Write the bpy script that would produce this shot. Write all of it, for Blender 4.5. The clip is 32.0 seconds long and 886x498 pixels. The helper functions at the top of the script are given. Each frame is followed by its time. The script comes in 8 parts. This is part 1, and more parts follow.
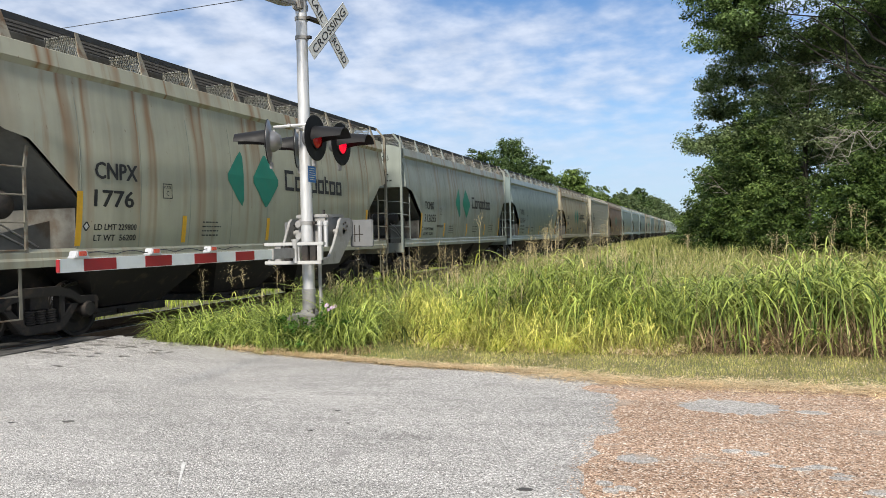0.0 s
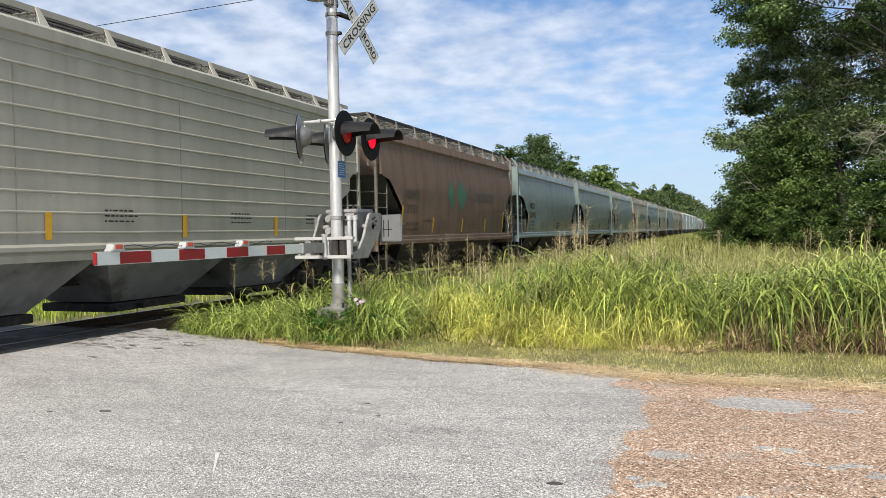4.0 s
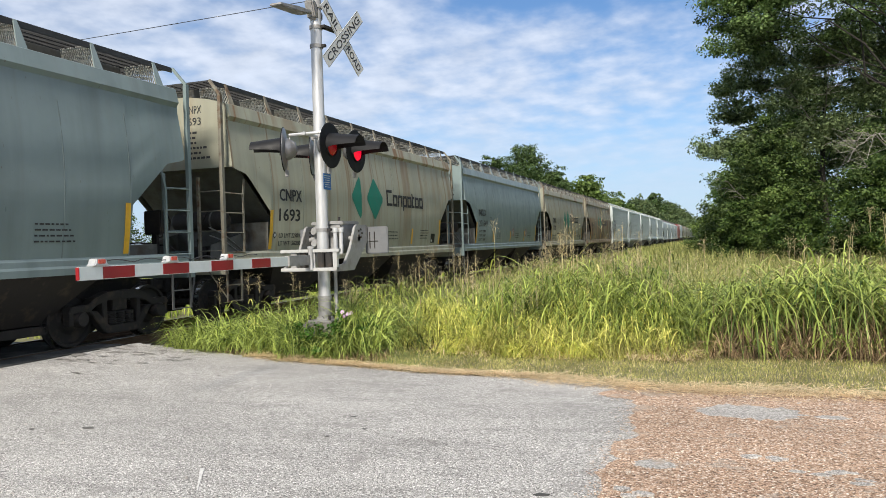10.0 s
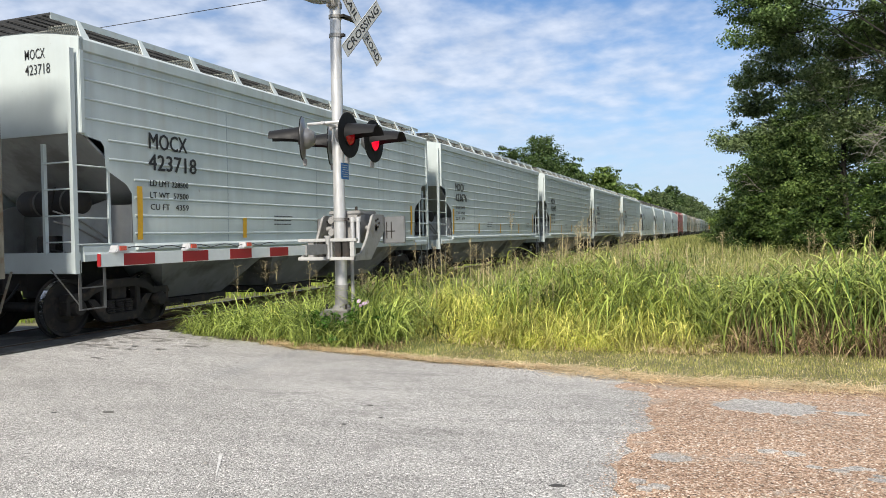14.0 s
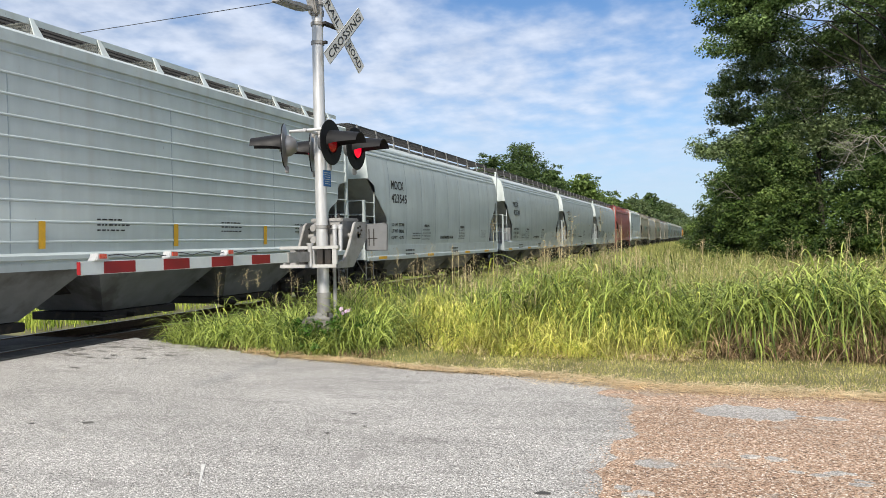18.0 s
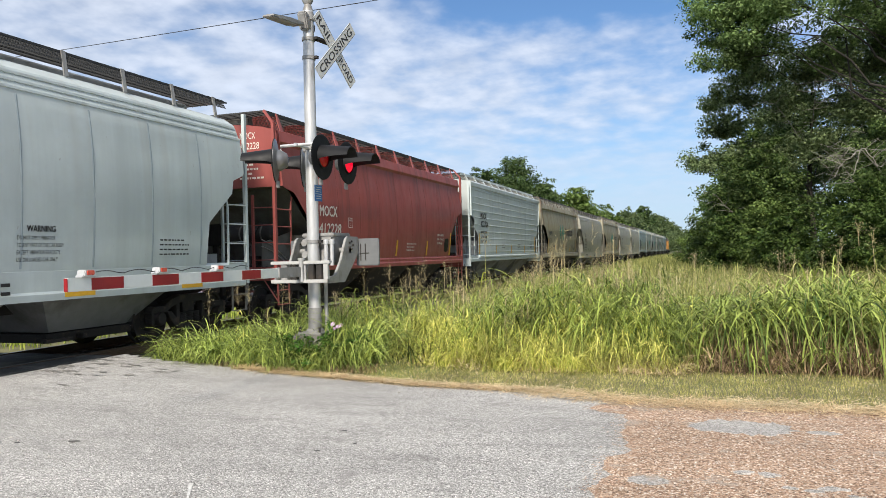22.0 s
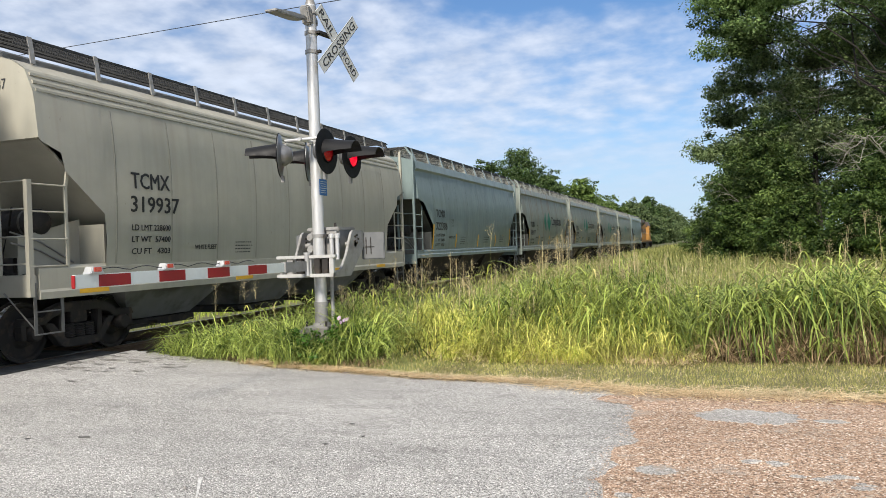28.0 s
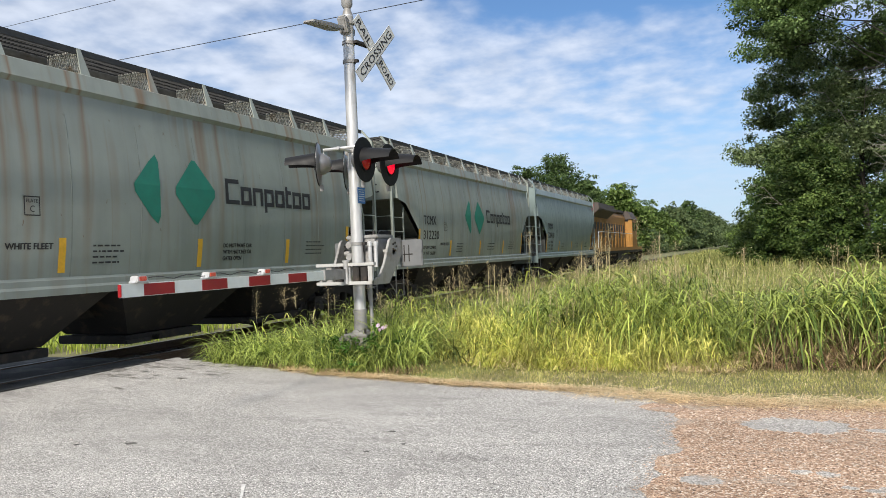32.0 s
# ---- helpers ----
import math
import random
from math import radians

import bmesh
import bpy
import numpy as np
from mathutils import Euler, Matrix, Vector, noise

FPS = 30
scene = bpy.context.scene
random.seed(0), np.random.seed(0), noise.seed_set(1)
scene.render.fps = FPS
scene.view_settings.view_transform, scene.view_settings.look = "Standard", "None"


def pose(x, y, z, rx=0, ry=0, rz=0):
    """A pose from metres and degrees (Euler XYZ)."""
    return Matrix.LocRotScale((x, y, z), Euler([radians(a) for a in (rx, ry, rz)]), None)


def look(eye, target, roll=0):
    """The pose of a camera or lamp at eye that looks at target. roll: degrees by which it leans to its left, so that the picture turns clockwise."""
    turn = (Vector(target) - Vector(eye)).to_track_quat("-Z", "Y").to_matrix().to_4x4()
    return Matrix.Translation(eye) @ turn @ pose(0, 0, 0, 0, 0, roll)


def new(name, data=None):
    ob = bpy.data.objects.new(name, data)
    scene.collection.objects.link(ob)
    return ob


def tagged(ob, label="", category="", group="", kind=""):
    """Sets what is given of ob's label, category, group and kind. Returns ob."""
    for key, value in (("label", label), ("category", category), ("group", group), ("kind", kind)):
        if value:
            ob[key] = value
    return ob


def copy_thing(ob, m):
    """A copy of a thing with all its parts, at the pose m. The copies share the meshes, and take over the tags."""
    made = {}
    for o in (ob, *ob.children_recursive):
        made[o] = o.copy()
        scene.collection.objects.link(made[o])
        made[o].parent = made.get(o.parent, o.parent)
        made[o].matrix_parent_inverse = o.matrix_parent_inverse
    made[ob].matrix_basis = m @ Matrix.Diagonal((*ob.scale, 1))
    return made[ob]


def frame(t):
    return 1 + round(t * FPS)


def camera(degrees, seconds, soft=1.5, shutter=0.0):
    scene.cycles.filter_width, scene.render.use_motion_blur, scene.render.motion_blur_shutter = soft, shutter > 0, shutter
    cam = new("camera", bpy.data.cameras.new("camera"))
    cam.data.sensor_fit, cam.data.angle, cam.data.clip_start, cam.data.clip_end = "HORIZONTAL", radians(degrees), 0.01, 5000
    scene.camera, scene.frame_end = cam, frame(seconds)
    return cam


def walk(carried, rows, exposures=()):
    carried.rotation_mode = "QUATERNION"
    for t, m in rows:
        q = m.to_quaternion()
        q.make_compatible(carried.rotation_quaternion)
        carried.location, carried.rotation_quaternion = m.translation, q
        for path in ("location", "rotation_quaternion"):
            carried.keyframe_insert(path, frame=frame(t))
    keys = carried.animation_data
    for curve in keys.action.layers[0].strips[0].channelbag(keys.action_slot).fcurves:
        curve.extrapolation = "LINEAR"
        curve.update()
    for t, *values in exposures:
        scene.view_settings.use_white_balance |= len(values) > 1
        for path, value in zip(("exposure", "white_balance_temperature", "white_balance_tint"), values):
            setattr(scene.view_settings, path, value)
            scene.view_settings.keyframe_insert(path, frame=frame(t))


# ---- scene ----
cam = camera(61.2, 32.0, soft=0.7)
PATH = [
    (0.0, pose(0.018, 0.034, 1.606, 89.059, 1.421, 18.806)),
    (0.5, pose(0.004, 0.049, 1.599, 89.030, 1.343, 18.241)),
    (1.0, pose(0.004, 0.046, 1.598, 88.959, 1.425, 17.880)),
    (1.5, pose(0.004, 0.043, 1.595, 88.953, 1.550, 17.738)),
    (2.0, pose(0.018, 0.032, 1.601, 88.993, 1.762, 17.988)),
    (2.5, pose(0.020, 0.013, 1.604, 89.084, 1.804, 18.573)),
    (3.0, pose(0.012, 0.004, 1.597, 89.116, 1.767, 19.501)),
    (3.5, pose(0.004, 0.004, 1.595, 89.018, 1.608, 20.449)),
    (5.5, pose(-0.014, 0.016, 1.597, 88.322, 0.778, 21.105)),
    (6.0, pose(-0.017, 0.019, 1.599, 88.337, 0.786, 21.035)),
    (6.5, pose(0.000, 0.013, 1.603, 88.507, 1.003, 21.125)),
    (7.0, pose(0.006, -0.002, 1.607, 88.747, 1.244, 21.275)),
    (7.5, pose(0.014, -0.002, 1.611, 88.995, 1.556, 21.532)),
    (8.0, pose(0.012, -0.001, 1.604, 89.193, 1.777, 21.671)),
    (8.5, pose(0.017, 0.000, 1.602, 89.312, 1.842, 21.594)),
    (9.0, pose(0.016, -0.002, 1.601, 89.372, 1.751, 21.164)),
    (9.5, pose(0.016, -0.001, 1.601, 89.455, 1.683, 20.534)),
    (10.0, pose(0.018, 0.020, 1.597, 89.609, 1.790, 19.926)),
    (10.5, pose(0.007, 0.029, 1.600, 89.724, 1.975, 19.540)),
    (11.0, pose(-0.007, 0.046, 1.601, 89.837, 2.319, 19.599)),
    (11.5, pose(-0.016, 0.034, 1.607, 89.890, 2.594, 20.179)),
    (12.0, pose(-0.023, 0.028, 1.609, 89.832, 2.597, 20.915)),
    (12.5, pose(-0.015, 0.006, 1.603, 89.644, 2.336, 21.601)),
    (13.0, pose(-0.009, -0.007, 1.600, 89.322, 1.774, 21.848)),
    (13.5, pose(-0.001, -0.010, 1.607, 89.031, 1.323, 21.581)),
    (14.0, pose(-0.000, -0.003, 1.600, 88.906, 1.142, 21.076)),
    (14.5, pose(0.004, 0.010, 1.597, 88.897, 1.179, 20.564)),
    (16.5, pose(-0.000, -0.014, 1.602, 89.020, 1.431, 19.765)),
    (17.0, pose(-0.019, -0.029, 1.600, 89.108, 1.369, 19.596)),
    (17.5, pose(-0.040, -0.046, 1.600, 89.268, 1.297, 19.476)),
    (18.0, pose(-0.029, -0.014, 1.607, 89.404, 1.211, 19.583)),
    (18.5, pose(-0.006, 0.004, 1.607, 89.468, 1.070, 19.775)),
    (19.0, pose(0.005, 0.010, 1.603, 89.468, 1.011, 19.933)),
    (19.5, pose(0.008, 0.016, 1.608, 89.380, 0.933, 20.004)),
    (20.0, pose(0.009, 0.028, 1.609, 89.389, 1.018, 19.970)),
    (20.5, pose(0.010, 0.034, 1.604, 89.551, 1.193, 19.924)),
    (21.0, pose(0.006, 0.022, 1.607, 89.784, 1.388, 19.840)),
    (21.5, pose(-0.012, 0.027, 1.611, 90.091, 1.452, 19.594)),
    (22.0, pose(-0.017, 0.030, 1.615, 90.451, 1.433, 19.097)),
    (22.5, pose(-0.001, 0.039, 1.610, 90.808, 1.345, 18.387)),
    (23.0, pose(0.002, 0.042, 1.611, 91.058, 1.295, 17.441)),
    (23.5, pose(0.002, 0.056, 1.609, 91.168, 1.336, 16.663)),
    (24.0, pose(-0.002, 0.050, 1.610, 91.159, 1.422, 16.113)),
    (24.5, pose(0.008, 0.049, 1.607, 91.090, 1.607, 16.119)),
    (25.0, pose(0.008, 0.046, 1.612, 90.951, 1.738, 16.446)),
    (25.5, pose(0.010, 0.038, 1.615, 90.796, 1.824, 17.013)),
    (27.5, pose(-0.005, 0.030, 1.617, 90.085, 2.067, 18.979)),
    (28.0, pose(-0.016, 0.024, 1.615, 89.912, 2.102, 19.501)),
    (28.5, pose(-0.021, 0.028, 1.616, 89.728, 2.095, 20.013)),
    (29.0, pose(-0.018, 0.035, 1.617, 89.611, 2.128, 20.485)),
    (29.5, pose(-0.023, 0.042, 1.616, 89.597, 2.155, 20.830)),
    (30.0, pose(-0.037, 0.042, 1.616, 89.669, 2.087, 21.049)),
    (30.5, pose(-0.039, 0.042, 1.619, 89.815, 2.084, 21.283)),
    (31.0, pose(-0.032, 0.047, 1.624, 90.062, 2.211, 21.513)),
    (31.5, pose(-0.027, 0.036, 1.621, 90.335, 2.343, 21.821)),
    (32.0, pose(-0.033, 0.025, 1.622, 90.530, 2.529, 22.328)),
]
walk(cam, PATH)

# ---- light ----
SUN_EL, SUN_AZ = 38.0, 184.5          # degrees; azimuth clockwise from +y
sun_dir = Vector((math.sin(radians(SUN_AZ)) * math.cos(radians(SUN_EL)) * -1.0, math.cos(radians(SUN_AZ)) * math.cos(radians(SUN_EL)), math.sin(radians(SUN_EL))))
world = bpy.data.worlds.new("sky")
scene.world = world
world.use_nodes = True


def build_sky():
    nt = world.node_tree
    nt.nodes.clear()
    N, K = nt.nodes.new, nt.links.new
    out, bg = N("ShaderNodeOutputWorld"), N("ShaderNodeBackground")
    sky = N("ShaderNodeTexSky")
    sky.sky_type, sky.sun_disc = "NISHITA", False
    sky.sun_elevation, sky.sun_rotation = radians(SUN_EL), math.atan2(sun_dir.x, sun_dir.y)
    sky.air_density, sky.dust_density, sky.ozone_density = 1.0, 0.2, 2.5
    tc, sep = N("ShaderNodeTexCoord"), N("ShaderNodeSeparateXYZ")
    K(tc.outputs["Generated"], sep.inputs[0])

    def mth(op, a, b=None, clamp=False):
        n = N("ShaderNodeMath")
        n.operation, n.use_clamp = op, clamp
        for i, s in enumerate((a, b)):
            if s is None:
                continue
            if isinstance(s, (int, float)):
                n.inputs[i].default_value = s
            else:
                K(s, n.inputs[i])
        return n.outputs[0]

    zc = mth("MAXIMUM", sep.outputs[2], 0.0)
    den = mth("ADD", zc, 0.20)
    u, v = mth("DIVIDE", sep.outputs[0], den), mth("DIVIDE", sep.outputs[1], den)
    comb = N("ShaderNodeCombineXYZ")
    K(u, comb.inputs[0]), K(v, comb.inputs[1])

    def cloud(scale, detail, rough, dist, sx, sy, off):
        mp, nz = N("ShaderNodeMapping"), N("ShaderNodeTexNoise")
        mp.inputs["Scale"].default_value, mp.inputs["Location"].default_value = (sx, sy, 1), off
        mp.inputs["Rotation"].default_value = (0, 0, radians(0))
        K(comb.outputs[0], mp.inputs[0]), K(mp.outputs[0], nz.inputs["Vector"])
        nz.inputs["Scale"].default_value, nz.inputs["Detail"].default_value = scale, detail
        nz.inputs["Roughness"].default_value, nz.inputs["Distortion"].default_value = rough, dist
        return nz.outputs["Fac"]

    big = cloud(0.8, 3, 0.5, 0.2, 1, 1, (3.1, 1.7, 0))
    mid = cloud(3.2, 4, 0.5, 0.1, 0.9, 0.85, (1.4, 0.2, 0))
    small = cloud(10.0, 4, 0.5, 0.0, 0.85, 0.8, (0.4, 2.2, 0))
    # a clearing in the cloud sheet, high over the wood
    gx, gy = mth("MULTIPLY", mth("ADD", u, 0.12), 1.9), mth("MULTIPLY", mth("SUBTRACT", v, 1.72), 4.2)
    away = mth("ADD", mth("MULTIPLY", gx, gx), mth("MULTIPLY", gy, gy))
    gap = mth("DIVIDE", 0.40, mth("ADD", 1.0, mth("MULTIPLY", away, away)))
    mix = mth("ADD", mth("ADD", mth("MULTIPLY", big, 0.5), mth("MULTIPLY", mid, 0.5)), mth("SUBTRACT", mth("MULTIPLY", small, 0.55), gap))
    ramp = N("ShaderNodeMapRange")
    ramp.interpolation_type = "SMOOTHSTEP"
    ramp.inputs["From Min"].default_value, ramp.inputs["From Max"].default_value = 0.47, 0.92
    K(mix, ramp.inputs["Value"])
    haze = N("ShaderNodeMapRange")
    haze.inputs["From Min"].default_value, haze.inputs["From Max"].default_value = 0.0, 0.16
    haze.inputs["To Min"].default_value, haze.inputs["To Max"].default_value = 0.15, 1.0
    K(zc, haze.inputs["Value"])
    fac = mth("MULTIPLY", mth("MULTIPLY", ramp.outputs[0], haze.outputs[0]), 0.88)
    shade = N("ShaderNodeMapRange")
    shade.inputs["From Min"].default_value, shade.inputs["From Max"].default_value = 0.35, 0.7
    shade.inputs["To Min"].default_value, shade.inputs["To Max"].default_value = 0.88, 1.07
    K(small, shade.inputs["Value"])
    white = N("ShaderNodeMix")
    white.data_type, white.blend_type = "RGBA", "MULTIPLY"
    white.inputs["Factor"].default_value = 1.0
    white.inputs["A"].default_value = CLOUD
    K(shade.outputs[0], white.inputs["B"])
    cm = N("ShaderNodeMix")
    cm.data_type = "RGBA"
    tint = N("ShaderNodeMix")
    tint.data_type, tint.blend_type = "RGBA", "MULTIPLY"
    tint.inputs["Factor"].default_value, tint.inputs["B"].default_value = 1.0, (0.80, 1.0, 1.20, 1)
    K(sky.outputs[0], tint.inputs["A"])
    K(fac, cm.inputs["Factor"]), K(tint.outputs["Result"], cm.inputs["A"]), K(white.outputs["Result"], cm.inputs["B"])
    low = N("ShaderNodeMapRange")
    low.interpolation_type = "SMOOTHSTEP"
    low.inputs["From Min"].default_value, low.inputs["From Max"].default_value = 0.0, 0.24
    low.inputs["To Min"].default_value, low.inputs["To Max"].default_value = 0.75, 0.0
    K(zc, low.inputs["Value"])
    hz = N("ShaderNodeMix")
    hz.data_type = "RGBA"
    hz.inputs["B"].default_value = HAZE
    K(low.outputs[0], hz.inputs["Factor"]), K(cm.outputs["Result"], hz.inputs["A"])
    K(hz.outputs["Result"], bg.inputs[0])
    bg.inputs[1].default_value = SKY
    K(bg.outputs[0], out.inputs[0])


CLOUD, HAZE, SKY = (7.3, 7.95, 9.2, 1), (5.1, 6.5, 8.5, 1), 0.088
build_sky()
sun = new("sun", bpy.data.lights.new("sun", "SUN"))
sun.data.energy, sun.data.angle, sun.data.color = 5.0, radians(11.0), (1.0, 0.93, 0.82)
sun.matrix_world = look((0, 0, 60), Vector((0, 0, 60)) - sun_dir)
scene.view_settings.exposure = 0.25

# ---- shapes ----


class G:
    """Collects vertices and faces."""

    def __init__(self):
        self.v, self.f = [], []

    def add(self, vs, fs):
        n = len(self.v)
        self.v += [tuple(p) for p in vs]
        self.f += [tuple(i + n for i in f) for f in fs]
        return self

    def box(self, x0, x1, y0, y1, z0, z1):
        vs = [(x, y, z) for z in (z0, z1) for y in (y0, y1) for x in (x0, x1)]
        return self.add(vs, [(0, 2, 3, 1), (4, 5, 7, 6), (0, 1, 5, 4), (2, 6, 7, 3), (0, 4, 6, 2), (1, 3, 7, 5)])

    def bar(self, p, q, w, h=None, up=(0, 0, 1)):
        """A straight bar of rectangular section from p to q."""
        p, q = Vector(p), Vector(q)
        d = (q - p).normalized()
        u = Vector(up)
        if abs(d.dot(u)) > 0.95:
            u = Vector((1, 0, 0))
        s = d.cross(u).normalized()
        u = s.cross(d)
        a, b = s * (w / 2), u * ((h or w) / 2)
        vs = [e + i * a + j * b for e in (p, q) for j in (-1, 1) for i in (-1, 1)]
        return self.add(vs, [(0, 2, 3, 1), (4, 5, 7, 6), (0, 1, 5, 4), (2, 6, 7, 3), (0, 4, 6, 2), (1, 3, 7, 5)])

    def tube(self, pts, r, n=8, r2=None):
        """A round tube through points."""
        pts = [Vector(p) for p in pts]
        rings = []
        for i, p in enumerate(pts):
            d = (pts[min(i + 1, len(pts) - 1)] - pts[max(i - 1, 0)]).normalized()
            u = Vector((0, 0, 1)) if abs(d.z) < 0.9 else Vector((1, 0, 0))
            s = d.cross(u).normalized()
            u = s.cross(d)
            rr = r + ((r2 if r2 is not None else r) - r) * i / max(1, len(pts) - 1)
            rings.append([p + (s * math.cos(k * math.tau / n) + u * math.sin(k * math.tau / n)) * rr for k in range(n)])
        return self.loft(rings, caps=True)

    def loft(self, rings, caps=False, closed=True):
        n = len(rings[0])
        vs = [p for r in rings for p in r]
        fs = []
        for i in range(len(rings) - 1):
            for k in range(n if closed else n - 1):
                a, b = i * n + k, i * n + (k + 1) % n
                fs.append((a, b, b + n, a + n))
        if caps:
            fs.append(tuple(range(n))[::-1])
            fs.append(tuple(range((len(rings) - 1) * n, len(rings) * n)))
        return self.add(vs, fs)

    def prism(self, poly, axis, a, b):
        """A flat outline pushed along an axis. Outline: (y, z) for x, (x, z) for y, (x, y) for z."""
        def put(p, t):
            return {"x": (t, p[0], p[1]), "y": (p[0], t, p[1]), "z": (p[0], p[1], t)}[axis]
        n = len(poly)
        vs = [put(p, a) for p in poly] + [put(p, b) for p in poly]
        fs = [tuple(range(n))[::-1], tuple(range(n, 2 * n))] + [(i, (i + 1) % n, (i + 1) % n + n, i + n) for i in range(n)]
        return self.add(vs, fs)

    def lathe(self, prof, axis="x", n=24, at=(0, 0, 0)):
        """Profile of (along, radius) turned about an axis."""
        rings = []
        for t, r in prof:
            ring = []
            for k in range(n):
                c, s = r * math.cos(k * math.tau / n), r * math.sin(k * math.tau / n)
                p = {"x": (t, c, s), "y": (s, t, c), "z": (c, s, t)}[axis]
                ring.append((p[0] + at[0], p[1] + at[1], p[2] + at[2]))
            rings.append(ring)
        return self.loft(rings, caps=True)


def mesh_of(name, g, mat, smooth=0.0, bevel=0.0):
    me = bpy.data.meshes.new(name)
    me.from_pydata(g.v, [], g.f)
    bm = bmesh.new()
    bm.from_mesh(me)
    bmesh.ops.recalc_face_normals(bm, faces=bm.faces)
    if bevel:
        es = [e for e in bm.edges if len(e.link_faces) == 2 and e.calc_face_angle(0) > 0.5]
        bmesh.ops.bevel(bm, geom=es, offset=bevel, segments=2, affect="EDGES", clamp_overlap=True)
    if smooth:
        for f in bm.faces:
            f.smooth = True
        for e in bm.edges:
            e.smooth = not (len(e.link_faces) == 2 and e.calc_face_angle(0) > radians(smooth))
    bm.to_mesh(me)
    bm.free()
    me.materials.append(mat)
    return me


def part(name, g, mat, parent=None, label="", smooth=0.0, bevel=0.0, at=None):
    """One mesh object under a thing or a part."""
    me = g if isinstance(g, bpy.types.Mesh) else mesh_of(name, g, mat, smooth, bevel)
    ob = new(name, me)
    if parent:
        ob.parent = parent
    if at:
        ob.location = at
    if label:
        ob["label"] = label
    return ob


def thing(name, label, category, at=(0, 0, 0), group="", kind=""):
    ob = new(name)
    ob.location = at
    return tagged(ob, label, category, group, kind)


def quads(name, V, mat, per=4, smooth=False):
    """A mesh from an array of faces (n, per, 3), joined in one."""
    V = np.asarray(V, dtype=np.float32).reshape(-1, per, 3)
    n = len(V)
    me = bpy.data.meshes.new(name)
    me.vertices.add(n * per)
    me.vertices.foreach_set("co", V.ravel())
    me.loops.add(n * per)
    me.loops.foreach_set("vertex_index", np.arange(n * per, dtype=np.int32))
    me.polygons.add(n)
    me.polygons.foreach_set("loop_start", np.arange(0, n * per, per, dtype=np.int32))
    me.update()
    me.materials.append(mat)
    return me


def strips(name, P, mat, smooth=True):
    """A mesh from ribbons: array (n, rows, 2, 3)."""
    P = np.asarray(P, dtype=np.float32)
    n, r = P.shape[0], P.shape[1]
    me = bpy.data.meshes.new(name)
    me.vertices.add(n * r * 2)
    me.vertices.foreach_set("co", P.ravel())
    i = np.arange(n)[:, None, None] * (r * 2)
    j = np.arange(r - 1)[None, :, None] * 2
    idx = (i + j + np.array([0, 1, 3, 2])[None, None, :]).astype(np.int32)
    m = n * (r - 1)
    me.loops.add(m * 4)
    me.loops.foreach_set("vertex_index", idx.ravel())
    me.polygons.add(m)
    me.polygons.foreach_set("loop_start", np.arange(0, m * 4, 4, dtype=np.int32))
    me.polygons.foreach_set("use_smooth", np.ones(m, dtype=bool))
    me.update()
    me.materials.append(mat)
    return me


# ---- materials ----


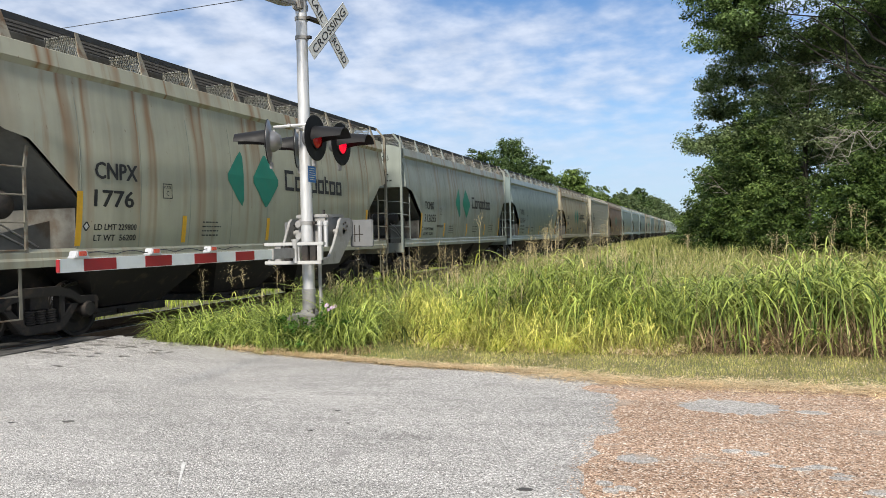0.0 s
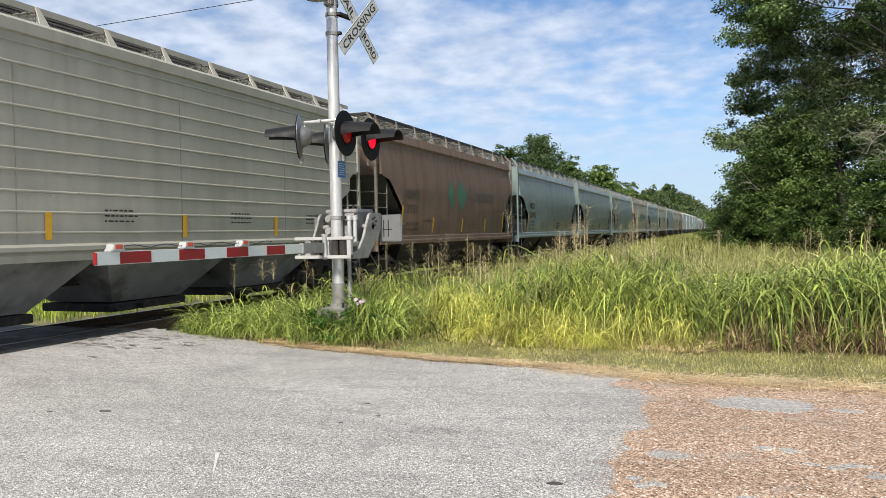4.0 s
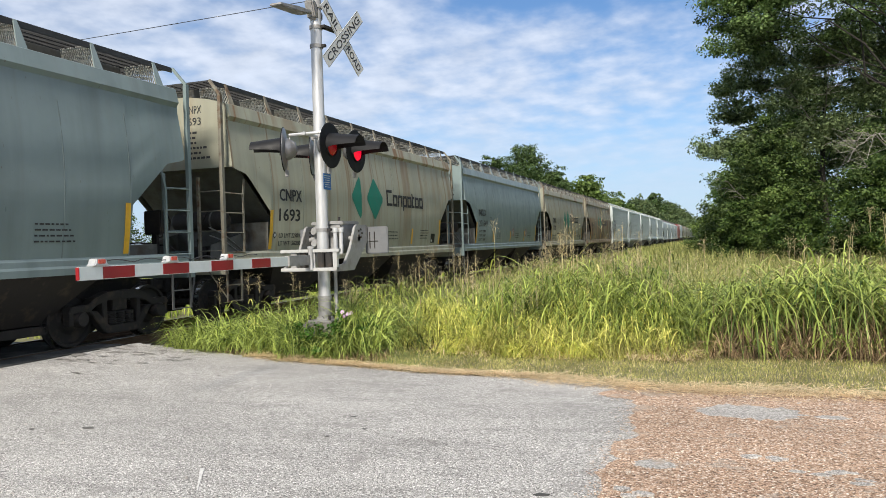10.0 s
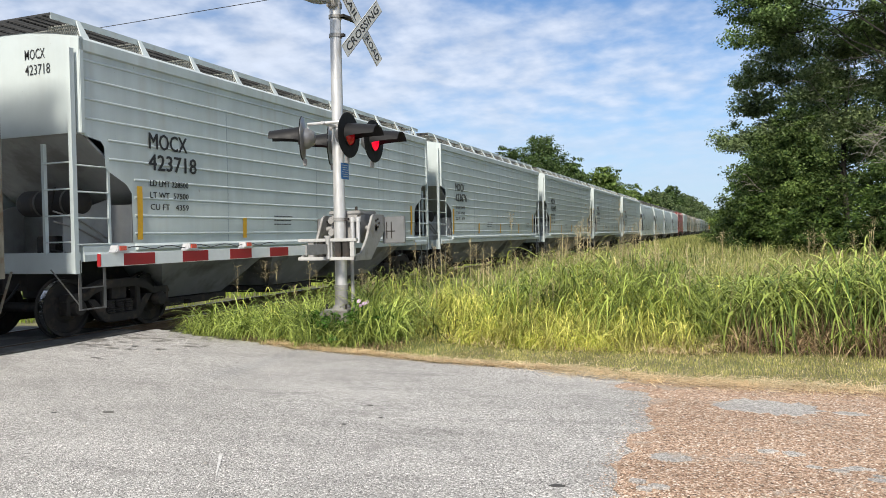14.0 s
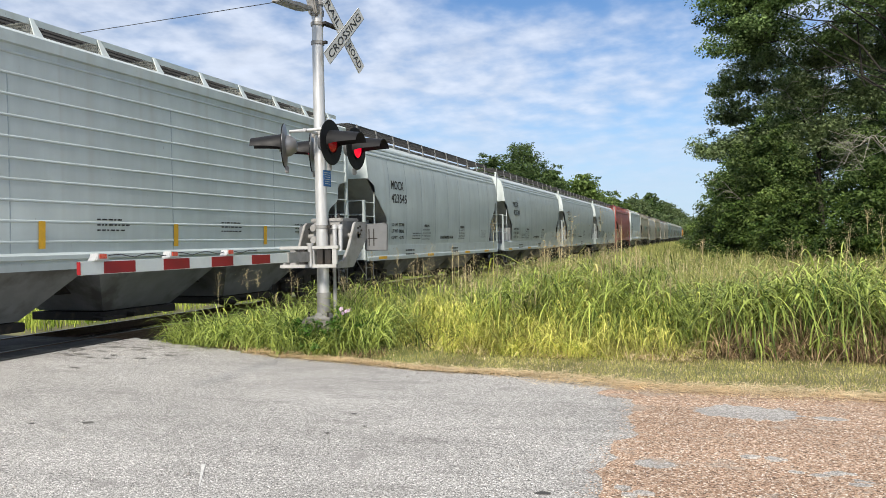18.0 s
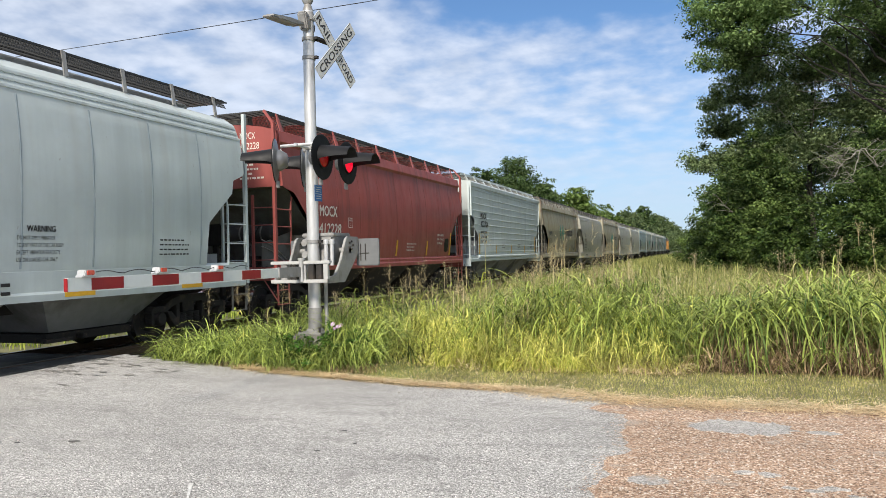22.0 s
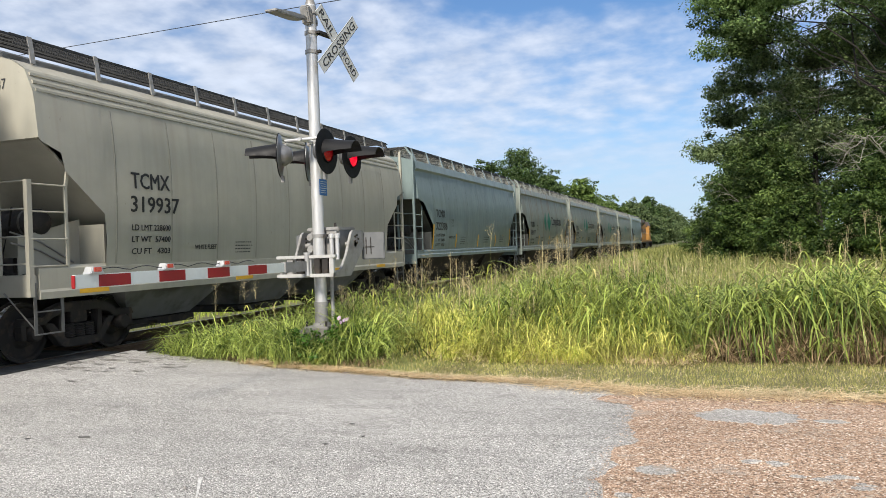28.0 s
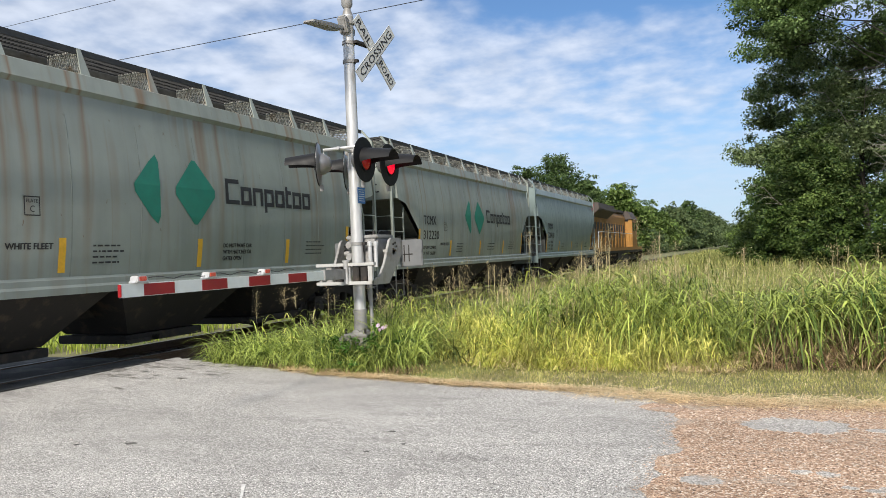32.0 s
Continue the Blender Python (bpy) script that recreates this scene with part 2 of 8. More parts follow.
def material(name, base, rough=0.6, metal=0.0, var=0.15, scale=6.0, stretch=(1, 1, 1), bump=0.15, spots=None, spot_scale=3.0, spot_at=0.6,
             second=None, second_scale=1.0, second_at=0.5, second_soft=0.12, second_stretch=(1, 1, 1), island=0.0, objrand=0.0, spec=0.5, emit=None, coat=0.0):
    """Base colour with fine grain, an optional second layer (rust, dirt) with soft edges and fine specks, in metres of the object."""
    m = bpy.data.materials.new(name)
    m.use_nodes = True
    nt = m.node_tree
    N, K = nt.nodes.new, nt.links.new
    b = nt.nodes["Principled BSDF"]
    tc = N("ShaderNodeTexCoord")

    def noise_at(sc, st, detail=5, rough_=0.6):
        mp, nz = N("ShaderNodeMapping"), N("ShaderNodeTexNoise")
        mp.inputs["Scale"].default_value = st
        K(tc.outputs["Object"], mp.inputs[0]), K(mp.outputs[0], nz.inputs["Vector"])
        nz.inputs["Scale"].default_value, nz.inputs["Detail"].default_value, nz.inputs["Roughness"].default_value = sc, detail, rough_
        return nz.outputs["Fac"]

    def rng(src, a, c, lo, hi):
        r = N("ShaderNodeMapRange")
        for k, v in (("From Min", a), ("From Max", c), ("To Min", lo), ("To Max", hi)):
            r.inputs[k].default_value = v
        K(src, r.inputs["Value"])
        return r.outputs[0]

    def mixc(f, a, c, mode="MIX"):
        n = N("ShaderNodeMix")
        n.data_type, n.blend_type = "RGBA", mode
        for k, v in (("Factor", f), ("A", a), ("B", c)):
            if isinstance(v, (int, float)):
                n.inputs[k].default_value = v
            elif isinstance(v, tuple):
                n.inputs[k].default_value = (*v[:3], 1)
            else:
                K(v, n.inputs[k])
        return n.outputs["Result"]

    fine = noise_at(scale, stretch)
    wide = noise_at(scale * 0.12, stretch, 3)
    col = mixc(rng(fine, 0.3, 0.7, 0, 1), tuple(c * (1 - var) for c in base), tuple(min(1, c * (1 + var)) for c in base))
    col = mixc(rng(wide, 0.35, 0.65, 0, 0.45), col, tuple(c * (1 - 0.8 * var) for c in base))
    if second is not None:
        sec = noise_at(second_scale, second_stretch, 6)
        f = rng(sec, second_at, second_at + second_soft, 0, 1)
        col = mixc(f, col, second)
    if spots is not None:
        col = mixc(rng(noise_at(spot_scale, (1, 1, 1), 2), spot_at, spot_at + 0.06, 0, 0.85), col, spots)
    if island:
        ge = N("ShaderNodeNewGeometry")
        col = mixc(1.0, col, mixc(ge.outputs["Random Per Island"], (1 - island,) * 3, (1 + island,) * 3), "MULTIPLY")
    if objrand:
        oi = N("ShaderNodeObjectInfo")
        col = mixc(1.0, col, mixc(oi.outputs["Random"], (1 - objrand,) * 3, (1 + objrand,) * 3), "MULTIPLY")
    K(col, b.inputs["Base Color"])
    K(rng(fine, 0.2, 0.8, max(0.03, rough - 0.12), min(1, rough + 0.12)), b.inputs["Roughness"])
    b.inputs["Metallic"].default_value = metal
    b.inputs["Specular IOR Level"].default_value = spec
    b.inputs["Coat Weight"].default_value = coat
    if bump:
        bp = N("ShaderNodeBump")
        bp.inputs["Strength"].default_value, bp.inputs["Distance"].default_value = bump, 0.01
        K(noise_at(scale * 2.5, stretch), bp.inputs["Height"])
        K(bp.outputs[0], b.inputs["Normal"])
    if emit:
        b.inputs["Emission Color"].default_value, b.inputs["Emission Strength"].default_value = (*emit[0], 1), emit[1]
    return m


def leaf_material(name, a, c, gloss=0.45, through_light=0.35, patch=1.4, depth=0.35):
    """Leaves and blades: two colours by piece, some light passing through."""
    m = bpy.data.materials.new(name)
    m.use_nodes = True
    nt = m.node_tree
    N, K = nt.nodes.new, nt.links.new
    b, out = nt.nodes["Principled BSDF"], nt.nodes["Material Output"]
    ge, mx = N("ShaderNodeNewGeometry"), N("ShaderNodeMix")
    mx.data_type = "RGBA"
    mx.inputs["A"].default_value, mx.inputs["B"].default_value = (*a, 1), (*c, 1)
    K(ge.outputs["Random Per Island"], mx.inputs["Factor"])
    # lighter and darker tone in random patches
    tc, nz, rg, mul_ = N("ShaderNodeTexCoord"), N("ShaderNodeTexNoise"), N("ShaderNodeMapRange"), N("ShaderNodeMix")
    nz.inputs["Scale"].default_value, nz.inputs["Detail"].default_value = patch, 3.0
    K(tc.outputs["Object"], nz.inputs["Vector"]), K(nz.outputs["Fac"], rg.inputs["Value"])
    for k, v in (("From Min", 0.32), ("From Max", 0.68), ("To Min", 1 - depth), ("To Max", 1 + depth)):
        rg.inputs[k].default_value = v
    mul_.data_type, mul_.blend_type = "RGBA", "MULTIPLY"
    mul_.inputs["Factor"].default_value = 1.0
    K(mx.outputs["Result"], mul_.inputs["A"]), K(rg.outputs[0], mul_.inputs["B"])
    mx = mul_
    K(mx.outputs["Result"], b.inputs["Base Color"])
    b.inputs["Roughness"].default_value = gloss
    b.inputs["Specular IOR Level"].default_value = 0.18
    tr, sh = N("ShaderNodeBsdfTranslucent"), N("ShaderNodeMixShader")
    K(mx.outputs["Result"], tr.inputs[0])
    sh.inputs[0].default_value = through_light
    K(b.outputs[0], sh.inputs[1]), K(tr.outputs[0], sh.inputs[2]), K(sh.outputs[0], out.inputs[0])
    return m


def stones_material(name, cols, cell, stain, stain_at, rough=0.95, spread=1.0, bump=0.8, lines=0.0):
    """A surface of small stones set in binder: each cell takes one of three colours; wide stains and thin cracks."""
    m = bpy.data.materials.new(name)
    m.use_nodes = True
    nt = m.node_tree
    N, K = nt.nodes.new, nt.links.new
    b = nt.nodes["Principled BSDF"]
    tc, vo = N("ShaderNodeTexCoord"), N("ShaderNodeTexVoronoi")
    vo.inputs["Scale"].default_value = 1.0 / cell
    K(tc.outputs["Object"], vo.inputs["Vector"])
    ramp, sep = N("ShaderNodeValToRGB"), N("ShaderNodeSeparateColor")
    K(vo.outputs["Color"], sep.inputs[0]), K(sep.outputs[0], ramp.inputs[0])
    el = ramp.color_ramp.elements
    while len(el) < len(cols):
        el.new(0.5)
    for i, (p, c) in enumerate(cols):
        el[i].position, el[i].color = p, (*c, 1)

    def nz(sc, det=5, ro=0.6, st=(1, 1, 1)):
        mp, n = N("ShaderNodeMapping"), N("ShaderNodeTexNoise")
        mp.inputs["Scale"].default_value = st
        K(tc.outputs["Object"], mp.inputs[0]), K(mp.outputs[0], n.inputs["Vector"])
        n.inputs["Scale"].default_value, n.inputs["Detail"].default_value, n.inputs["Roughness"].default_value = sc, det, ro
        return n.outputs["Fac"]

    def rng(s_, a, c, lo, hi):
        r = N("ShaderNodeMapRange")
        for k, v in (("From Min", a), ("From Max", c), ("To Min", lo), ("To Max", hi)):
            r.inputs[k].default_value = v
        K(s_, r.inputs["Value"])
        return r.outputs[0]

    def mixc(f, a, c, mode="MIX"):
        n = N("ShaderNodeMix")
        n.data_type, n.blend_type = "RGBA", mode
        for k, v in (("Factor", f), ("A", a), ("B", c)):
            if isinstance(v, tuple):
                n.inputs[k].default_value = (*v, 1)
            elif isinstance(v, float):
                n.inputs[k].default_value = v
            else:
                K(v, n.inputs[k])
        return n.outputs["Result"]

    tone = rng(nz(0.55, 7, 0.7, (0.6, 1.5, 1)), 0.3, 0.7, 0.78, 1.18)
    col = mixc(1.0, ramp.outputs[0], tone, "MULTIPLY")
    smear = rng(nz(2.3, 6, 0.65, (0.45, 1.9, 1)), 0.52, 0.70, 1.05, 0.86)
    col = mixc(1.0, col, smear, "MULTIPLY")
    fine = rng(nz(0.42 / cell, 3), 0.3, 0.7, 0.72, 1.28)
    col = mixc(1.0, col, fine, "MULTIPLY")
    if stain:
        col = mixc(rng(nz(1.7, 7, 0.68), stain_at, stain_at + 0.07, 0, 0.72), col, stain)
    K(col, b.inputs["Base Color"])
    b.inputs["Roughness"].default_value = rough
    b.inputs["Specular IOR Level"].default_value = 0.25
    bp = N("ShaderNodeBump")
    bp.inputs["Strength"].default_value, bp.inputs["Distance"].default_value = bump, cell * 0.5
    K(rng(vo.outputs["Distance"], 0.0, 0.9, 1.0, 0.0), bp.inputs["Height"])
    K(bp.outputs[0], b.inputs["Normal"])
    return m


M = {
    "ground": material("ground_soil", (0.16, 0.15, 0.07), 0.95, var=0.35, scale=1.5, bump=0.4, second=(0.10, 0.14, 0.04), second_scale=0.25),
    "asphalt": stones_material("asphalt_worn", [(0.0, (0.075, 0.071, 0.067)), (0.22, (0.262, 0.252, 0.237)), (0.70, (0.375, 0.362, 0.340)), (1.0, (0.72, 0.70, 0.665))], 0.0082, (0.25, 0.238, 0.225), 0.60),
    "gravel": stones_material("orange_gravel", [(0.0, (0.085, 0.055, 0.038)), (0.25, (0.27, 0.172, 0.115)), (0.62, (0.43, 0.285, 0.195)), (0.86, (0.52, 0.40, 0.30)), (1.0, (0.78, 0.72, 0.63))], 0.0118, (0.34, 0.30, 0.255), 0.56, bump=1.0),
    "patch": stones_material("grey_patch", [(0.0, (0.165, 0.156, 0.147)), (0.5, (0.345, 0.328, 0.306)), (1.0, (0.545, 0.520, 0.490))], 0.0085, (0.320, 0.248, 0.192), 0.60, bump=0.5),
    "chip": material("gravel_chip", (0.37, 0.265, 0.195), 0.95, var=0.2, scale=40, bump=0.0, island=0.55, second=(0.50, 0.43, 0.35), second_scale=25, second_at=0.55),
    "tar": material("dark_panel", (0.06, 0.058, 0.055), 0.9, var=0.3, scale=20, bump=0.4, second=(0.12, 0.115, 0.105), second_scale=2.0),
    "ballast": material("ballast_stone", (0.33, 0.31, 0.285), 0.95, var=0.3, scale=30, bump=0.6, island=0.35),
    "bed": material("dark_ballast", (0.085, 0.078, 0.070), 0.95, var=0.4, scale=25, bump=0.7, island=0.4, second=(0.14, 0.13, 0.115), second_scale=3),
    "rail": material("rail_steel", (0.16, 0.11, 0.08), 0.55, 0.6, var=0.3, scale=20),
    "railtop": material("rail_head", (0.22, 0.21, 0.20), 0.45, 1.0, var=0.1, scale=12, bump=0.05),
    "tie": material("tie_wood", (0.10, 0.08, 0.065), 0.9, var=0.4, scale=12, stretch=(0.2, 3, 3)),
    "alu": material("aluminium_paint", (0.56, 0.56, 0.555), 0.42, 0.45, var=0.12, scale=9, stretch=(3, 3, 0.5), bump=0.06, second=(0.40, 0.39, 0.37), second_scale=3, second_at=0.58, second_soft=0.2),
    "galv": material("grey_casting", (0.29, 0.285, 0.275), 0.55, 0.2, var=0.2, scale=7, second=(0.19, 0.175, 0.16), second_scale=5, second_at=0.52, second_soft=0.2),
    "white": material("white_board", (0.50, 0.51, 0.495), 0.5, var=0.06, scale=8, bump=0.03, second=(0.58, 0.58, 0.54), second_scale=3, second_at=0.6, second_soft=0.25),
    "arm": material("white_reflective", (0.62, 0.66, 0.63), 0.4, var=0.06, scale=14, bump=0.03, second=(0.52, 0.54, 0.51), second_scale=2, second_at=0.58, second_soft=0.2),
    "yoke": material("pale_grey_paint", (0.43, 0.43, 0.415), 0.5, 0.1, var=0.1, scale=9, bump=0.06, second=(0.38, 0.36, 0.33), second_scale=6, second_at=0.58),
    "step": material("dull_grey_steel", (0.13, 0.13, 0.125), 0.7, 0.2, var=0.25, scale=7, bump=0.1, second=(0.09, 0.07, 0.055), second_scale=4, second_at=0.55),
    "red": material("red_reflective", (0.27, 0.012, 0.016), 0.4, var=0.08, scale=20, bump=0.03),
    "black": material("black_paint", (0.009, 0.009, 0.010), 0.55, var=0.3, scale=8, bump=0.08, spec=0.25),
    "ink": material("black_lettering", (0.02, 0.02, 0.022), 0.6, var=0.2, scale=20, bump=0),
    "cream_ink": material("white_lettering", (0.7, 0.66, 0.6), 0.6, var=0.1, scale=20, bump=0),
    "blue": material("blue_sign", (0.02, 0.13, 0.36), 0.4, var=0.1, scale=10, bump=0),
    "lamp": material("lit_red_lens", (0.35, 0.004, 0.012), 0.2, var=0.1, scale=40, emit=((1.0, 0.004, 0.04), 0.75)),
    "lens_dim": material("red_lens", (0.22, 0.008, 0.012), 0.15, var=0.2, scale=40, emit=((1.0, 0.02, 0.03), 0.07)),
    "amber": material("red_marker_lens", (0.6, 0.10, 0.06), 0.3, var=0.1, scale=30, bump=0),
    "concrete": material("concrete", (0.17, 0.163, 0.15), 0.9, var=0.2, scale=14, bump=0.3, second=(0.20, 0.185, 0.165), second_scale=3),
    "wire": material("cable", (0.03, 0.03, 0.032), 0.6, var=0.1, bump=0),
    "dark": material("grimy_steel", (0.028, 0.025, 0.023), 0.75, 0.2, var=0.4, scale=9, bump=0.25, second=(0.065, 0.048, 0.036), second_scale=4, second_at=0.55),
    "wheel": material("wheel_steel", (0.022, 0.020, 0.018), 0.75, 0.1, var=0.3, scale=12, bump=0.15, second=(0.045, 0.034, 0.026), second_scale=5),
    "housing": material("cast_silver", (0.23, 0.23, 0.235), 0.42, 0.6, var=0.15, scale=9, bump=0.1, second=(0.22, 0.21, 0.20), second_scale=5, second_at=0.55),
    "dirt": material("crossing_dirt", (0.15, 0.140, 0.128), 0.95, var=0.5, scale=45, bump=0.6, second=(0.31, 0.295, 0.27), second_scale=14, second_at=0.46, second_soft=0.1),
    "scuff": material("scuffed_asphalt", (0.60, 0.585, 0.56), 0.9, var=0.3, scale=60, bump=0.3),
    "plate": material("grey_plate", (0.15, 0.155, 0.16), 0.6, 0.1, var=0.12, scale=7, bump=0.1),
    "post_tan": material("grimy_tan_steel", (0.19, 0.175, 0.135), 0.75, var=0.3, scale=6, stretch=(1, 1, 0.4), bump=0.15, second=(0.11, 0.07, 0.04), second_scale=3, second_at=0.5),
    # darkened steel: shade of car-end recess and roof hatch in its colour
    "shade_steel": material("shade_toned_steel", (0.120, 0.118, 0.105), 0.85, var=0.35, scale=4, bump=0.15, second=(0.075, 0.058, 0.042), second_scale=1.5, second_at=0.55),
    # undersides: grime and the shade of the car ends, both in the colour
    "grime_shade": material("shaded_grimy_underside", (0.105, 0.107, 0.098), 0.85, var=0.3, scale=3, bump=0.1, second=(0.07, 0.064, 0.055), second_scale=1.2),
    "shade_pale": material("shaded_pale_underside", (0.30, 0.31, 0.31), 0.75, var=0.15, scale=3, bump=0.1, second=(0.20, 0.20, 0.195), second_scale=1.2),
    # hopper bays coloured darker than the body for shade below the car
    "bay_shade": material("shaded_hopper_bay", (0.20, 0.205, 0.205), 0.8, var=0.2, scale=3, bump=0.1, second=(0.10, 0.098, 0.092), second_scale=0.9, second_at=0.5),
    "mesh_web": material("perforated_web", (0.44, 0.44, 0.40), 0.6, 0.1, var=0.25, scale=6, bump=0.1, second=(0.26, 0.20, 0.13), second_scale=2.5, second_at=0.58),
    "tread": material("wheel_tread", (0.6, 0.6, 0.6), 0.22, 1.0, var=0.1, scale=20, bump=0.03),
    "grate": material("walkway_grating", (0.055, 0.055, 0.055), 0.6, 0.5, var=0.3, scale=9, bump=0.1),
    "yellow": material("yellow_strip", (0.72, 0.40, 0.03), 0.5, var=0.12, scale=12, bump=0.03),
    "green": material("green_paint", (0.015, 0.19, 0.13), 0.5, var=0.15, scale=4, bump=0.05),
    "green_faded": material("faded_green_paint", (0.06, 0.16, 0.11), 0.6, var=0.25, scale=4, bump=0.05),
    "ink_faded": material("faded_lettering", (0.10, 0.085, 0.07), 0.6, var=0.25, scale=5, bump=0),
    "brick_dust": material("straw_litter", (0.42, 0.30, 0.14), 0.95, var=0.3, scale=25, bump=0.4),
    "graffiti": material("blue_spray_paint", (0.17, 0.36, 0.43), 0.7, var=0.15, scale=10, bump=0),
}

# ---- ground, road and track ----
TRACK_X, RAIL_Z = -10.7, 0.10
rnd = random.Random(4)


def ground_z(x, y):
    """Nearly level; the road rises a little to the crossing and falls away beside it."""
    rise = 0.085 * max(0.0, min(1.0, (-x - 6.5) / 2.6))
    off = max(0.0, min(1.0, (y - 9.5) / 1.5)) if y > 0 else max(0.0, min(1.0, (-6 - y) / 1.5))
    near = max(0.0, 1 - abs(x - TRACK_X) / 6.0)
    bank = 0.26 * math.exp(-((x + 5.5) / 1.5) ** 2 - ((y - 10.5) / 0.75) ** 2) if y > 9.3 else 0.0
    return rise * (1 - off) - 0.16 * off * near - 0.02 * off + bank


def build_ground():
    xs = [-3000, -900, -300, -120, -60, -40, -30, -24, -20, -18, -16, -14, -13, -12.2, -11.6, -10.7, -9.9, -9.2, -8.5, -7.8, -7.3, -6.8, -6.4, -6, -5.5, -5, -4.5, -4, -3.4, -3, -1, 1, 3, 6, 10, 15, 25, 40, 80, 200, 800, 3000]
    ys = [-3000, -800, -200, -60, -30, -16, -10, -7.5, -6, -3, 0, 2, 4, 6, 8, 9, 9.3, 9.6, 9.9, 10.2, 10.5, 10.8, 11.1, 11.5, 12, 14, 17, 20, 25, 32, 45, 70, 120, 250, 600, 1200, 4500]
    g = G()
    g.add([(x, y, ground_z(x, y) - 0.012) for y in ys for x in xs],
          [(j * len(xs) + i, j * len(xs) + i + 1, (j + 1) * len(xs) + i + 1, (j + 1) * len(xs) + i) for j in range(len(ys) - 1) for i in range(len(xs) - 1)])
    ob = part("ground", g, M["ground"], smooth=60)
    tagged(ob, "level grassy soil reaching the horizon", "ground", kind="structure")


EDGE = [(-9.15, 10.15), (-8.2, 9.85), (-6.8, 9.5), (-4.7, 9.02), (-3.2, 8.66), (-1.8, 8.55), (-0.5, 8.2), (1.3, 8.2), (4, 8.1), (9, 8.0), (40, 7.8)]


def edge_y(x):
    for (a, b), (c, d) in zip(EDGE, EDGE[1:]):
        if a <= x <= c:
            return b + (d - b) * (x - a) / (c - a)
    return EDGE[0][1] if x < EDGE[0][0] else EDGE[-1][1]


def sheet(name, outline_hi, xs, y_lo, mat, lift, rows=10):
    """A ground sheet between y_lo and a ragged far edge."""
    g, n = G(), len(xs)
    vs = []
    for j in range(rows + 1):
        for x in xs:
            y = y_lo(x) + (outline_hi(x) - y_lo(x)) * j / rows
            vs.append((x, y, ground_z(x, min(y, 9.5)) + lift))
    g.add(vs, [(j * n + i, j * n + i + 1, (j + 1) * n + i + 1, (j + 1) * n + i) for j in range(rows) for i in range(n - 1)])
    return part(name, g, mat, smooth=60)


SCRAPE = ((-3.56, 4.55), (-3.23, 4.08))


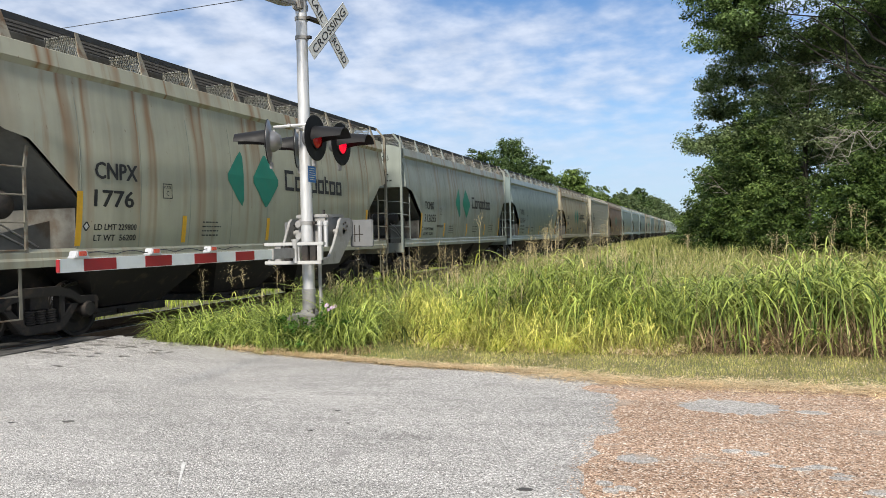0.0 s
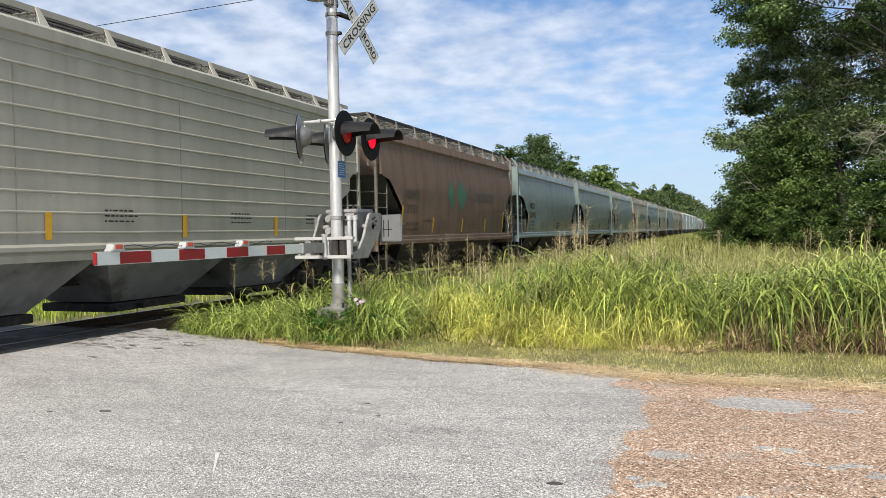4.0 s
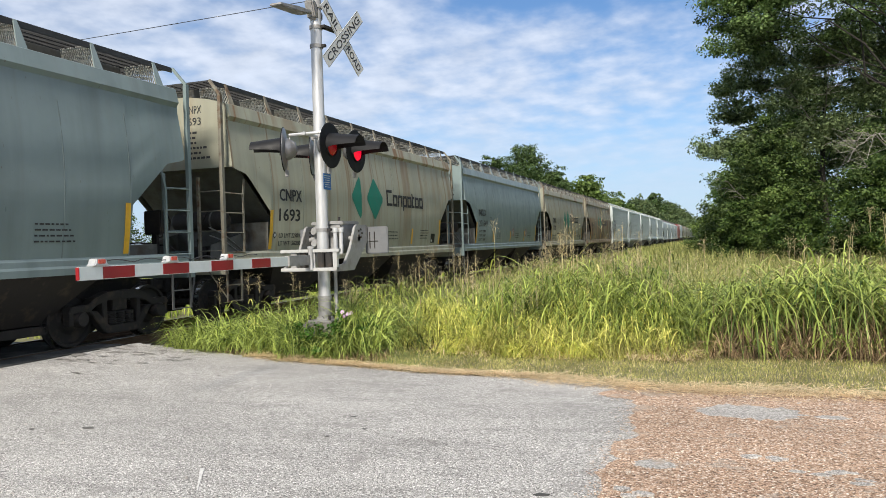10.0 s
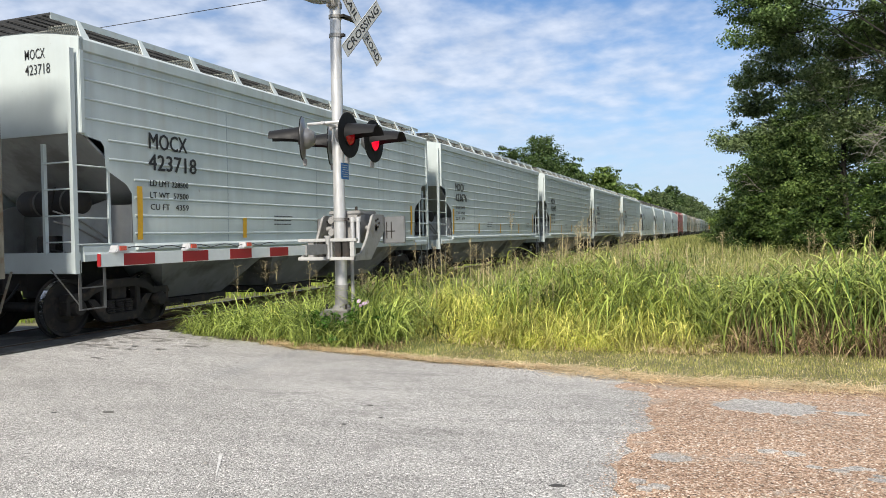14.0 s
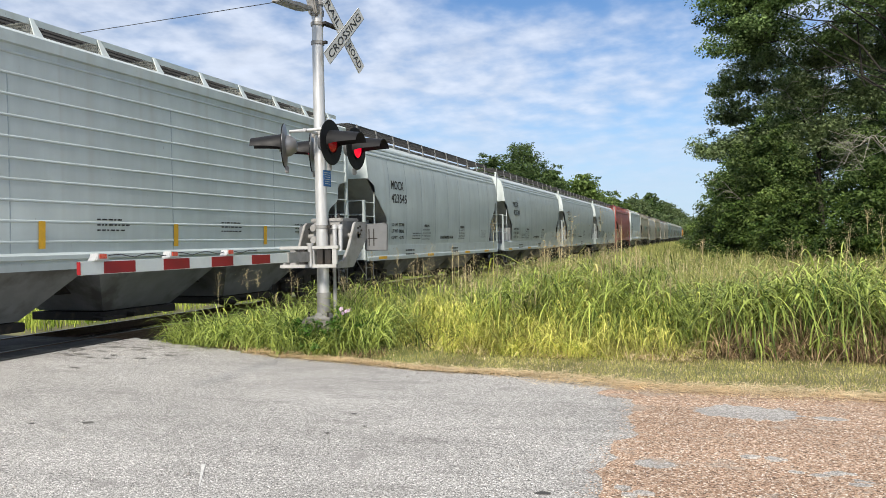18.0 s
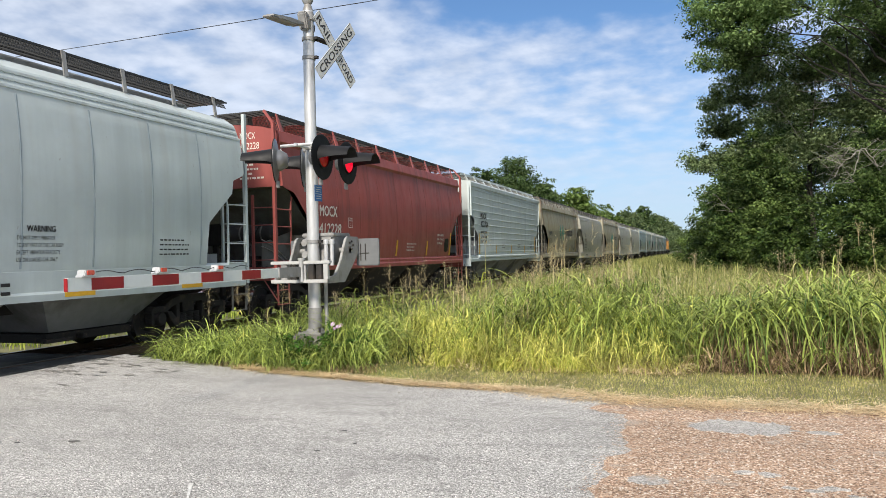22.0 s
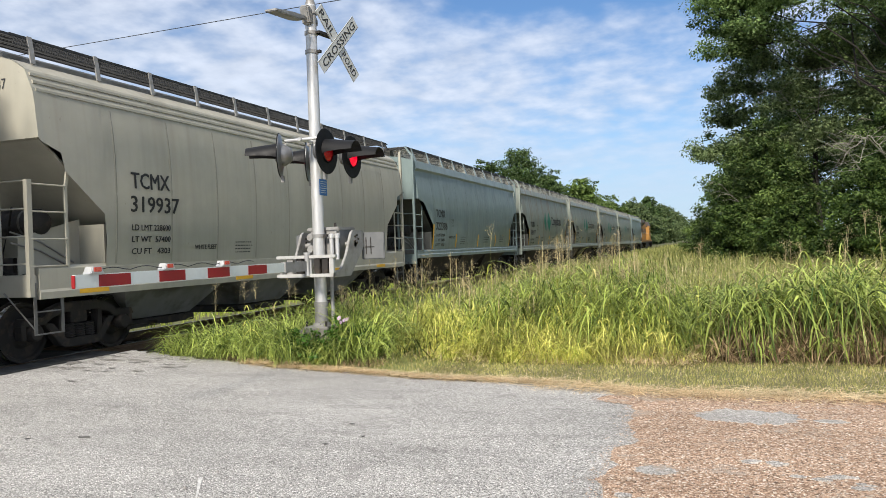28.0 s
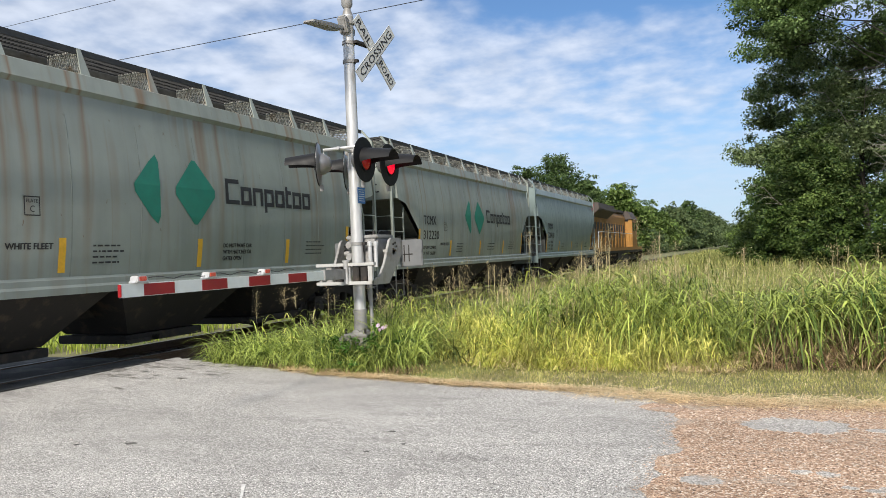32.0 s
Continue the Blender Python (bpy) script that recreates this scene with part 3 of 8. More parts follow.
def build_road():
    r = random.Random(9)
    xs = [-9.2 + 0.11 * i for i in range(90)]
    xs += [xs[-1] + 1.5 * i for i in range(1, 30)]
    jag = {x: r.uniform(-0.09, 0.07) for x in xs}
    ob = sheet("road", lambda x: edge_y(x) + jag[x], xs, lambda x: -7.0, M["asphalt"], 0.004, 24)
    tagged(ob, "sun-bleached grey asphalt road with worn aggregate", "road", kind="structure")
    far = sheet("road", lambda x: 9.5, [-60 + 2 * i for i in range(24)] + [-12.3], lambda x: -6.0, M["asphalt"], 0.004, 6)
    tagged(far, "grey asphalt road beyond the tracks", "road", kind="structure")
    # orange gravel apron with a ragged side
    g = G()
    ys = [-6.5 + 0.12 * j for j in range(124)]
    ragged = [(-0.71 + 0.035 * math.sin(j * 0.31) + 0.03 * math.sin(j * 0.83 + 1) + r.uniform(-0.06, 0.06) - (0.34 if y > 7.6 else 0.0)) for j, y in enumerate(ys)]
    cols = [0, 0.05, 0.5, 1.2, 2.4, 5, 12, 40]
    vs = [(ragged[j] + c, min(y, edge_y(ragged[j] + c) - 0.02), 0.009) for j, y in enumerate(ys) for c in cols]
    n = len(cols)
    g.add(vs, [(j * n + i, j * n + i + 1, (j + 1) * n + i + 1, (j + 1) * n + i) for j in range(len(ys) - 1) for i in range(n - 1)])
    ob = part("gravel_apron", g, M["gravel"])
    tagged(ob, "orange-brown gravel driveway apron beside the asphalt", "gravel", kind="structure")
    # grey patches that show through
    blobs = [(0.27, 7.22, 0.44, 0.30, 1), (0.92, 7.14, 0.14, 0.07, 0), (-0.42, 5.42, 0.15, 0.10, 0)]
    for cx0, cy0, w0, h0, k0 in ((0.75, 5.45, 0.32, 0.10, 9), (1.2, 5.12, 0.26, 0.10, 8), (0.42, 5.74, 0.18, 0.05, 5), (-0.5, 4.75, 0.16, 0.10, 5), (0.35, 4.5, 0.35, 0.12, 7), (1.35, 4.35, 0.3, 0.12, 7)):
        blobs += [(cx0 + r.gauss(0, w0 * 0.6), cy0 + r.gauss(0, h0 * 0.7), r.uniform(0.02, 0.075), r.uniform(0.015, 0.04), 0) for _ in range(k0)]
    for ib, (x, y, rx, ry, _) in enumerate(blobs):
        g = G()
        k = 44
        ring = [(x + rx * math.cos(a * math.tau / k) * r.uniform(0.78, 1.12), y + ry * math.sin(a * math.tau / k) * r.uniform(0.7, 1.18)) for a in range(k)]
        g.prism(ring, "z", 0.006, 0.0125 + 0.0004 * ib)
        ob = part("road_patch", g, M["patch"])
        tagged(ob, "worn grey asphalt patch in the gravel", "road patch", "worn patches", "structure")
    # chips of gravel strewn over the border of the apron and on it
    nr = np.random.RandomState(77)
    n = 9000
    cy_ = nr.uniform(2.6, 8.0, n)
    side_ = np.interp(cy_, ys, ragged)
    cx_ = side_ + np.where(nr.rand(n) < 0.16, nr.normal(0.03, 0.08, n), nr.uniform(0, 5.5, n))
    keep = cy_ < np.array([edge_y(q) for q in cx_]) - 0.03
    cx_, cy_ = cx_[keep], cy_[keep]
    n = len(cx_)
    s_, a_ = nr.uniform(0.004, 0.010, n), nr.uniform(0, 6.28, n)
    base_ = np.stack([cx_, cy_, np.full(n, 0.009)], 1)
    corner = [base_ + np.stack([np.cos(a_ + q * 2.094) * s_ * nr.uniform(0.7, 1.3, n), np.sin(a_ + q * 2.094) * s_ * nr.uniform(0.7, 1.3, n), np.zeros(n)], 1) for q in range(3)]
    tip = base_ + np.stack([nr.normal(0, 0.2, n) * s_, nr.normal(0, 0.2, n) * s_, s_ * 0.75], 1)
    tris = np.concatenate([np.stack([corner[q], corner[(q + 1) % 3], tip], 1) for q in range(3)])
    ob = new("gravel_chips", quads("gravel_chips", tris, M["chip"], 3))
    tagged(ob, "loose orange and cream gravel chips", "gravel", kind="stuff")
    # loose stones and dark spots on the asphalt
    g = G()
    for i in range(420):
        x, y = r.uniform(-9, 2.5), r.uniform(3.0, 8.6)
        if i < 170:
            x, y = r.uniform(-9.2, -7.2), r.uniform(8.2, 9.9)
        elif i < 260:
            y = edge_y(x) - r.random() ** 2 * 0.8
        s = r.uniform(0.006, 0.022)
        z = ground_z(x, y) + 0.005
        a = r.uniform(0, 6)
        pts = [(x + s * math.cos(a + q * 1.257) * r.uniform(0.7, 1.2), y + s * math.sin(a + q * 1.257) * r.uniform(0.7, 1.2), z) for q in range(5)]
        top = (x + r.uniform(-0.2, 0.2) * s, y, z + s * r.uniform(0.5, 0.9))
        g.add(pts + [top], [(q, (q + 1) % 5, 5) for q in range(5)])
    ob = part("loose_stones", g, M["ballast"])
    tagged(ob, "small loose stones scattered on the asphalt", "stones", kind="stuff")
    for x, y, s in ((-5.45, 5.36, 0.055), (-5.95, 5.2, 0.03), (-1.05, 4.62, 0.045), (-3.2, 6.3, 0.03), (-3.1, 5.6, 0.025), (-2.9, 5.9, 0.02)):
        g = G()
        ring = [(x + s * math.cos(a * math.tau / 12) * r.uniform(0.7, 1.3), y + 0.6 * s * math.sin(a * math.tau / 12) * r.uniform(0.7, 1.3)) for a in range(12)]
        ring = [(q[0] + r.uniform(-0.3, 0.3) * s, q[1]) for q in ring]
        g.prism(ring, "z", 0.003, 0.0085 + 0.01 * s)
        tagged(part("tar_spot", g, M["tar"]), "dark oily tar spot on the asphalt", "tar spot", "tar spots", "structure")
    # dirt tracked from the crossing, and a pale scrape
    for i in range(44):
        x = -9.15 + 1.9 * r.random() ** 1.3
        y = min(9.75, r.gauss(9.05, 0.55))
        rx, ry = r.uniform(0.04, 0.17), r.uniform(0.015, 0.06)
        ring = [(x + rx * math.cos(a * math.tau / 30) * r.uniform(0.6, 1.15), y + ry * math.sin(a * math.tau / 30) * r.uniform(0.5, 1.3)) for a in range(30)]
        zt = [ground_z(px_, min(py_, 9.5)) + 0.0062 + 0.0002 * i for px_, py_ in ring]
        g = G().add([(px_, py_, z_) for (px_, py_), z_ in zip(ring, zt)] + [(x, y, ground_z(x, min(y, 9.5)) + 0.0066 + 0.0002 * i)], [(q, (q + 1) % 30, 30) for q in range(30)])
        tagged(part("dirt_patch", g, M["dirt"]), "dark dirt patch tracked onto the asphalt", "dirt patch", "dirt patches", "structure")
    g = G().prism([(SCRAPE[0][0] - 0.014, SCRAPE[0][1]), (SCRAPE[0][0] + 0.010, SCRAPE[0][1] + 0.02), (SCRAPE[1][0] + 0.016, SCRAPE[1][1] - 0.03), (SCRAPE[1][0] - 0.006, SCRAPE[1][1])], "z", 0.002, 0.0072)
    tagged(part("road_scrape", g, M["scuff"]), "pale scrape mark in the asphalt", "scrape mark", "", "structure")
    # crossing panels between and beside the rails
    for x0, x1, nm in ((-11.35, -10.05, "crossing_panel"), (-9.90, -9.30, "crossing_panel"), (-12.15, -11.5, "crossing_panel")):
        for i in range(6):
            g = G().box(x0, x1, -5.0 + 2.5 * i, -5.0 + 2.5 * i + 2.485, 0.0, RAIL_Z - 0.012)
            tagged(part(nm, g, M["tar"], bevel=0.012), "dark rubber and tar crossing panel beside the rail", "crossing panel", "crossing panels", "structure")


def build_track():
    # rails: foot, web and head as one outline, with a bright running face
    prof = [(-0.07, -0.17), (0.07, -0.17), (0.07, -0.155), (0.012, -0.135), (0.012, -0.045), (0.036, -0.035), (0.036, -0.004), (-0.036, -0.004), (-0.036, -0.035), (-0.012, -0.045), (-0.012, -0.135), (-0.07, -0.155)]
    for sx in (-1, 1):
        cx = TRACK_X + sx * 0.7525
        g = G().prism([(cx + a, RAIL_Z + b) for a, b in prof], "y", -120, 620)
        rail = part("rail", g, M["rail"])
        tagged(rail, "rusty steel running rail with a polished head", "rail", "running rails", "structure")
        part("rail_head", G().box(cx - 0.030, cx + 0.030, -120, 620, RAIL_Z - 0.006, RAIL_Z), M["railtop"], rail, "polished running face")
    me = mesh_of("tie", G().box(-1.3, 1.3, -0.115, 0.115, -0.2, 0.0), M["tie"], bevel=0.012)
    for i in range(150):
        y = 10.6 + 0.55 * i
        ob = part("tie", me, None, at=(TRACK_X + rnd.uniform(-0.04, 0.04), y, RAIL_Z - 0.172))
        ob.rotation_euler.z = rnd.uniform(-0.02, 0.02)
        tagged(ob, "weathered dark timber railway tie in ballast", "railway tie", "ties", "structure")
    far = G()
    for i in range(700):
        y = 93.1 + 0.75 * i
        far.box(TRACK_X - 1.3, TRACK_X + 1.3, y - 0.12, y + 0.12, RAIL_Z - 0.36, RAIL_Z - 0.172)
    tagged(part("ties_far", far, M["tie"]), "row of weathered timber ties in the distance", "railway ties", kind="stuff")
    bed = [(TRACK_X - 2.9, -0.3), (TRACK_X - 1.75, RAIL_Z - 0.19), (TRACK_X + 1.75, RAIL_Z - 0.19), (TRACK_X + 2.7, -0.3)]
    for y0, y1 in ((10.4, 620), (-120, -5.4)):
        tagged(part("ballast_bed", G().prism(bed, "y", y0, y1), M["bed"]), "dark crushed-stone ballast bed", "ballast", kind="structure")
    r = np.random.RandomState(3)
    n = 9000
    x = TRACK_X + r.uniform(-2.5, 2.4, n)
    y = 10.4 + r.rand(n) ** 1.6 * 40
    back = r.rand(n) < 0.25
    x[back], y[back] = TRACK_X - 1.4 - r.rand(back.sum()) * 2.2, r.uniform(9.8, 15, back.sum())
    z = np.where(np.abs(x - TRACK_X) < 1.75, RAIL_Z - 0.19, RAIL_Z - 0.19 - (np.abs(x - TRACK_X) - 1.75) * 0.22)
    s = r.uniform(0.02, 0.05, n)
    c = np.stack([x, y, z], 1)
    a = r.uniform(0, 6.28, n)
    pts = [c + np.stack([np.cos(a + k * 2.094) * s, np.sin(a + k * 2.094) * s, s * 0 - 0.005], 1) for k in range(3)] + [c + np.stack([s * 0, s * 0, s * 0.8], 1)]
    tri = np.concatenate([np.stack([pts[i], pts[j], pts[3]], 1) for i, j in ((0, 1), (1, 2), (2, 0))])
    away = tri[:, 0, 0] < TRACK_X - 1.4
    tagged(new("ballast_stones", quads("ballast_stones", tri[away], M["ballast"], 3)), "pale crushed ballast stones beyond the rails", "ballast stones", kind="stuff")
    tagged(new("ballast_stones", quads("ballast_stones", tri[~away], M["bed"], 3)), "dark ballast stones between the rails", "ballast stones", kind="stuff")


build_ground()
build_road()
build_track()

# ---- crossing signal ----


def words(name, text, width, height, mat, parent, put, label="", bold=0.0, heavy=0.0):
    """Flat lettering fitted to a width and height; put(u, v) gives its place. Heavy lettering is laid in three coats."""
    cu = bpy.data.curves.new("lettering", "FONT")
    cu.body, cu.size, cu.resolution_u, cu.offset = text, 1.0, 2, bold
    tmp = bpy.data.objects.new("lettering", cu)
    me = bpy.data.meshes.new_from_object(tmp)
    bpy.data.objects.remove(tmp)
    bpy.data.curves.remove(cu)
    n = len(me.vertices)
    co = np.zeros(n * 3, dtype=np.float32)
    me.vertices.foreach_get("co", co)
    co = co.reshape(-1, 3)
    lo, hi = co.min(0), co.max(0)
    u = (co[:, 0] - lo[0]) / max(1e-6, hi[0] - lo[0]) * width
    v = (co[:, 1] - lo[1]) / max(1e-6, hi[1] - lo[1]) * height
    out = np.array([put(a, b) for a, b in zip(u, v)], dtype=np.float32)
    if heavy:
        faces = [tuple(p.vertices) for p in me.polygons]
        bpy.data.meshes.remove(me)
        g = G()
        for k, (du, dv) in enumerate(((0, 0), (-1, 0.3), (1, -0.3), (-0.5, -0.8), (0.5, 0.8))):
            q = np.array([put(a + du * heavy * height, b + 0.6 * dv * heavy * height) for a, b in zip(u, v)], dtype=np.float32)
            q[:, 0] += 0.0007 * k
            g.add(q.tolist(), faces)
        me = bpy.data.meshes.new(name)
        me.from_pydata(g.v, [], g.f)
    else:
        me.vertices.foreach_set("co", out.ravel())
    me.update()
    me.materials.clear()
    me.materials.append(mat)
    return part(name, me, None, parent, label)


PX, PY = -5.49, 9.945


def build_signal():
    base_z = ground_z(PX, PY)
    sig = thing("crossing_signal", "silver railroad crossing mast with crossbuck, red flashing lights and lowered gate", "crossing signal", (PX, PY, 0.0))
    part("footing", G().box(-0.25, 0.25, -0.25, 0.25, base_z - 0.25, 0.50), M["concrete"], sig, "weathered concrete footing", bevel=0.03)
    part("base_plate", G().box(-0.20, 0.20, -0.20, 0.20, 0.50, 0.525), M["galv"], sig, bevel=0.006)
    part("base_casting", G().lathe([(0.525, 0.135), (0.555, 0.13), (0.575, 0.102), (0.80, 0.096), (0.84, 0.106), (0.88, 0.106)], "z", 20), M["galv"], sig, smooth=40)
    for bx in (-0.16, 0.16):
        for by in (-0.16, 0.16):
            part("anchor_bolt", G().lathe([(0.525, 0.018), (0.60, 0.018)], "z", 8, (bx, by, 0)), M["dark"], sig)
    part("mast", G().lathe([(0.7, 0.090), (3.0, 0.088), (5.30, 0.083)], "z", 20), M["alu"], sig, smooth=40)
    part("conduit", G().tube([(0.15, 0.10, base_z), (0.14, 0.10, 0.9), (0.13, 0.12, 1.3)], 0.028), M["galv"], sig, smooth=40)
    part("mast_cap", G().lathe([(5.16, 0.10), (5.20, 0.10), (5.32, 0.075), (5.40, 0.05), (5.46, 0.085), (5.54, 0.085), (5.57, 0.03)], "z", 16), M["galv"], sig, smooth=40)
    for z in (1.86, 3.25, 4.60, 4.88):
        b = part("band", G().lathe([(z - 0.025, 0.088), (z - 0.025, 0.100), (z + 0.025, 0.100), (z + 0.025, 0.088)], "z", 18), M["galv"], sig, smooth=40)
        part("bolt", G().box(0.09, 0.15, -0.03, 0.03, z - 0.02, z + 0.02), M["dark"], b)
    # crossbuck: two crossed boards on the road side of the mast
    cb = part("crossbuck_bracket", G().box(0.08, 0.17, -0.02, 0.42, 4.86, 4.90), M["dark"], sig)
    cy, cz, cx = 0.40, 4.78, 0.18

    def board(name, ang, x, lines):
        c, s = math.cos(ang), math.sin(ang)
        hl, hw = 0.63, 0.103
        poly = [(-hl, -hw), (hl, -hw), (hl, hw), (-hl, hw)]
        b = part(name, G().prism([(cy + c * u - s * v, cz + s * u + c * v) for u, v in poly], "x", x, x + 0.012), M["white"], cb, "white board with black capital letters", bevel=0.002)
        for text, u0, w in lines:
            words("lettering", text, w, 0.118, M["ink"], b, lambda u, v: (x + 0.0145, cy + c * (u0 + u) - s * (v - 0.059), cz + s * (u0 + u) + c * (v - 0.059)), bold=0.01)
        rim = G()
        for e in (-1, 1):
            rim.add([(x + 0.0135, cy + c * u - s * v, cz + s * u + c * v) for u, v in ((-hl + 0.01, e * 0.096 - 0.003), (hl - 0.01, e * 0.096 - 0.003), (hl - 0.01, e * 0.096 + 0.003), (-hl + 0.01, e * 0.096 + 0.003))], [(0, 1, 2, 3)])
        part("black_rim", rim, M["ink"], cb)

    turn = radians(-10)
    board("railroad_board", radians(-45), cx, [("RAIL", -0.58, 0.42), ("ROAD", 0.16, 0.42)])
    board("crossing_board", radians(45), cx + 0.016, [("CROSSING", -0.56, 1.12)])
    cb.rotation_euler.z = turn
    # flashing lights: a pair for each side on a cross arm
    part("light_arm", G().tube([(0, -0.46, 3.25), (0, 0.46, 3.25)], 0.026, 12), M["alu"], sig, smooth=40)
    part("arm_hub", G().box(-0.11, 0.11, -0.07, 0.07, 3.19, 3.31), M["galv"], sig, bevel=0.015)
    Z0 = 3.05
    meshes = {
        "light_unit": mesh_of("light_unit", G().lathe([(-0.19, 0.04), (-0.17, 0.10), (-0.09, 0.15), (-0.02, 0.165)], "x", 22), M["housing"], smooth=40),
        "disc": mesh_of("disc", G().lathe([(-0.008, 0.318), (0.0, 0.325), (0.006, 0.316)], "x", 40), M["black"], smooth=30),
        "disc_back": mesh_of("disc_back", G().lathe([(-0.040, 0.16), (-0.020, 0.24), (-0.0125, 0.312), (-0.009, 0.312)], "x", 40), M["housing"], smooth=40),
        "lens_ring": mesh_of("lens_ring", G().lathe([(0.007, 0.165), (0.03, 0.165), (0.03, 0.150), (0.008, 0.150)], "x", 28), M["black"], smooth=40),
        "lens": mesh_of("lens", G().lathe([(0.008, 0.147), (0.022, 0.14), (0.040, 0.09), (0.048, 0.02)], "x", 28), M["lamp"], smooth=60),
        "lens_dim": mesh_of("lens", G().lathe([(0.008, 0.147), (0.022, 0.14), (0.040, 0.09), (0.048, 0.02)], "x", 28), M["lens_dim"], smooth=60),
        "hinge": mesh_of("hinge", G().box(-0.06, -0.01, -0.03, 0.03, -0.40, -0.30), M["galv"], bevel=0.008),
    }
    hood = G()
    rings = []
    for k in range(8):
        t = k / 7
        half = radians(108 - 36 * t ** 0.6)
        rr = 0.175 + 0.01 * t
        outer = [(0.01 + 0.46 * t, rr * math.sin(-half + 2 * half * q / 12), rr * math.cos(-half + 2 * half * q / 12) - 0.07 * t) for q in range(13)]
        inner = [(0.01 + 0.46 * t, (rr - 0.008) * math.sin(-half + 2 * half * q / 12), (rr - 0.008) * math.cos(-half + 2 * half * q / 12) - 0.07 * t) for q in range(12, -1, -1)]
        rings.append(outer + inner)
    hood.loft(rings, caps=True)
    meshes["hood"] = mesh_of("hood", hood, M["black"], smooth=40)
    for back, dx in ((0, 0.40), (1, -0.37)):
        for dy in (-0.40, 0.40):
            head = part("light_unit", meshes["light_unit"], None, sig, "grey lamp housing with black disc and long black hood", at=(dx, dy, Z0))
            head.rotation_euler.z = radians(0 if not back else 203)
            for nm, lab in (("disc", "black round background disc"), ("disc_back", "silver dished back of the disc"), ("lens_ring", ""), ("lens", "red lens"), ("hood", "long black sun hood"), ("hinge", "")):
                part(nm, meshes[nm if nm != "lens" or dy > 0 else "lens_dim"], None, head, lab)
            s = 1 if not back else -1
            part("elbow", G().tube([(0, dy, 3.25), (dx - s * 0.10, dy, 3.25), (dx - s * 0.09, dy, 3.16)], 0.024), M["alu"], sig, smooth=40)
    # blue notice
    plate = part("notice_plate", G().box(0.095, 0.10, -0.10, 0.13, 2.46, 2.70), M["blue"], sig, "small blue emergency notice", bevel=0.003)
    bars = G()
    for i in range(6):
        z = 2.67 - 0.033 * i
        bars.box(0.101, 0.1025, -0.08 + 0.01 * (i % 3), 0.11 - 0.012 * ((i * 2) % 3), z - 0.009, z)
    lines = part("notice_lines", bars, M["white"], plate)
    lines["kind"] = "stuff"
    # gate machine on the mast, with its shaft, side arms, weights and yoke
    mech = part("gate_mechanism", G().box(-0.22, 0.28, 0.10, 0.62, 1.50, 1.96), M["galv"], sig, "grey cast gate machine box", bevel=0.035)
    part("cover_lip", G().box(-0.24, 0.30, 0.08, 0.64, 1.93, 1.99), M["galv"], mech, bevel=0.015)
    for x in (-0.1, 0.22):
        part("lid_bolt", G().lathe([(1.99, 0.02), (2.05, 0.02)], "z", 8, (x, 0.12, 0)), M["dark"], mech)
    for z in (1.66, 1.84):
        part("round_boss", G().lathe([(0.10, 0.065), (0.02, 0.065), (-0.01, 0.045)], "y", 16, (-0.15, 0, z)), M["galv"], mech, smooth=40)
    part("hub_block", G().box(-0.16, 0.16, -0.14, 0.14, 1.40, 1.52), M["galv"], mech, bevel=0.02)
    for i, x in enumerate((0.20, 0.27)):
        pp = part("vertical_pipe", G().tube([(x, 0.02 + 0.05 * i, 1.50), (x, 0.02 + 0.05 * i, 1.82)], 0.032, 12), M["alu"], mech, smooth=40)
        part("pipe_cap", G().lathe([(1.82, 0.042), (1.87, 0.042), (1.89, 0.02)], "z", 12, (x, 0.02 + 0.05 * i, 0)), M["alu"], pp, smooth=40)
    shape = [(0.21, 1.90), (0.27, 1.93), (0.60, 1.93), (0.63, 1.90), (0.63, 1.68), (0.15, 1.25), (-0.40, 1.25), (-0.40, 1.33), (-0.16, 1.36), (0.02, 1.56)]
    for x in (-0.42, 0.42):
        cw = part("side_arm", G().prism(shape, "x", x - 0.02, x + 0.02), M["galv"], sig, "silver cast counterweight arm", bevel=0.006)
        for q in range(5):
            a = q * math.tau / 5
            part("bolt", G().lathe([(x - 0.035, 0.018), (x + 0.035, 0.018)], "x", 6, (0, 0.36 + 0.06 * math.cos(a), 1.80 + 0.06 * math.sin(a))), M["dark"], cw)
        w = part("counterweight", G().box(x - math.copysign(0.03, x) - (0.38 if x < 0 else 0.0), x - math.copysign(0.03, x) + (0.38 if x > 0 else 0.0), 0.645, 0.70, 1.48, 1.90), M["plate"], sig, "rectangular grey counterweight plate", bevel=0.012)
        xc = x + math.copysign(0.09, x)
        for u in (-0.04, 0.04):
            part("slot", G().box(xc + u - 0.008, xc + u + 0.008, 0.640, 0.645, 1.56, 1.82), M["dark"], w)
        part("slot", G().box(xc - 0.06, xc + 0.10, 0.640, 0.645, 1.665, 1.68), M["dark"], w)
    part("main_shaft", G().lathe([(-0.44, 0.045), (0.44, 0.045)], "x", 14, (0, 0.33, 1.72)), M["galv"], sig, smooth=40)
    # yoke across the side arms, with clamps
    yk = part("yoke_top", G().box(-0.48, 0.48, -0.42, -0.34, 1.53, 1.578), M["yoke"], sig, "pale grey painted yoke channel", bevel=0.006)
    part("yoke_bottom", G().box(-0.48, 0.44, -0.42, -0.34, 1.26, 1.31), M["yoke"], sig, "pale grey painted yoke channel", bevel=0.006)
    for x in (0.41,):
        part("yoke_upright", G().box(x - 0.035, x + 0.035, -0.41, -0.35, 1.31, 1.53), M["yoke"], yk, bevel=0.005)
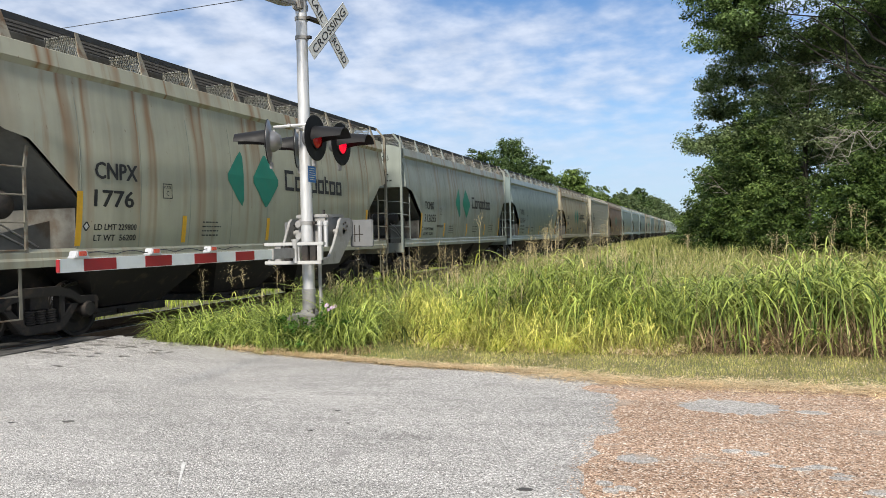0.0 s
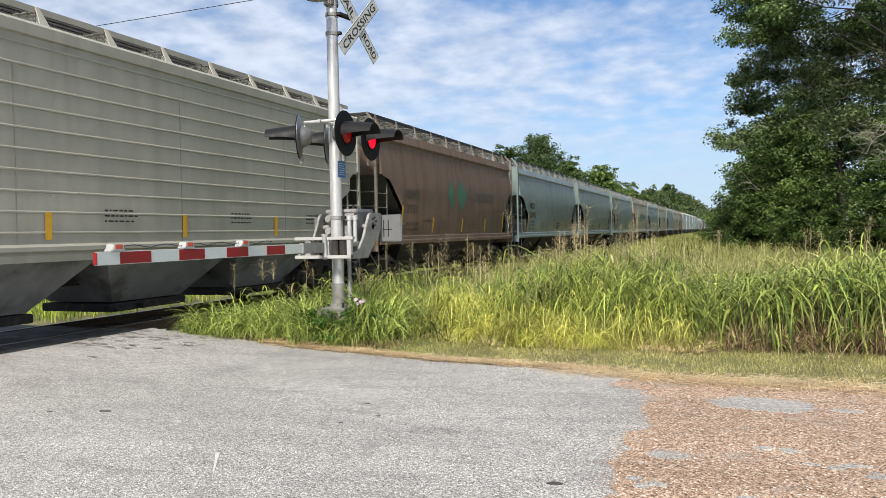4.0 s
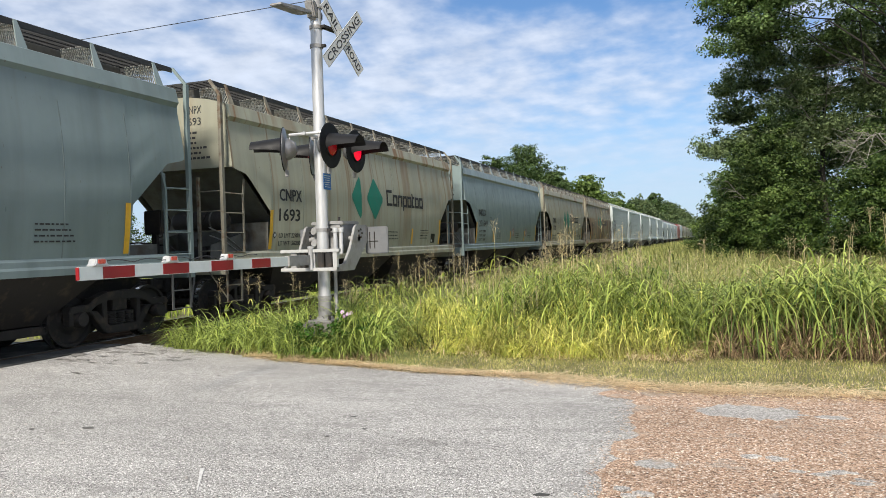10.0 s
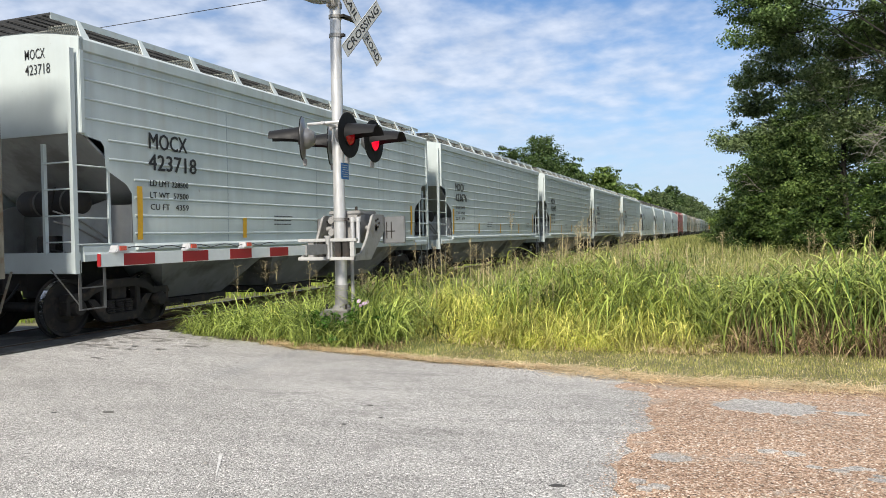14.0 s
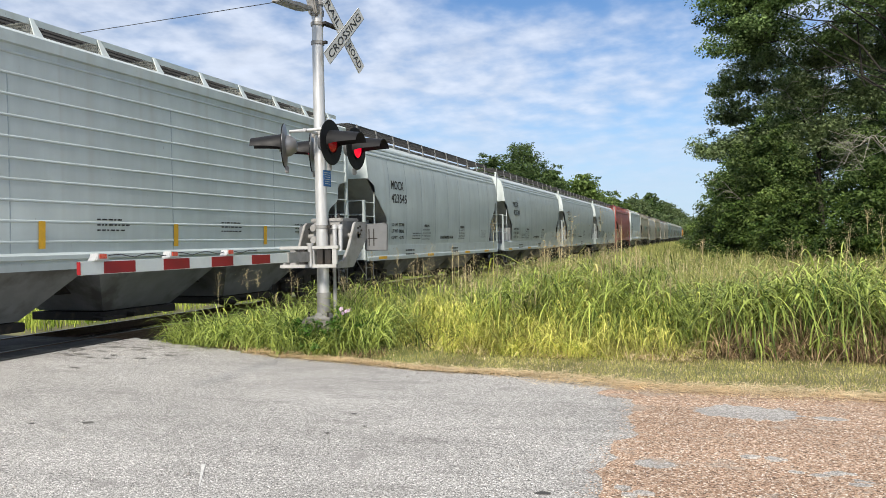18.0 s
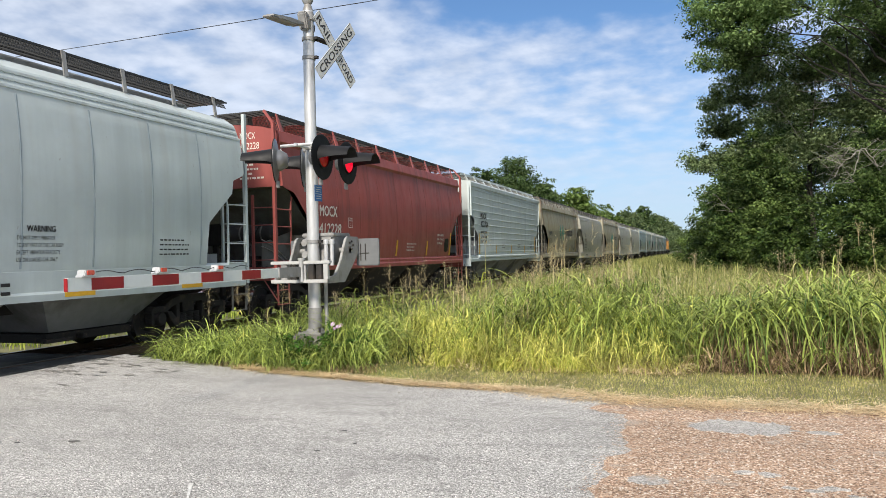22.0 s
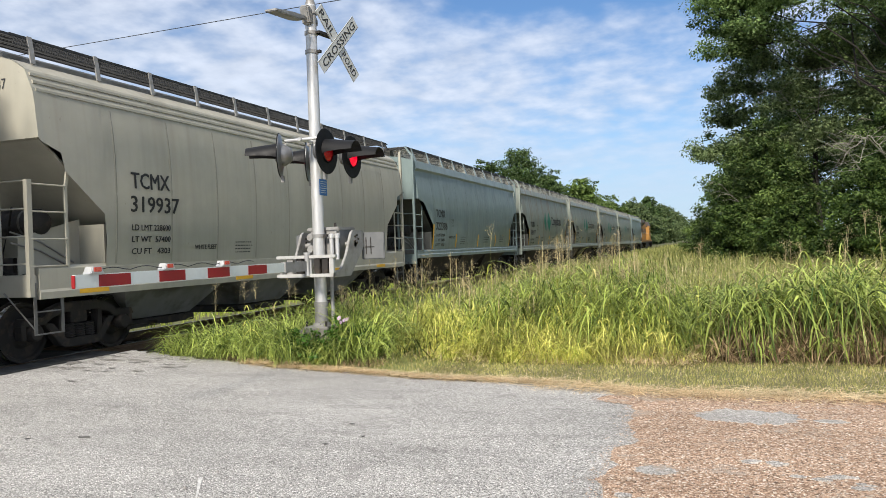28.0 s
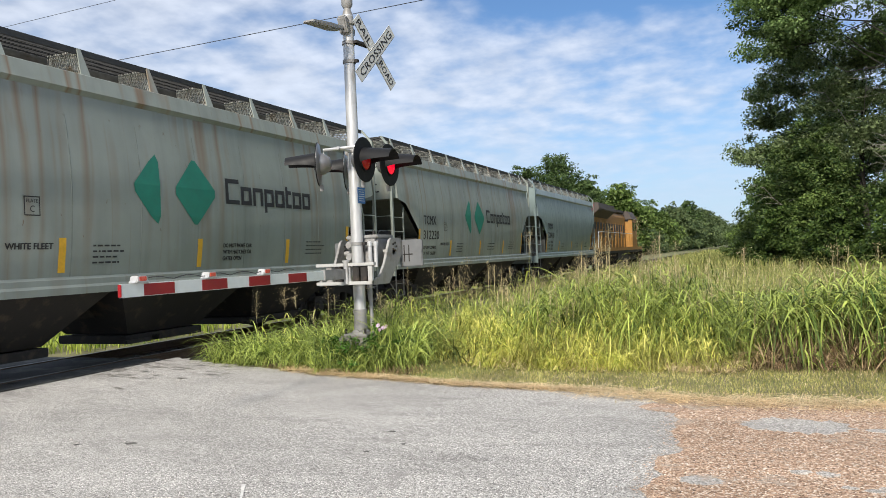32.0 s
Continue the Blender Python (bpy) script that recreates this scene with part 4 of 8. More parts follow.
    for x, m in ((-0.27, "galv"), (-0.12, "dark"), (0.03, "alu"), (0.17, "dark"), (0.30, "dark")):
        part("clamp", G().box(x - 0.05, x + 0.05, -0.40, -0.30, 1.30, 1.54), M[m], yk, bevel=0.01)
    part("pivot_pin", G().lathe([(1.28, 0.035), (1.58, 0.035), (1.60, 0.05), (1.62, 0.05)], "z", 12, (0.03, -0.42, 0)), M["alu"], yk, smooth=40)
    # gate arm along the track, with stripes and lamps
    zc, y1 = 1.425, -4.60
    ga = part("gate_arm", G().box(-0.02, 0.02, y1, -0.42, zc - 0.064, zc + 0.064), M["arm"], sig, "white gate arm with red reflective stripes", bevel=0.004)
    for a in (-4.32, -3.49, -2.68, -1.87):
        part("red_stripe", G().box(0.019, 0.0235, a, a + 0.415, zc - 0.058, zc + 0.056), M["red"], ga, "red reflective stripe")
    part("tip_cap", G().box(-0.022, 0.022, y1 - 0.008, y1 - 0.001, zc - 0.060, zc + 0.060), M["red"], ga, "red end cap", bevel=0.003)
    part("arm_socket", G().box(-0.04, 0.04, -1.02, -0.36, zc - 0.072, zc + 0.072), M["galv"], ga, "grey riveted arm socket", bevel=0.006)
    lamps = (-4.36, -3.35, -2.35)
    for y in lamps:
        lamp = part("arm_lamp", G().prism([(y - 0.10, zc + 0.064), (y + 0.10, zc + 0.064), (y + 0.075, zc + 0.09), (y + 0.06, zc + 0.135), (y - 0.06, zc + 0.135), (y - 0.075, zc + 0.09)], "x", -0.05, 0.05), M["alu"], ga, "small lamp in a silver housing", bevel=0.008)
        part("lamp_lens", G().box(0.048, 0.058, y - 0.045, y + 0.045, zc + 0.085, zc + 0.128), M["amber"], lamp, "red lamp lens", bevel=0.004)
    cable = [(0.0, lamps[0] + 0.08 * k, zc + 0.085 + 0.035 * abs(math.sin(k * 0.55))) for k in range(34)]
    part("arm_cable", G().tube(cable, 0.005, 5), M["wire"], ga, smooth=60)
    # area light near the top on a short arm, reaching back over the road
    part("lamp_bracket", G().tube([(0, 0, 5.02), (0.0, -0.2, 5.08), (0.0, -0.34, 5.05)], 0.03), M["galv"], sig, smooth=40)
    part("bracket_casting", G().prism([(-0.14, 4.99), (0.10, 4.99), (0.11, 5.10), (-0.02, 5.19), (-0.16, 5.27), (-0.22, 5.22)], "x", -0.07, 0.07), M["galv"], sig, "grey bracket casting", bevel=0.02)
    part("street_luminaire", G().prism([(-1.12, 4.895), (-1.10, 4.935), (-0.62, 5.02), (-0.34, 5.05), (-0.28, 5.00), (-0.50, 4.955)], "x", -0.09, 0.09), M["galv"], sig, "flat grey area lamp head", bevel=0.012)
    return sig


build_signal()


def wire_run(z, y, x0, x1, sag, r):
    pts = [(x0 + (x1 - x0) * k / 40, y - 0.03 * (x0 + (x1 - x0) * k / 40 + 12) , z - sag * (1 - (2 * k / 40 - 1) ** 2)) for k in range(41)]
    ob = part("overhead_wire", G().tube(pts, r, 6), M["wire"], smooth=60)
    tagged(ob, "thin dark overhead utility wire", "wire", "overhead wires")


wire_run(9.35, 19.72, -58, 36, 0.42, 0.011)
wire_run(9.2, 15.3, -62, 30, 0.3, 0.006)
for wx in (-58.0, 34.0):
    pole = thing("utility_pole", "brown timber utility pole carrying wires", "utility pole", (wx, 19.0, -0.05), "utility poles")
    part("post", G().lathe([(-0.3, 0.16), (10.3, 0.11)], "z", 12), M["tie"], pole, smooth=40)
    part("crossarm", G().box(-0.06, 0.06, -3.4, 3.0, 9.1, 9.22), M["tie"], pole)

# ---- train ----
SPEED, PITCH, FIRST = 16.15, 15.077, 8.25
CAR_LEN = 14.0


def paint(name, base, rust, rust_at, stretch_z=0.10, rough=0.5, grime_shade=0.14, lines=0.5, waist=0.0):
    """Hopper paint: grain, vertical rust and dirt runs."""
    base = tuple(0.87 * c for c in base)
    m = bpy.data.materials.new(name)
    m.use_nodes = True
    nt = m.node_tree
    N, K = nt.nodes.new, nt.links.new
    b = nt.nodes["Principled BSDF"]
    tc, oi = N("ShaderNodeTexCoord"), N("ShaderNodeObjectInfo")
    off = N("ShaderNodeVectorMath")
    off.operation = "MULTIPLY_ADD"
    comb = N("ShaderNodeCombineXYZ")
    K(oi.outputs["Random"], comb.inputs[0]), K(oi.outputs["Random"], comb.inputs[1])
    K(comb.outputs[0], off.inputs[0])
    off.inputs[1].default_value = (3.0, 40.0, 0)
    K(tc.outputs["Object"], off.inputs[2])

    def nz(sc, st, det=5, ro=0.6):
        mp, n = N("ShaderNodeMapping"), N("ShaderNodeTexNoise")
        mp.inputs["Scale"].default_value = st
        K(off.outputs[0], mp.inputs[0]), K(mp.outputs[0], n.inputs["Vector"])
        n.inputs["Scale"].default_value, n.inputs["Detail"].default_value, n.inputs["Roughness"].default_value = sc, det, ro
        return n.outputs["Fac"]

    def rng(s, a, c, lo, hi):
        r = N("ShaderNodeMapRange")
        for k, v in (("From Min", a), ("From Max", c), ("To Min", lo), ("To Max", hi)):
            r.inputs[k].default_value = v
        K(s, r.inputs["Value"])
        return r.outputs[0]

    def mixc(f, a, c):
        n = N("ShaderNodeMix")
        n.data_type = "RGBA"
        for k, v in (("Factor", f), ("A", a), ("B", c)):
            if isinstance(v, tuple):
                n.inputs[k].default_value = (*v, 1)
            else:
                K(v, n.inputs[k])
        return n.outputs["Result"]

    def mul(a, c):
        n = N("ShaderNodeMath")
        n.operation = "MULTIPLY"
        K(a, n.inputs[0]), K(c, n.inputs[1])
        return n.outputs[0]

    col = mixc(rng(nz(2.2, (1, 1, 1)), 0.3, 0.7, 0, 1), tuple(c * 0.93 for c in base), tuple(min(1, c * 1.06) for c in base))
    dirt = tuple(c * (1 - grime_shade * 2.2) for c in base)
    col = mixc(rng(nz(1.3, (1, 1.6, 0.12), 6), 0.46, 0.70, 0, 0.75), col, dirt)
    col = mixc(rng(nz(0.5, (1, 0.7, 0.6), 4), 0.5, 0.75, 0, 0.5), col, tuple(c * (1 - grime_shade) for c in base))
    runs = nz(1.35, (0.4, 1.0, stretch_z), 6, 0.68)
    broad = nz(0.55, (0.4, 1.0, 0.35), 3)
    col = mixc(mul(rng(runs, rust_at, rust_at + 0.16, 0, 0.85), rng(broad, 0.36, 0.56, 0.12, 1.0)), col, rust)
    col = mixc(rng(nz(14, (1, 1, 0.4), 3), 0.70, 0.76, 0, 0.7), col, tuple(c * 0.55 for c in rust))
    # thin rust runs that start at the eave and fade downwards
    sep = N("ShaderNodeSeparateXYZ")
    K(tc.outputs["Object"], sep.inputs[0])
    high = rng(sep.outputs[2], 1.4, 4.3, 0.25, 1.0)

    def ridge(sc, st, w):
        a, c = N("ShaderNodeMath"), N("ShaderNodeMath")
        a.operation, c.operation = "SUBTRACT", "ABSOLUTE"
        K(nz(sc, st, 2, 0.5), a.inputs[0])
        a.inputs[1].default_value = 0.5
        K(a.outputs[0], c.inputs[0])
        return rng(c.outputs[0], 0.0, w, 1.0, 0.0)

    if lines:
        gate = rng(nz(0.45, (0.3, 1.0, 0.05), 2), 0.38, 0.50, 0.0, lines)
        col = mixc(mul(mul(ridge(0.8, (0.2, 1.0, 0.02), 0.026), gate), high), col, tuple(0.8 * c for c in rust))
        col = mixc(mul(mul(ridge(1.9, (0.2, 1.0, 0.03), 0.030), gate), rng(nz(3, (1, 1, 0.2), 4), 0.4, 0.7, 0, 0.8)), col, tuple(0.6 * c + 0.25 * q for c, q in zip(rust, base)))
    if waist:
        below = rng(sep.outputs[2], waist, waist - 0.05, 0.0, 1.0)
        col = mixc(mul(rng(nz(1.5, (0.3, 1.0, 0.05), 5, 0.65), 0.42, 0.62, 0, 0.85), below), col, (0.31, 0.19, 0.075))
        col = mixc(mul(rng(nz(2.1, (0.3, 1.0, 0.055), 6, 0.7), 0.485, 0.60, 0, 0.95), below), col, tuple(0.85 * c for c in rust))
        col = mixc(mul(rng(nz(3.4, (0.3, 1.0, 0.09), 5, 0.7), 0.56, 0.66, 0, 0.85), below), col, tuple(0.4 * c for c in rust))
    K(col, b.inputs["Base Color"])
    K(rng(nz(5, (1, 1, 0.4)), 0.2, 0.8, rough - 0.12, rough + 0.14), b.inputs["Roughness"])
    bp = N("ShaderNodeBump")
    bp.inputs["Strength"].default_value, bp.inputs["Distance"].default_value = 0.22, 0.02
    K(nz(1.1, (1, 1, 1), 3), bp.inputs["Height"])
    # the plates bulge a little between the weld seams
    ph, sn, ab, pill = N("ShaderNodeMath"), N("ShaderNodeMath"), N("ShaderNodeMath"), N("ShaderNodeBump")
    ph.operation, sn.operation, ab.operation = "MULTIPLY_ADD", "SINE", "ABSOLUTE"
    K(sep.outputs[1], ph.inputs[0])
    ph.inputs[1].default_value, ph.inputs[2].default_value = math.pi / 1.34, -0.3 * math.pi / 1.34
    K(ph.outputs[0], sn.inputs[0]), K(sn.outputs[0], ab.inputs[0])
    pill.inputs["Strength"].default_value, pill.inputs["Distance"].default_value = 0.6, 0.010
    K(ab.outputs[0], pill.inputs["Height"]), K(bp.outputs[0], pill.inputs["Normal"])
    K(pill.outputs[0], b.inputs["Normal"])
    return m


PAINT = {
    "slate": paint("slate_grey_paint", (0.225, 0.285, 0.282), (0.16, 0.12, 0.09), 0.68, rough=0.36, lines=0.12),
    "sage": paint("sage_grey_paint", (0.285, 0.318, 0.285), (0.23, 0.13, 0.06), 0.62, rough=0.42, lines=0.75),
    "tan": paint("faded_tan_paint", (0.385, 0.382, 0.290), (0.25, 0.125, 0.045), 0.575, rough=0.5, lines=0.95),
    "olive": paint("olive_tan_paint", (0.365, 0.336, 0.230), (0.23, 0.12, 0.045), 0.55, rough=0.55, grime_shade=0.16, lines=0.9),
    "rusty": paint("rusty_tan_paint", (0.33, 0.325, 0.245), (0.19, 0.070, 0.024), 0.50, 0.13, rough=0.6, lines=1.0, waist=3.2),
    "brown": paint("brown_grimy_paint", (0.20, 0.135, 0.095), (0.12, 0.055, 0.025), 0.5, rough=0.6),
    "white": paint("light_grey_paint", (0.575, 0.640, 0.635), (0.45, 0.43, 0.38), 0.66, rough=0.42, grime_shade=0.08, lines=0.3),
    "beige": paint("beige_paint", (0.44, 0.42, 0.345), (0.36, 0.31, 0.24), 0.62, rough=0.45, grime_shade=0.10, lines=0.3),
    "red": paint("oxide_red_paint", (0.345, 0.082, 0.070), (0.10, 0.038, 0.028), 0.62, rough=0.48),
}

SEAM = {k: material(k + "_seam", tuple(0.66 * c for c in v), 0.6, bump=0.0) for k, v in (("slate", (0.215, 0.268, 0.262)), ("sage", (0.285, 0.318, 0.285)), ("tan", (0.335, 0.352, 0.28)), ("olive", (0.27, 0.25, 0.18)), ("rusty", (0.30, 0.28, 0.2)), ("brown", (0.2, 0.135, 0.095)), ("red", (0.27, 0.066, 0.05)), ("white", (0.49, 0.575, 0.61)), ("beige", (0.405, 0.385, 0.315)))}
# side outlines: (z, half width) from the sill to the eave, then the roof to the ridge
KIND = {
    "round": dict(side=[(1.46, 1.50), (1.9, 1.565), (2.4, 1.605), (2.9, 1.61), (3.4, 1.575), (3.9, 1.50), (4.20, 1.435), (4.22, 1.475), (4.48, 1.445)],
                  roof=[(4.52, 1.40), (4.62, 1.05), (4.70, 0.55), (4.72, 0.0)],
                  cut=[(0.24, 3.20), (0.32, 3.16), (0.70, 3.08), (0.82, 2.98), (1.58, 2.31), (1.60, 1.46)], end=0.24),
    "ribbed": dict(side=[(1.46, 1.53), (1.9, 1.545), (2.9, 1.55), (3.9, 1.55), (4.38, 1.545), (4.40, 1.585), (4.56, 1.585)],
                   roof=[(4.62, 1.50), (4.70, 1.05), (4.76, 0.55), (4.78, 0.0)],
                   cut=[(0.12, 3.16), (0.16, 3.12), (0.52, 3.06), (0.58, 2.98), (0.60, 2.66), (0.66, 2.60), (1.02, 2.42), (1.14, 2.28), (1.16, 1.46)], end=0.12),
    "smooth": dict(side=[(1.40, 1.53), (1.9, 1.575), (2.6, 1.60), (3.3, 1.585), (3.85, 1.53), (4.02, 1.50)],
                   roof=[(4.36, 1.36), (4.52, 1.12), (4.64, 0.75), (4.72, 0.4), (4.74, 0.0)],
                   cut=[(0.17, 3.34), (0.22, 3.28), (0.56, 3.15), (0.62, 2.88), (1.38, 2.26), (1.42, 1.9), (1.43, 1.40)], end=0.17),
}


def side_x(kind, z):
    pts = KIND[kind]["side"]
    if z <= pts[0][0]:
        return pts[0][1]
    for (a, b), (c, d) in zip(pts, pts[1:]):
        if a <= z <= c:
            return b + (d - b) * (z - a) / max(1e-6, c - a)
    return pts[-1][1]


def wheel_mesh():
    prof = [(-0.065, 0.10), (-0.062, 0.19), (-0.02, 0.24), (-0.015, 0.385), (-0.055, 0.405), (-0.06, 0.452), (0.06, 0.460), (0.066, 0.487), (0.09, 0.490), (0.095, 0.470), (0.085, 0.40), (0.03, 0.385), (0.02, 0.24), (0.08, 0.19), (0.085, 0.10)]
    # the flange lies on the inner side
    return mesh_of("wheel", G().lathe([(-a, r) for a, r in prof], "x", 32), M["wheel"], smooth=35)


SHARED = {}


def truck(parent, yc):
    """A three-piece freight truck: bolster with side frames, springs, wheels and bearings."""
    if "wheel" not in SHARED:
        SHARED["wheel"] = wheel_mesh()
        SHARED["tread"] = mesh_of("wheel_tread", G().loft([[(x, r * math.cos(k * math.tau / 32), r * math.sin(k * math.tau / 32)) for k in range(32)] for x, r in ((-0.05, 0.4625), (0.0, 0.4605), (0.045, 0.4545))]), M["tread"], smooth=60)
        SHARED["axle"] = mesh_of("axle", G().lathe([(-1.08, 0.075), (1.08, 0.075)], "x", 12), M["dark"], smooth=40)
        f = G()
        f.prism([(-1.15, 0.58), (-1.10, 0.68), (-0.76, 0.68), (-0.62, 0.78), (-0.34, 0.87), (0.34, 0.87), (0.62, 0.78), (0.76, 0.68), (1.10, 0.68), (1.15, 0.58), (1.10, 0.56), (0.72, 0.56), (0.56, 0.66), (0.32, 0.72), (-0.32, 0.72), (-0.56, 0.66), (-0.72, 0.56), (-1.10, 0.56)], "x", -0.09, 0.09)
        f.prism([(-0.72, 0.57), (-0.56, 0.57), (-0.30, 0.30), (0.30, 0.30), (0.56, 0.57), (0.72, 0.57), (0.44, 0.22), (0.32, 0.16), (-0.32, 0.16), (-0.44, 0.22)], "x", -0.08, 0.08)
        for s in (-1, 1):
            f.prism([(s * 0.33, 0.26), (s * 0.44, 0.26), (s * 0.44, 0.74), (s * 0.33, 0.74)], "x", -0.075, 0.075)
            f.prism([(s * 1.13, 0.58), (s * 1.13, 0.36), (s * 1.04, 0.36), (s * 1.04, 0.58)], "x", -0.075, 0.075)
        SHARED["frame"] = mesh_of("side_frame", f, M["dark"], bevel=0.012)
        coil = []
        for k in range(6):
            z = 0.31 + 0.036 * k
            coil += [(z, 0.080), (z + 0.008, 0.096), (z + 0.022, 0.096), (z + 0.030, 0.080)]
        SHARED["spring"] = mesh_of("spring", G().lathe(coil, "z", 10), M["dark"], smooth=60)
        SHARED["bearing"] = mesh_of("bearing", G().lathe([(0.0, 0.135), (0.10, 0.135), (0.13, 0.11), (0.14, 0.11), (0.145, 0.05)], "x", 18), M["dark"], smooth=40)
        SHARED["bearing_far"] = mesh_of("bearing", G().lathe([(0.0, 0.135), (-0.10, 0.135), (-0.13, 0.11), (-0.14, 0.11), (-0.145, 0.05)], "x", 18), M["dark"], smooth=40)
        SHARED["bolster"] = mesh_of("truck", G().box(-1.02, 1.02, -0.17, 0.17, 0.53, 0.74).lathe([(0.74, 0.2), (0.86, 0.2)], "z", 16), M["dark"], bevel=0.01)
    t = part("truck", SHARED["bolster"], None, parent, "grimy dark freight truck", at=(0, yc, 0))
    for sx in (-1, 1):
        part("side_frame", SHARED["frame"], None, t, at=(sx * 1.0, 0, 0))
        for sy in (-0.2, 0.0, 0.2):
            part("spring", SHARED["spring"], None, t, at=(sx * 1.0, sy, 0))
        for sy in (-0.9, 0.9):
            w = part("wheel", SHARED["wheel"], None, t, "dark wheel with a bright tread", at=(sx * 0.79, sy, 0.457))
            if sx < 0:
                w.rotation_euler.z = math.pi
            part("bearing", SHARED["bearing"] if sx > 0 else SHARED["bearing_far"], None, t, at=(sx * 0.99, sy, 0.457))
            if sx > 0:
                part("wheel_tread", SHARED["tread"], None, t, "bright polished tread", at=(sx * 0.79, sy, 0.457))
    for sy in (-0.9, 0.9):
        part("axle", SHARED["axle"], None, t, at=(0, sy, 0.457))
    return t


def grating(x0, x1, y0, y1, z, step=0.062):
    """An open walkway of cross bars on bearer strips."""
    g = G()
    n = int((y1 - y0) / step)
    for i in range(n + 1):
        y = y0 + i * (y1 - y0) / n
        g.box(x0, x1, y - 0.005, y + 0.005, z - 0.027, z)
    for k in range(5):
        x = x0 + (x1 - x0) * k / 4
        g.box(x - 0.006, x + 0.006, y0, y1, z - 0.036, z - 0.003)
    return g


def hopper(kind, colour):
    """One covered hopper; its origin is on the rail top under the corner post of its near end."""
    K_, P = KIND[kind], PAINT[colour]
    end, L = K_["end"], CAR_LEN
    tone = {"slate": "slate-grey", "sage": "sage-grey", "tan": "faded tan", "olive": "grimy olive-tan", "rusty": "rust-streaked tan", "brown": "grimy brown", "white": "light grey", "beige": "beige", "red": "oxide-red"}[colour]
    car = thing("hopper_car", tone + " covered hopper car rolling on the rails", "hopper car", group="train")
    # shell: sections along the car; the underside of the ends is cut away
    cut = K_["cut"]
    stations = [p for p in cut] + [(L / 2, cut[-1][1])] + [(L - y, z) for y, z in reversed(cut)]
    rings = []
    for y, zb in stations:
        half = []
        zs = [zb + (4.2 - zb) * k / 7 for k in range(7)] + [z for z, _ in K_["side"] if z > 4.2 or (z >= 4.0 and kind == "smooth")]
        while len(zs) < 10:
            zs.append(K_["side"][-1][0])
        zs = zs[:7] + zs[-3:] if len(zs) > 10 else zs
        for z in zs:
            half.append((side_x(kind, z), z))
        half += [(x, z) for z, x in K_["roof"]]
        ring = [(x, y, z) for x, z in half] + [(-x, y, z) for x, z in reversed(half[:-1])]
        rings.append(ring)
    body = part("hopper_body", G().loft(rings, caps=False, closed=False), P, car, smooth=28)
    # end walls close the shell above the slopes
    for s in (0, 1):
        y = end if s == 0 else L - end
        d = 1 if s == 0 else -1
        roofline = [(x, z) for z, x in K_["roof"]]
        out = [(side_x(kind, z) - 0.004, z) for z in (cut[0][1], 3.6, 4.0, K_["side"][-1][0])] + roofline
        out = out + [(-x, z) for x, z in reversed(out[:-1])]
        part("end_wall", G().prism(out, "y", y + d * 0.012, y + d * 0.03), P, car)
        # sloping floor sheet below the end wall
        ya, yb = y + d * 0.02, y + d * 2.55
        za, zb = cut[0][1], 1.3
        hw = side_x(kind, 1.46) - 0.05
        ym = y + d * (0.40 if kind == "round" else 0.10)
        line = [(ya, za), (ym, za - 0.02), (yb, zb), (yb, zb + 0.04), (ym, za + 0.03), (ya, za + 0.04)]
        # darker colours carry the recess shade; beige cars keep their body paint
        recess_tone = P if colour == "beige" else (M["shade_pale"] if colour == "white" else M["grime_shade"])
        part("slope_sheet", G().prism(line, "x", -hw, hw), recess_tone, car, "sloping end floor")
        # upright web plates on the end sill under the slope
        yw0, yw1 = (0.30, cut[-1][0] + 0.05)
        if s:
            yw0, yw1 = L - yw1, L - yw0
        low = 1.62 if colour in ("tan", "olive", "rusty", "brown") else 1.9
        for x in (-0.95, 0.95):
            high = 1.66 if x > 0 else 2.25
            wz = [(yw0, 1.2), (yw1, 1.2), (yw1, low + 0.3 if s == 0 else high), (yw0, low if s == 0 else high)]
            part("web_plate", G().prism(wz, "x", x - 0.012, x + 0.012), recess_tone if colour in ("white", "beige") else M["shade_steel"], car)
        part("bolster_wall", G().box(-1.48, 1.48, (yw1 if s == 0 else yw0) - 0.02, (yw1 if s == 0 else yw0) + 0.02, 1.2, 2.1), recess_tone if colour in ("white", "beige", "slate") else M["shade_steel"], car)
        # air reservoir and brake rods on the near end
        if s == 0:
            part("air_reservoir", G().lathe([(-0.62, 0.08), (-0.58, 0.17), (-0.50, 0.215), (0.62, 0.215), (0.70, 0.17), (0.74, 0.08)], "x", 20, (0.30, y + 0.55, 2.14)), M["dark"], car, "dark round air reservoir", smooth=50)
            for x in (0.16, 0.74):
                part("reservoir_strap", G().lathe([(-0.02, 0.222), (0.02, 0.222)], "x", 20, (x, y + 0.55, 2.14)), M["shade_steel"], car, smooth=50)
            part("brake_valve", G().box(0.30, 0.72, y + 0.25, y + 0.55, 1.30, 1.60).lathe([(0.28, 0.10), (0.76, 0.10)], "x", 12, (0, y + 0.40, 1.45)), M["dark"], car, bevel=0.015)
            for q in (0, 1):
                part("brake_rod", G().tube([(1.02, y - 0.05, 1.98 - 0.16 * q), (0.98, y + 0.5, 1.84 - 0.14 * q), (0.97, y + 1.15, 1.50 - 0.10 * q)], 0.014, 6), M["galv"], car, "thin bare steel brake rod", smooth=60)
            part("brake_pipe", G().tube([(0.9, y + 0.1, 2.35), (0.6, y + 0.3, 2.1), (0.4, y + 0.35, 1.7), (0.55, y + 0.2, 1.4), (1.2, y + 0.2, 1.3)], 0.016, 6), M["dark"], car, smooth=60)
        else:
            wh = G()
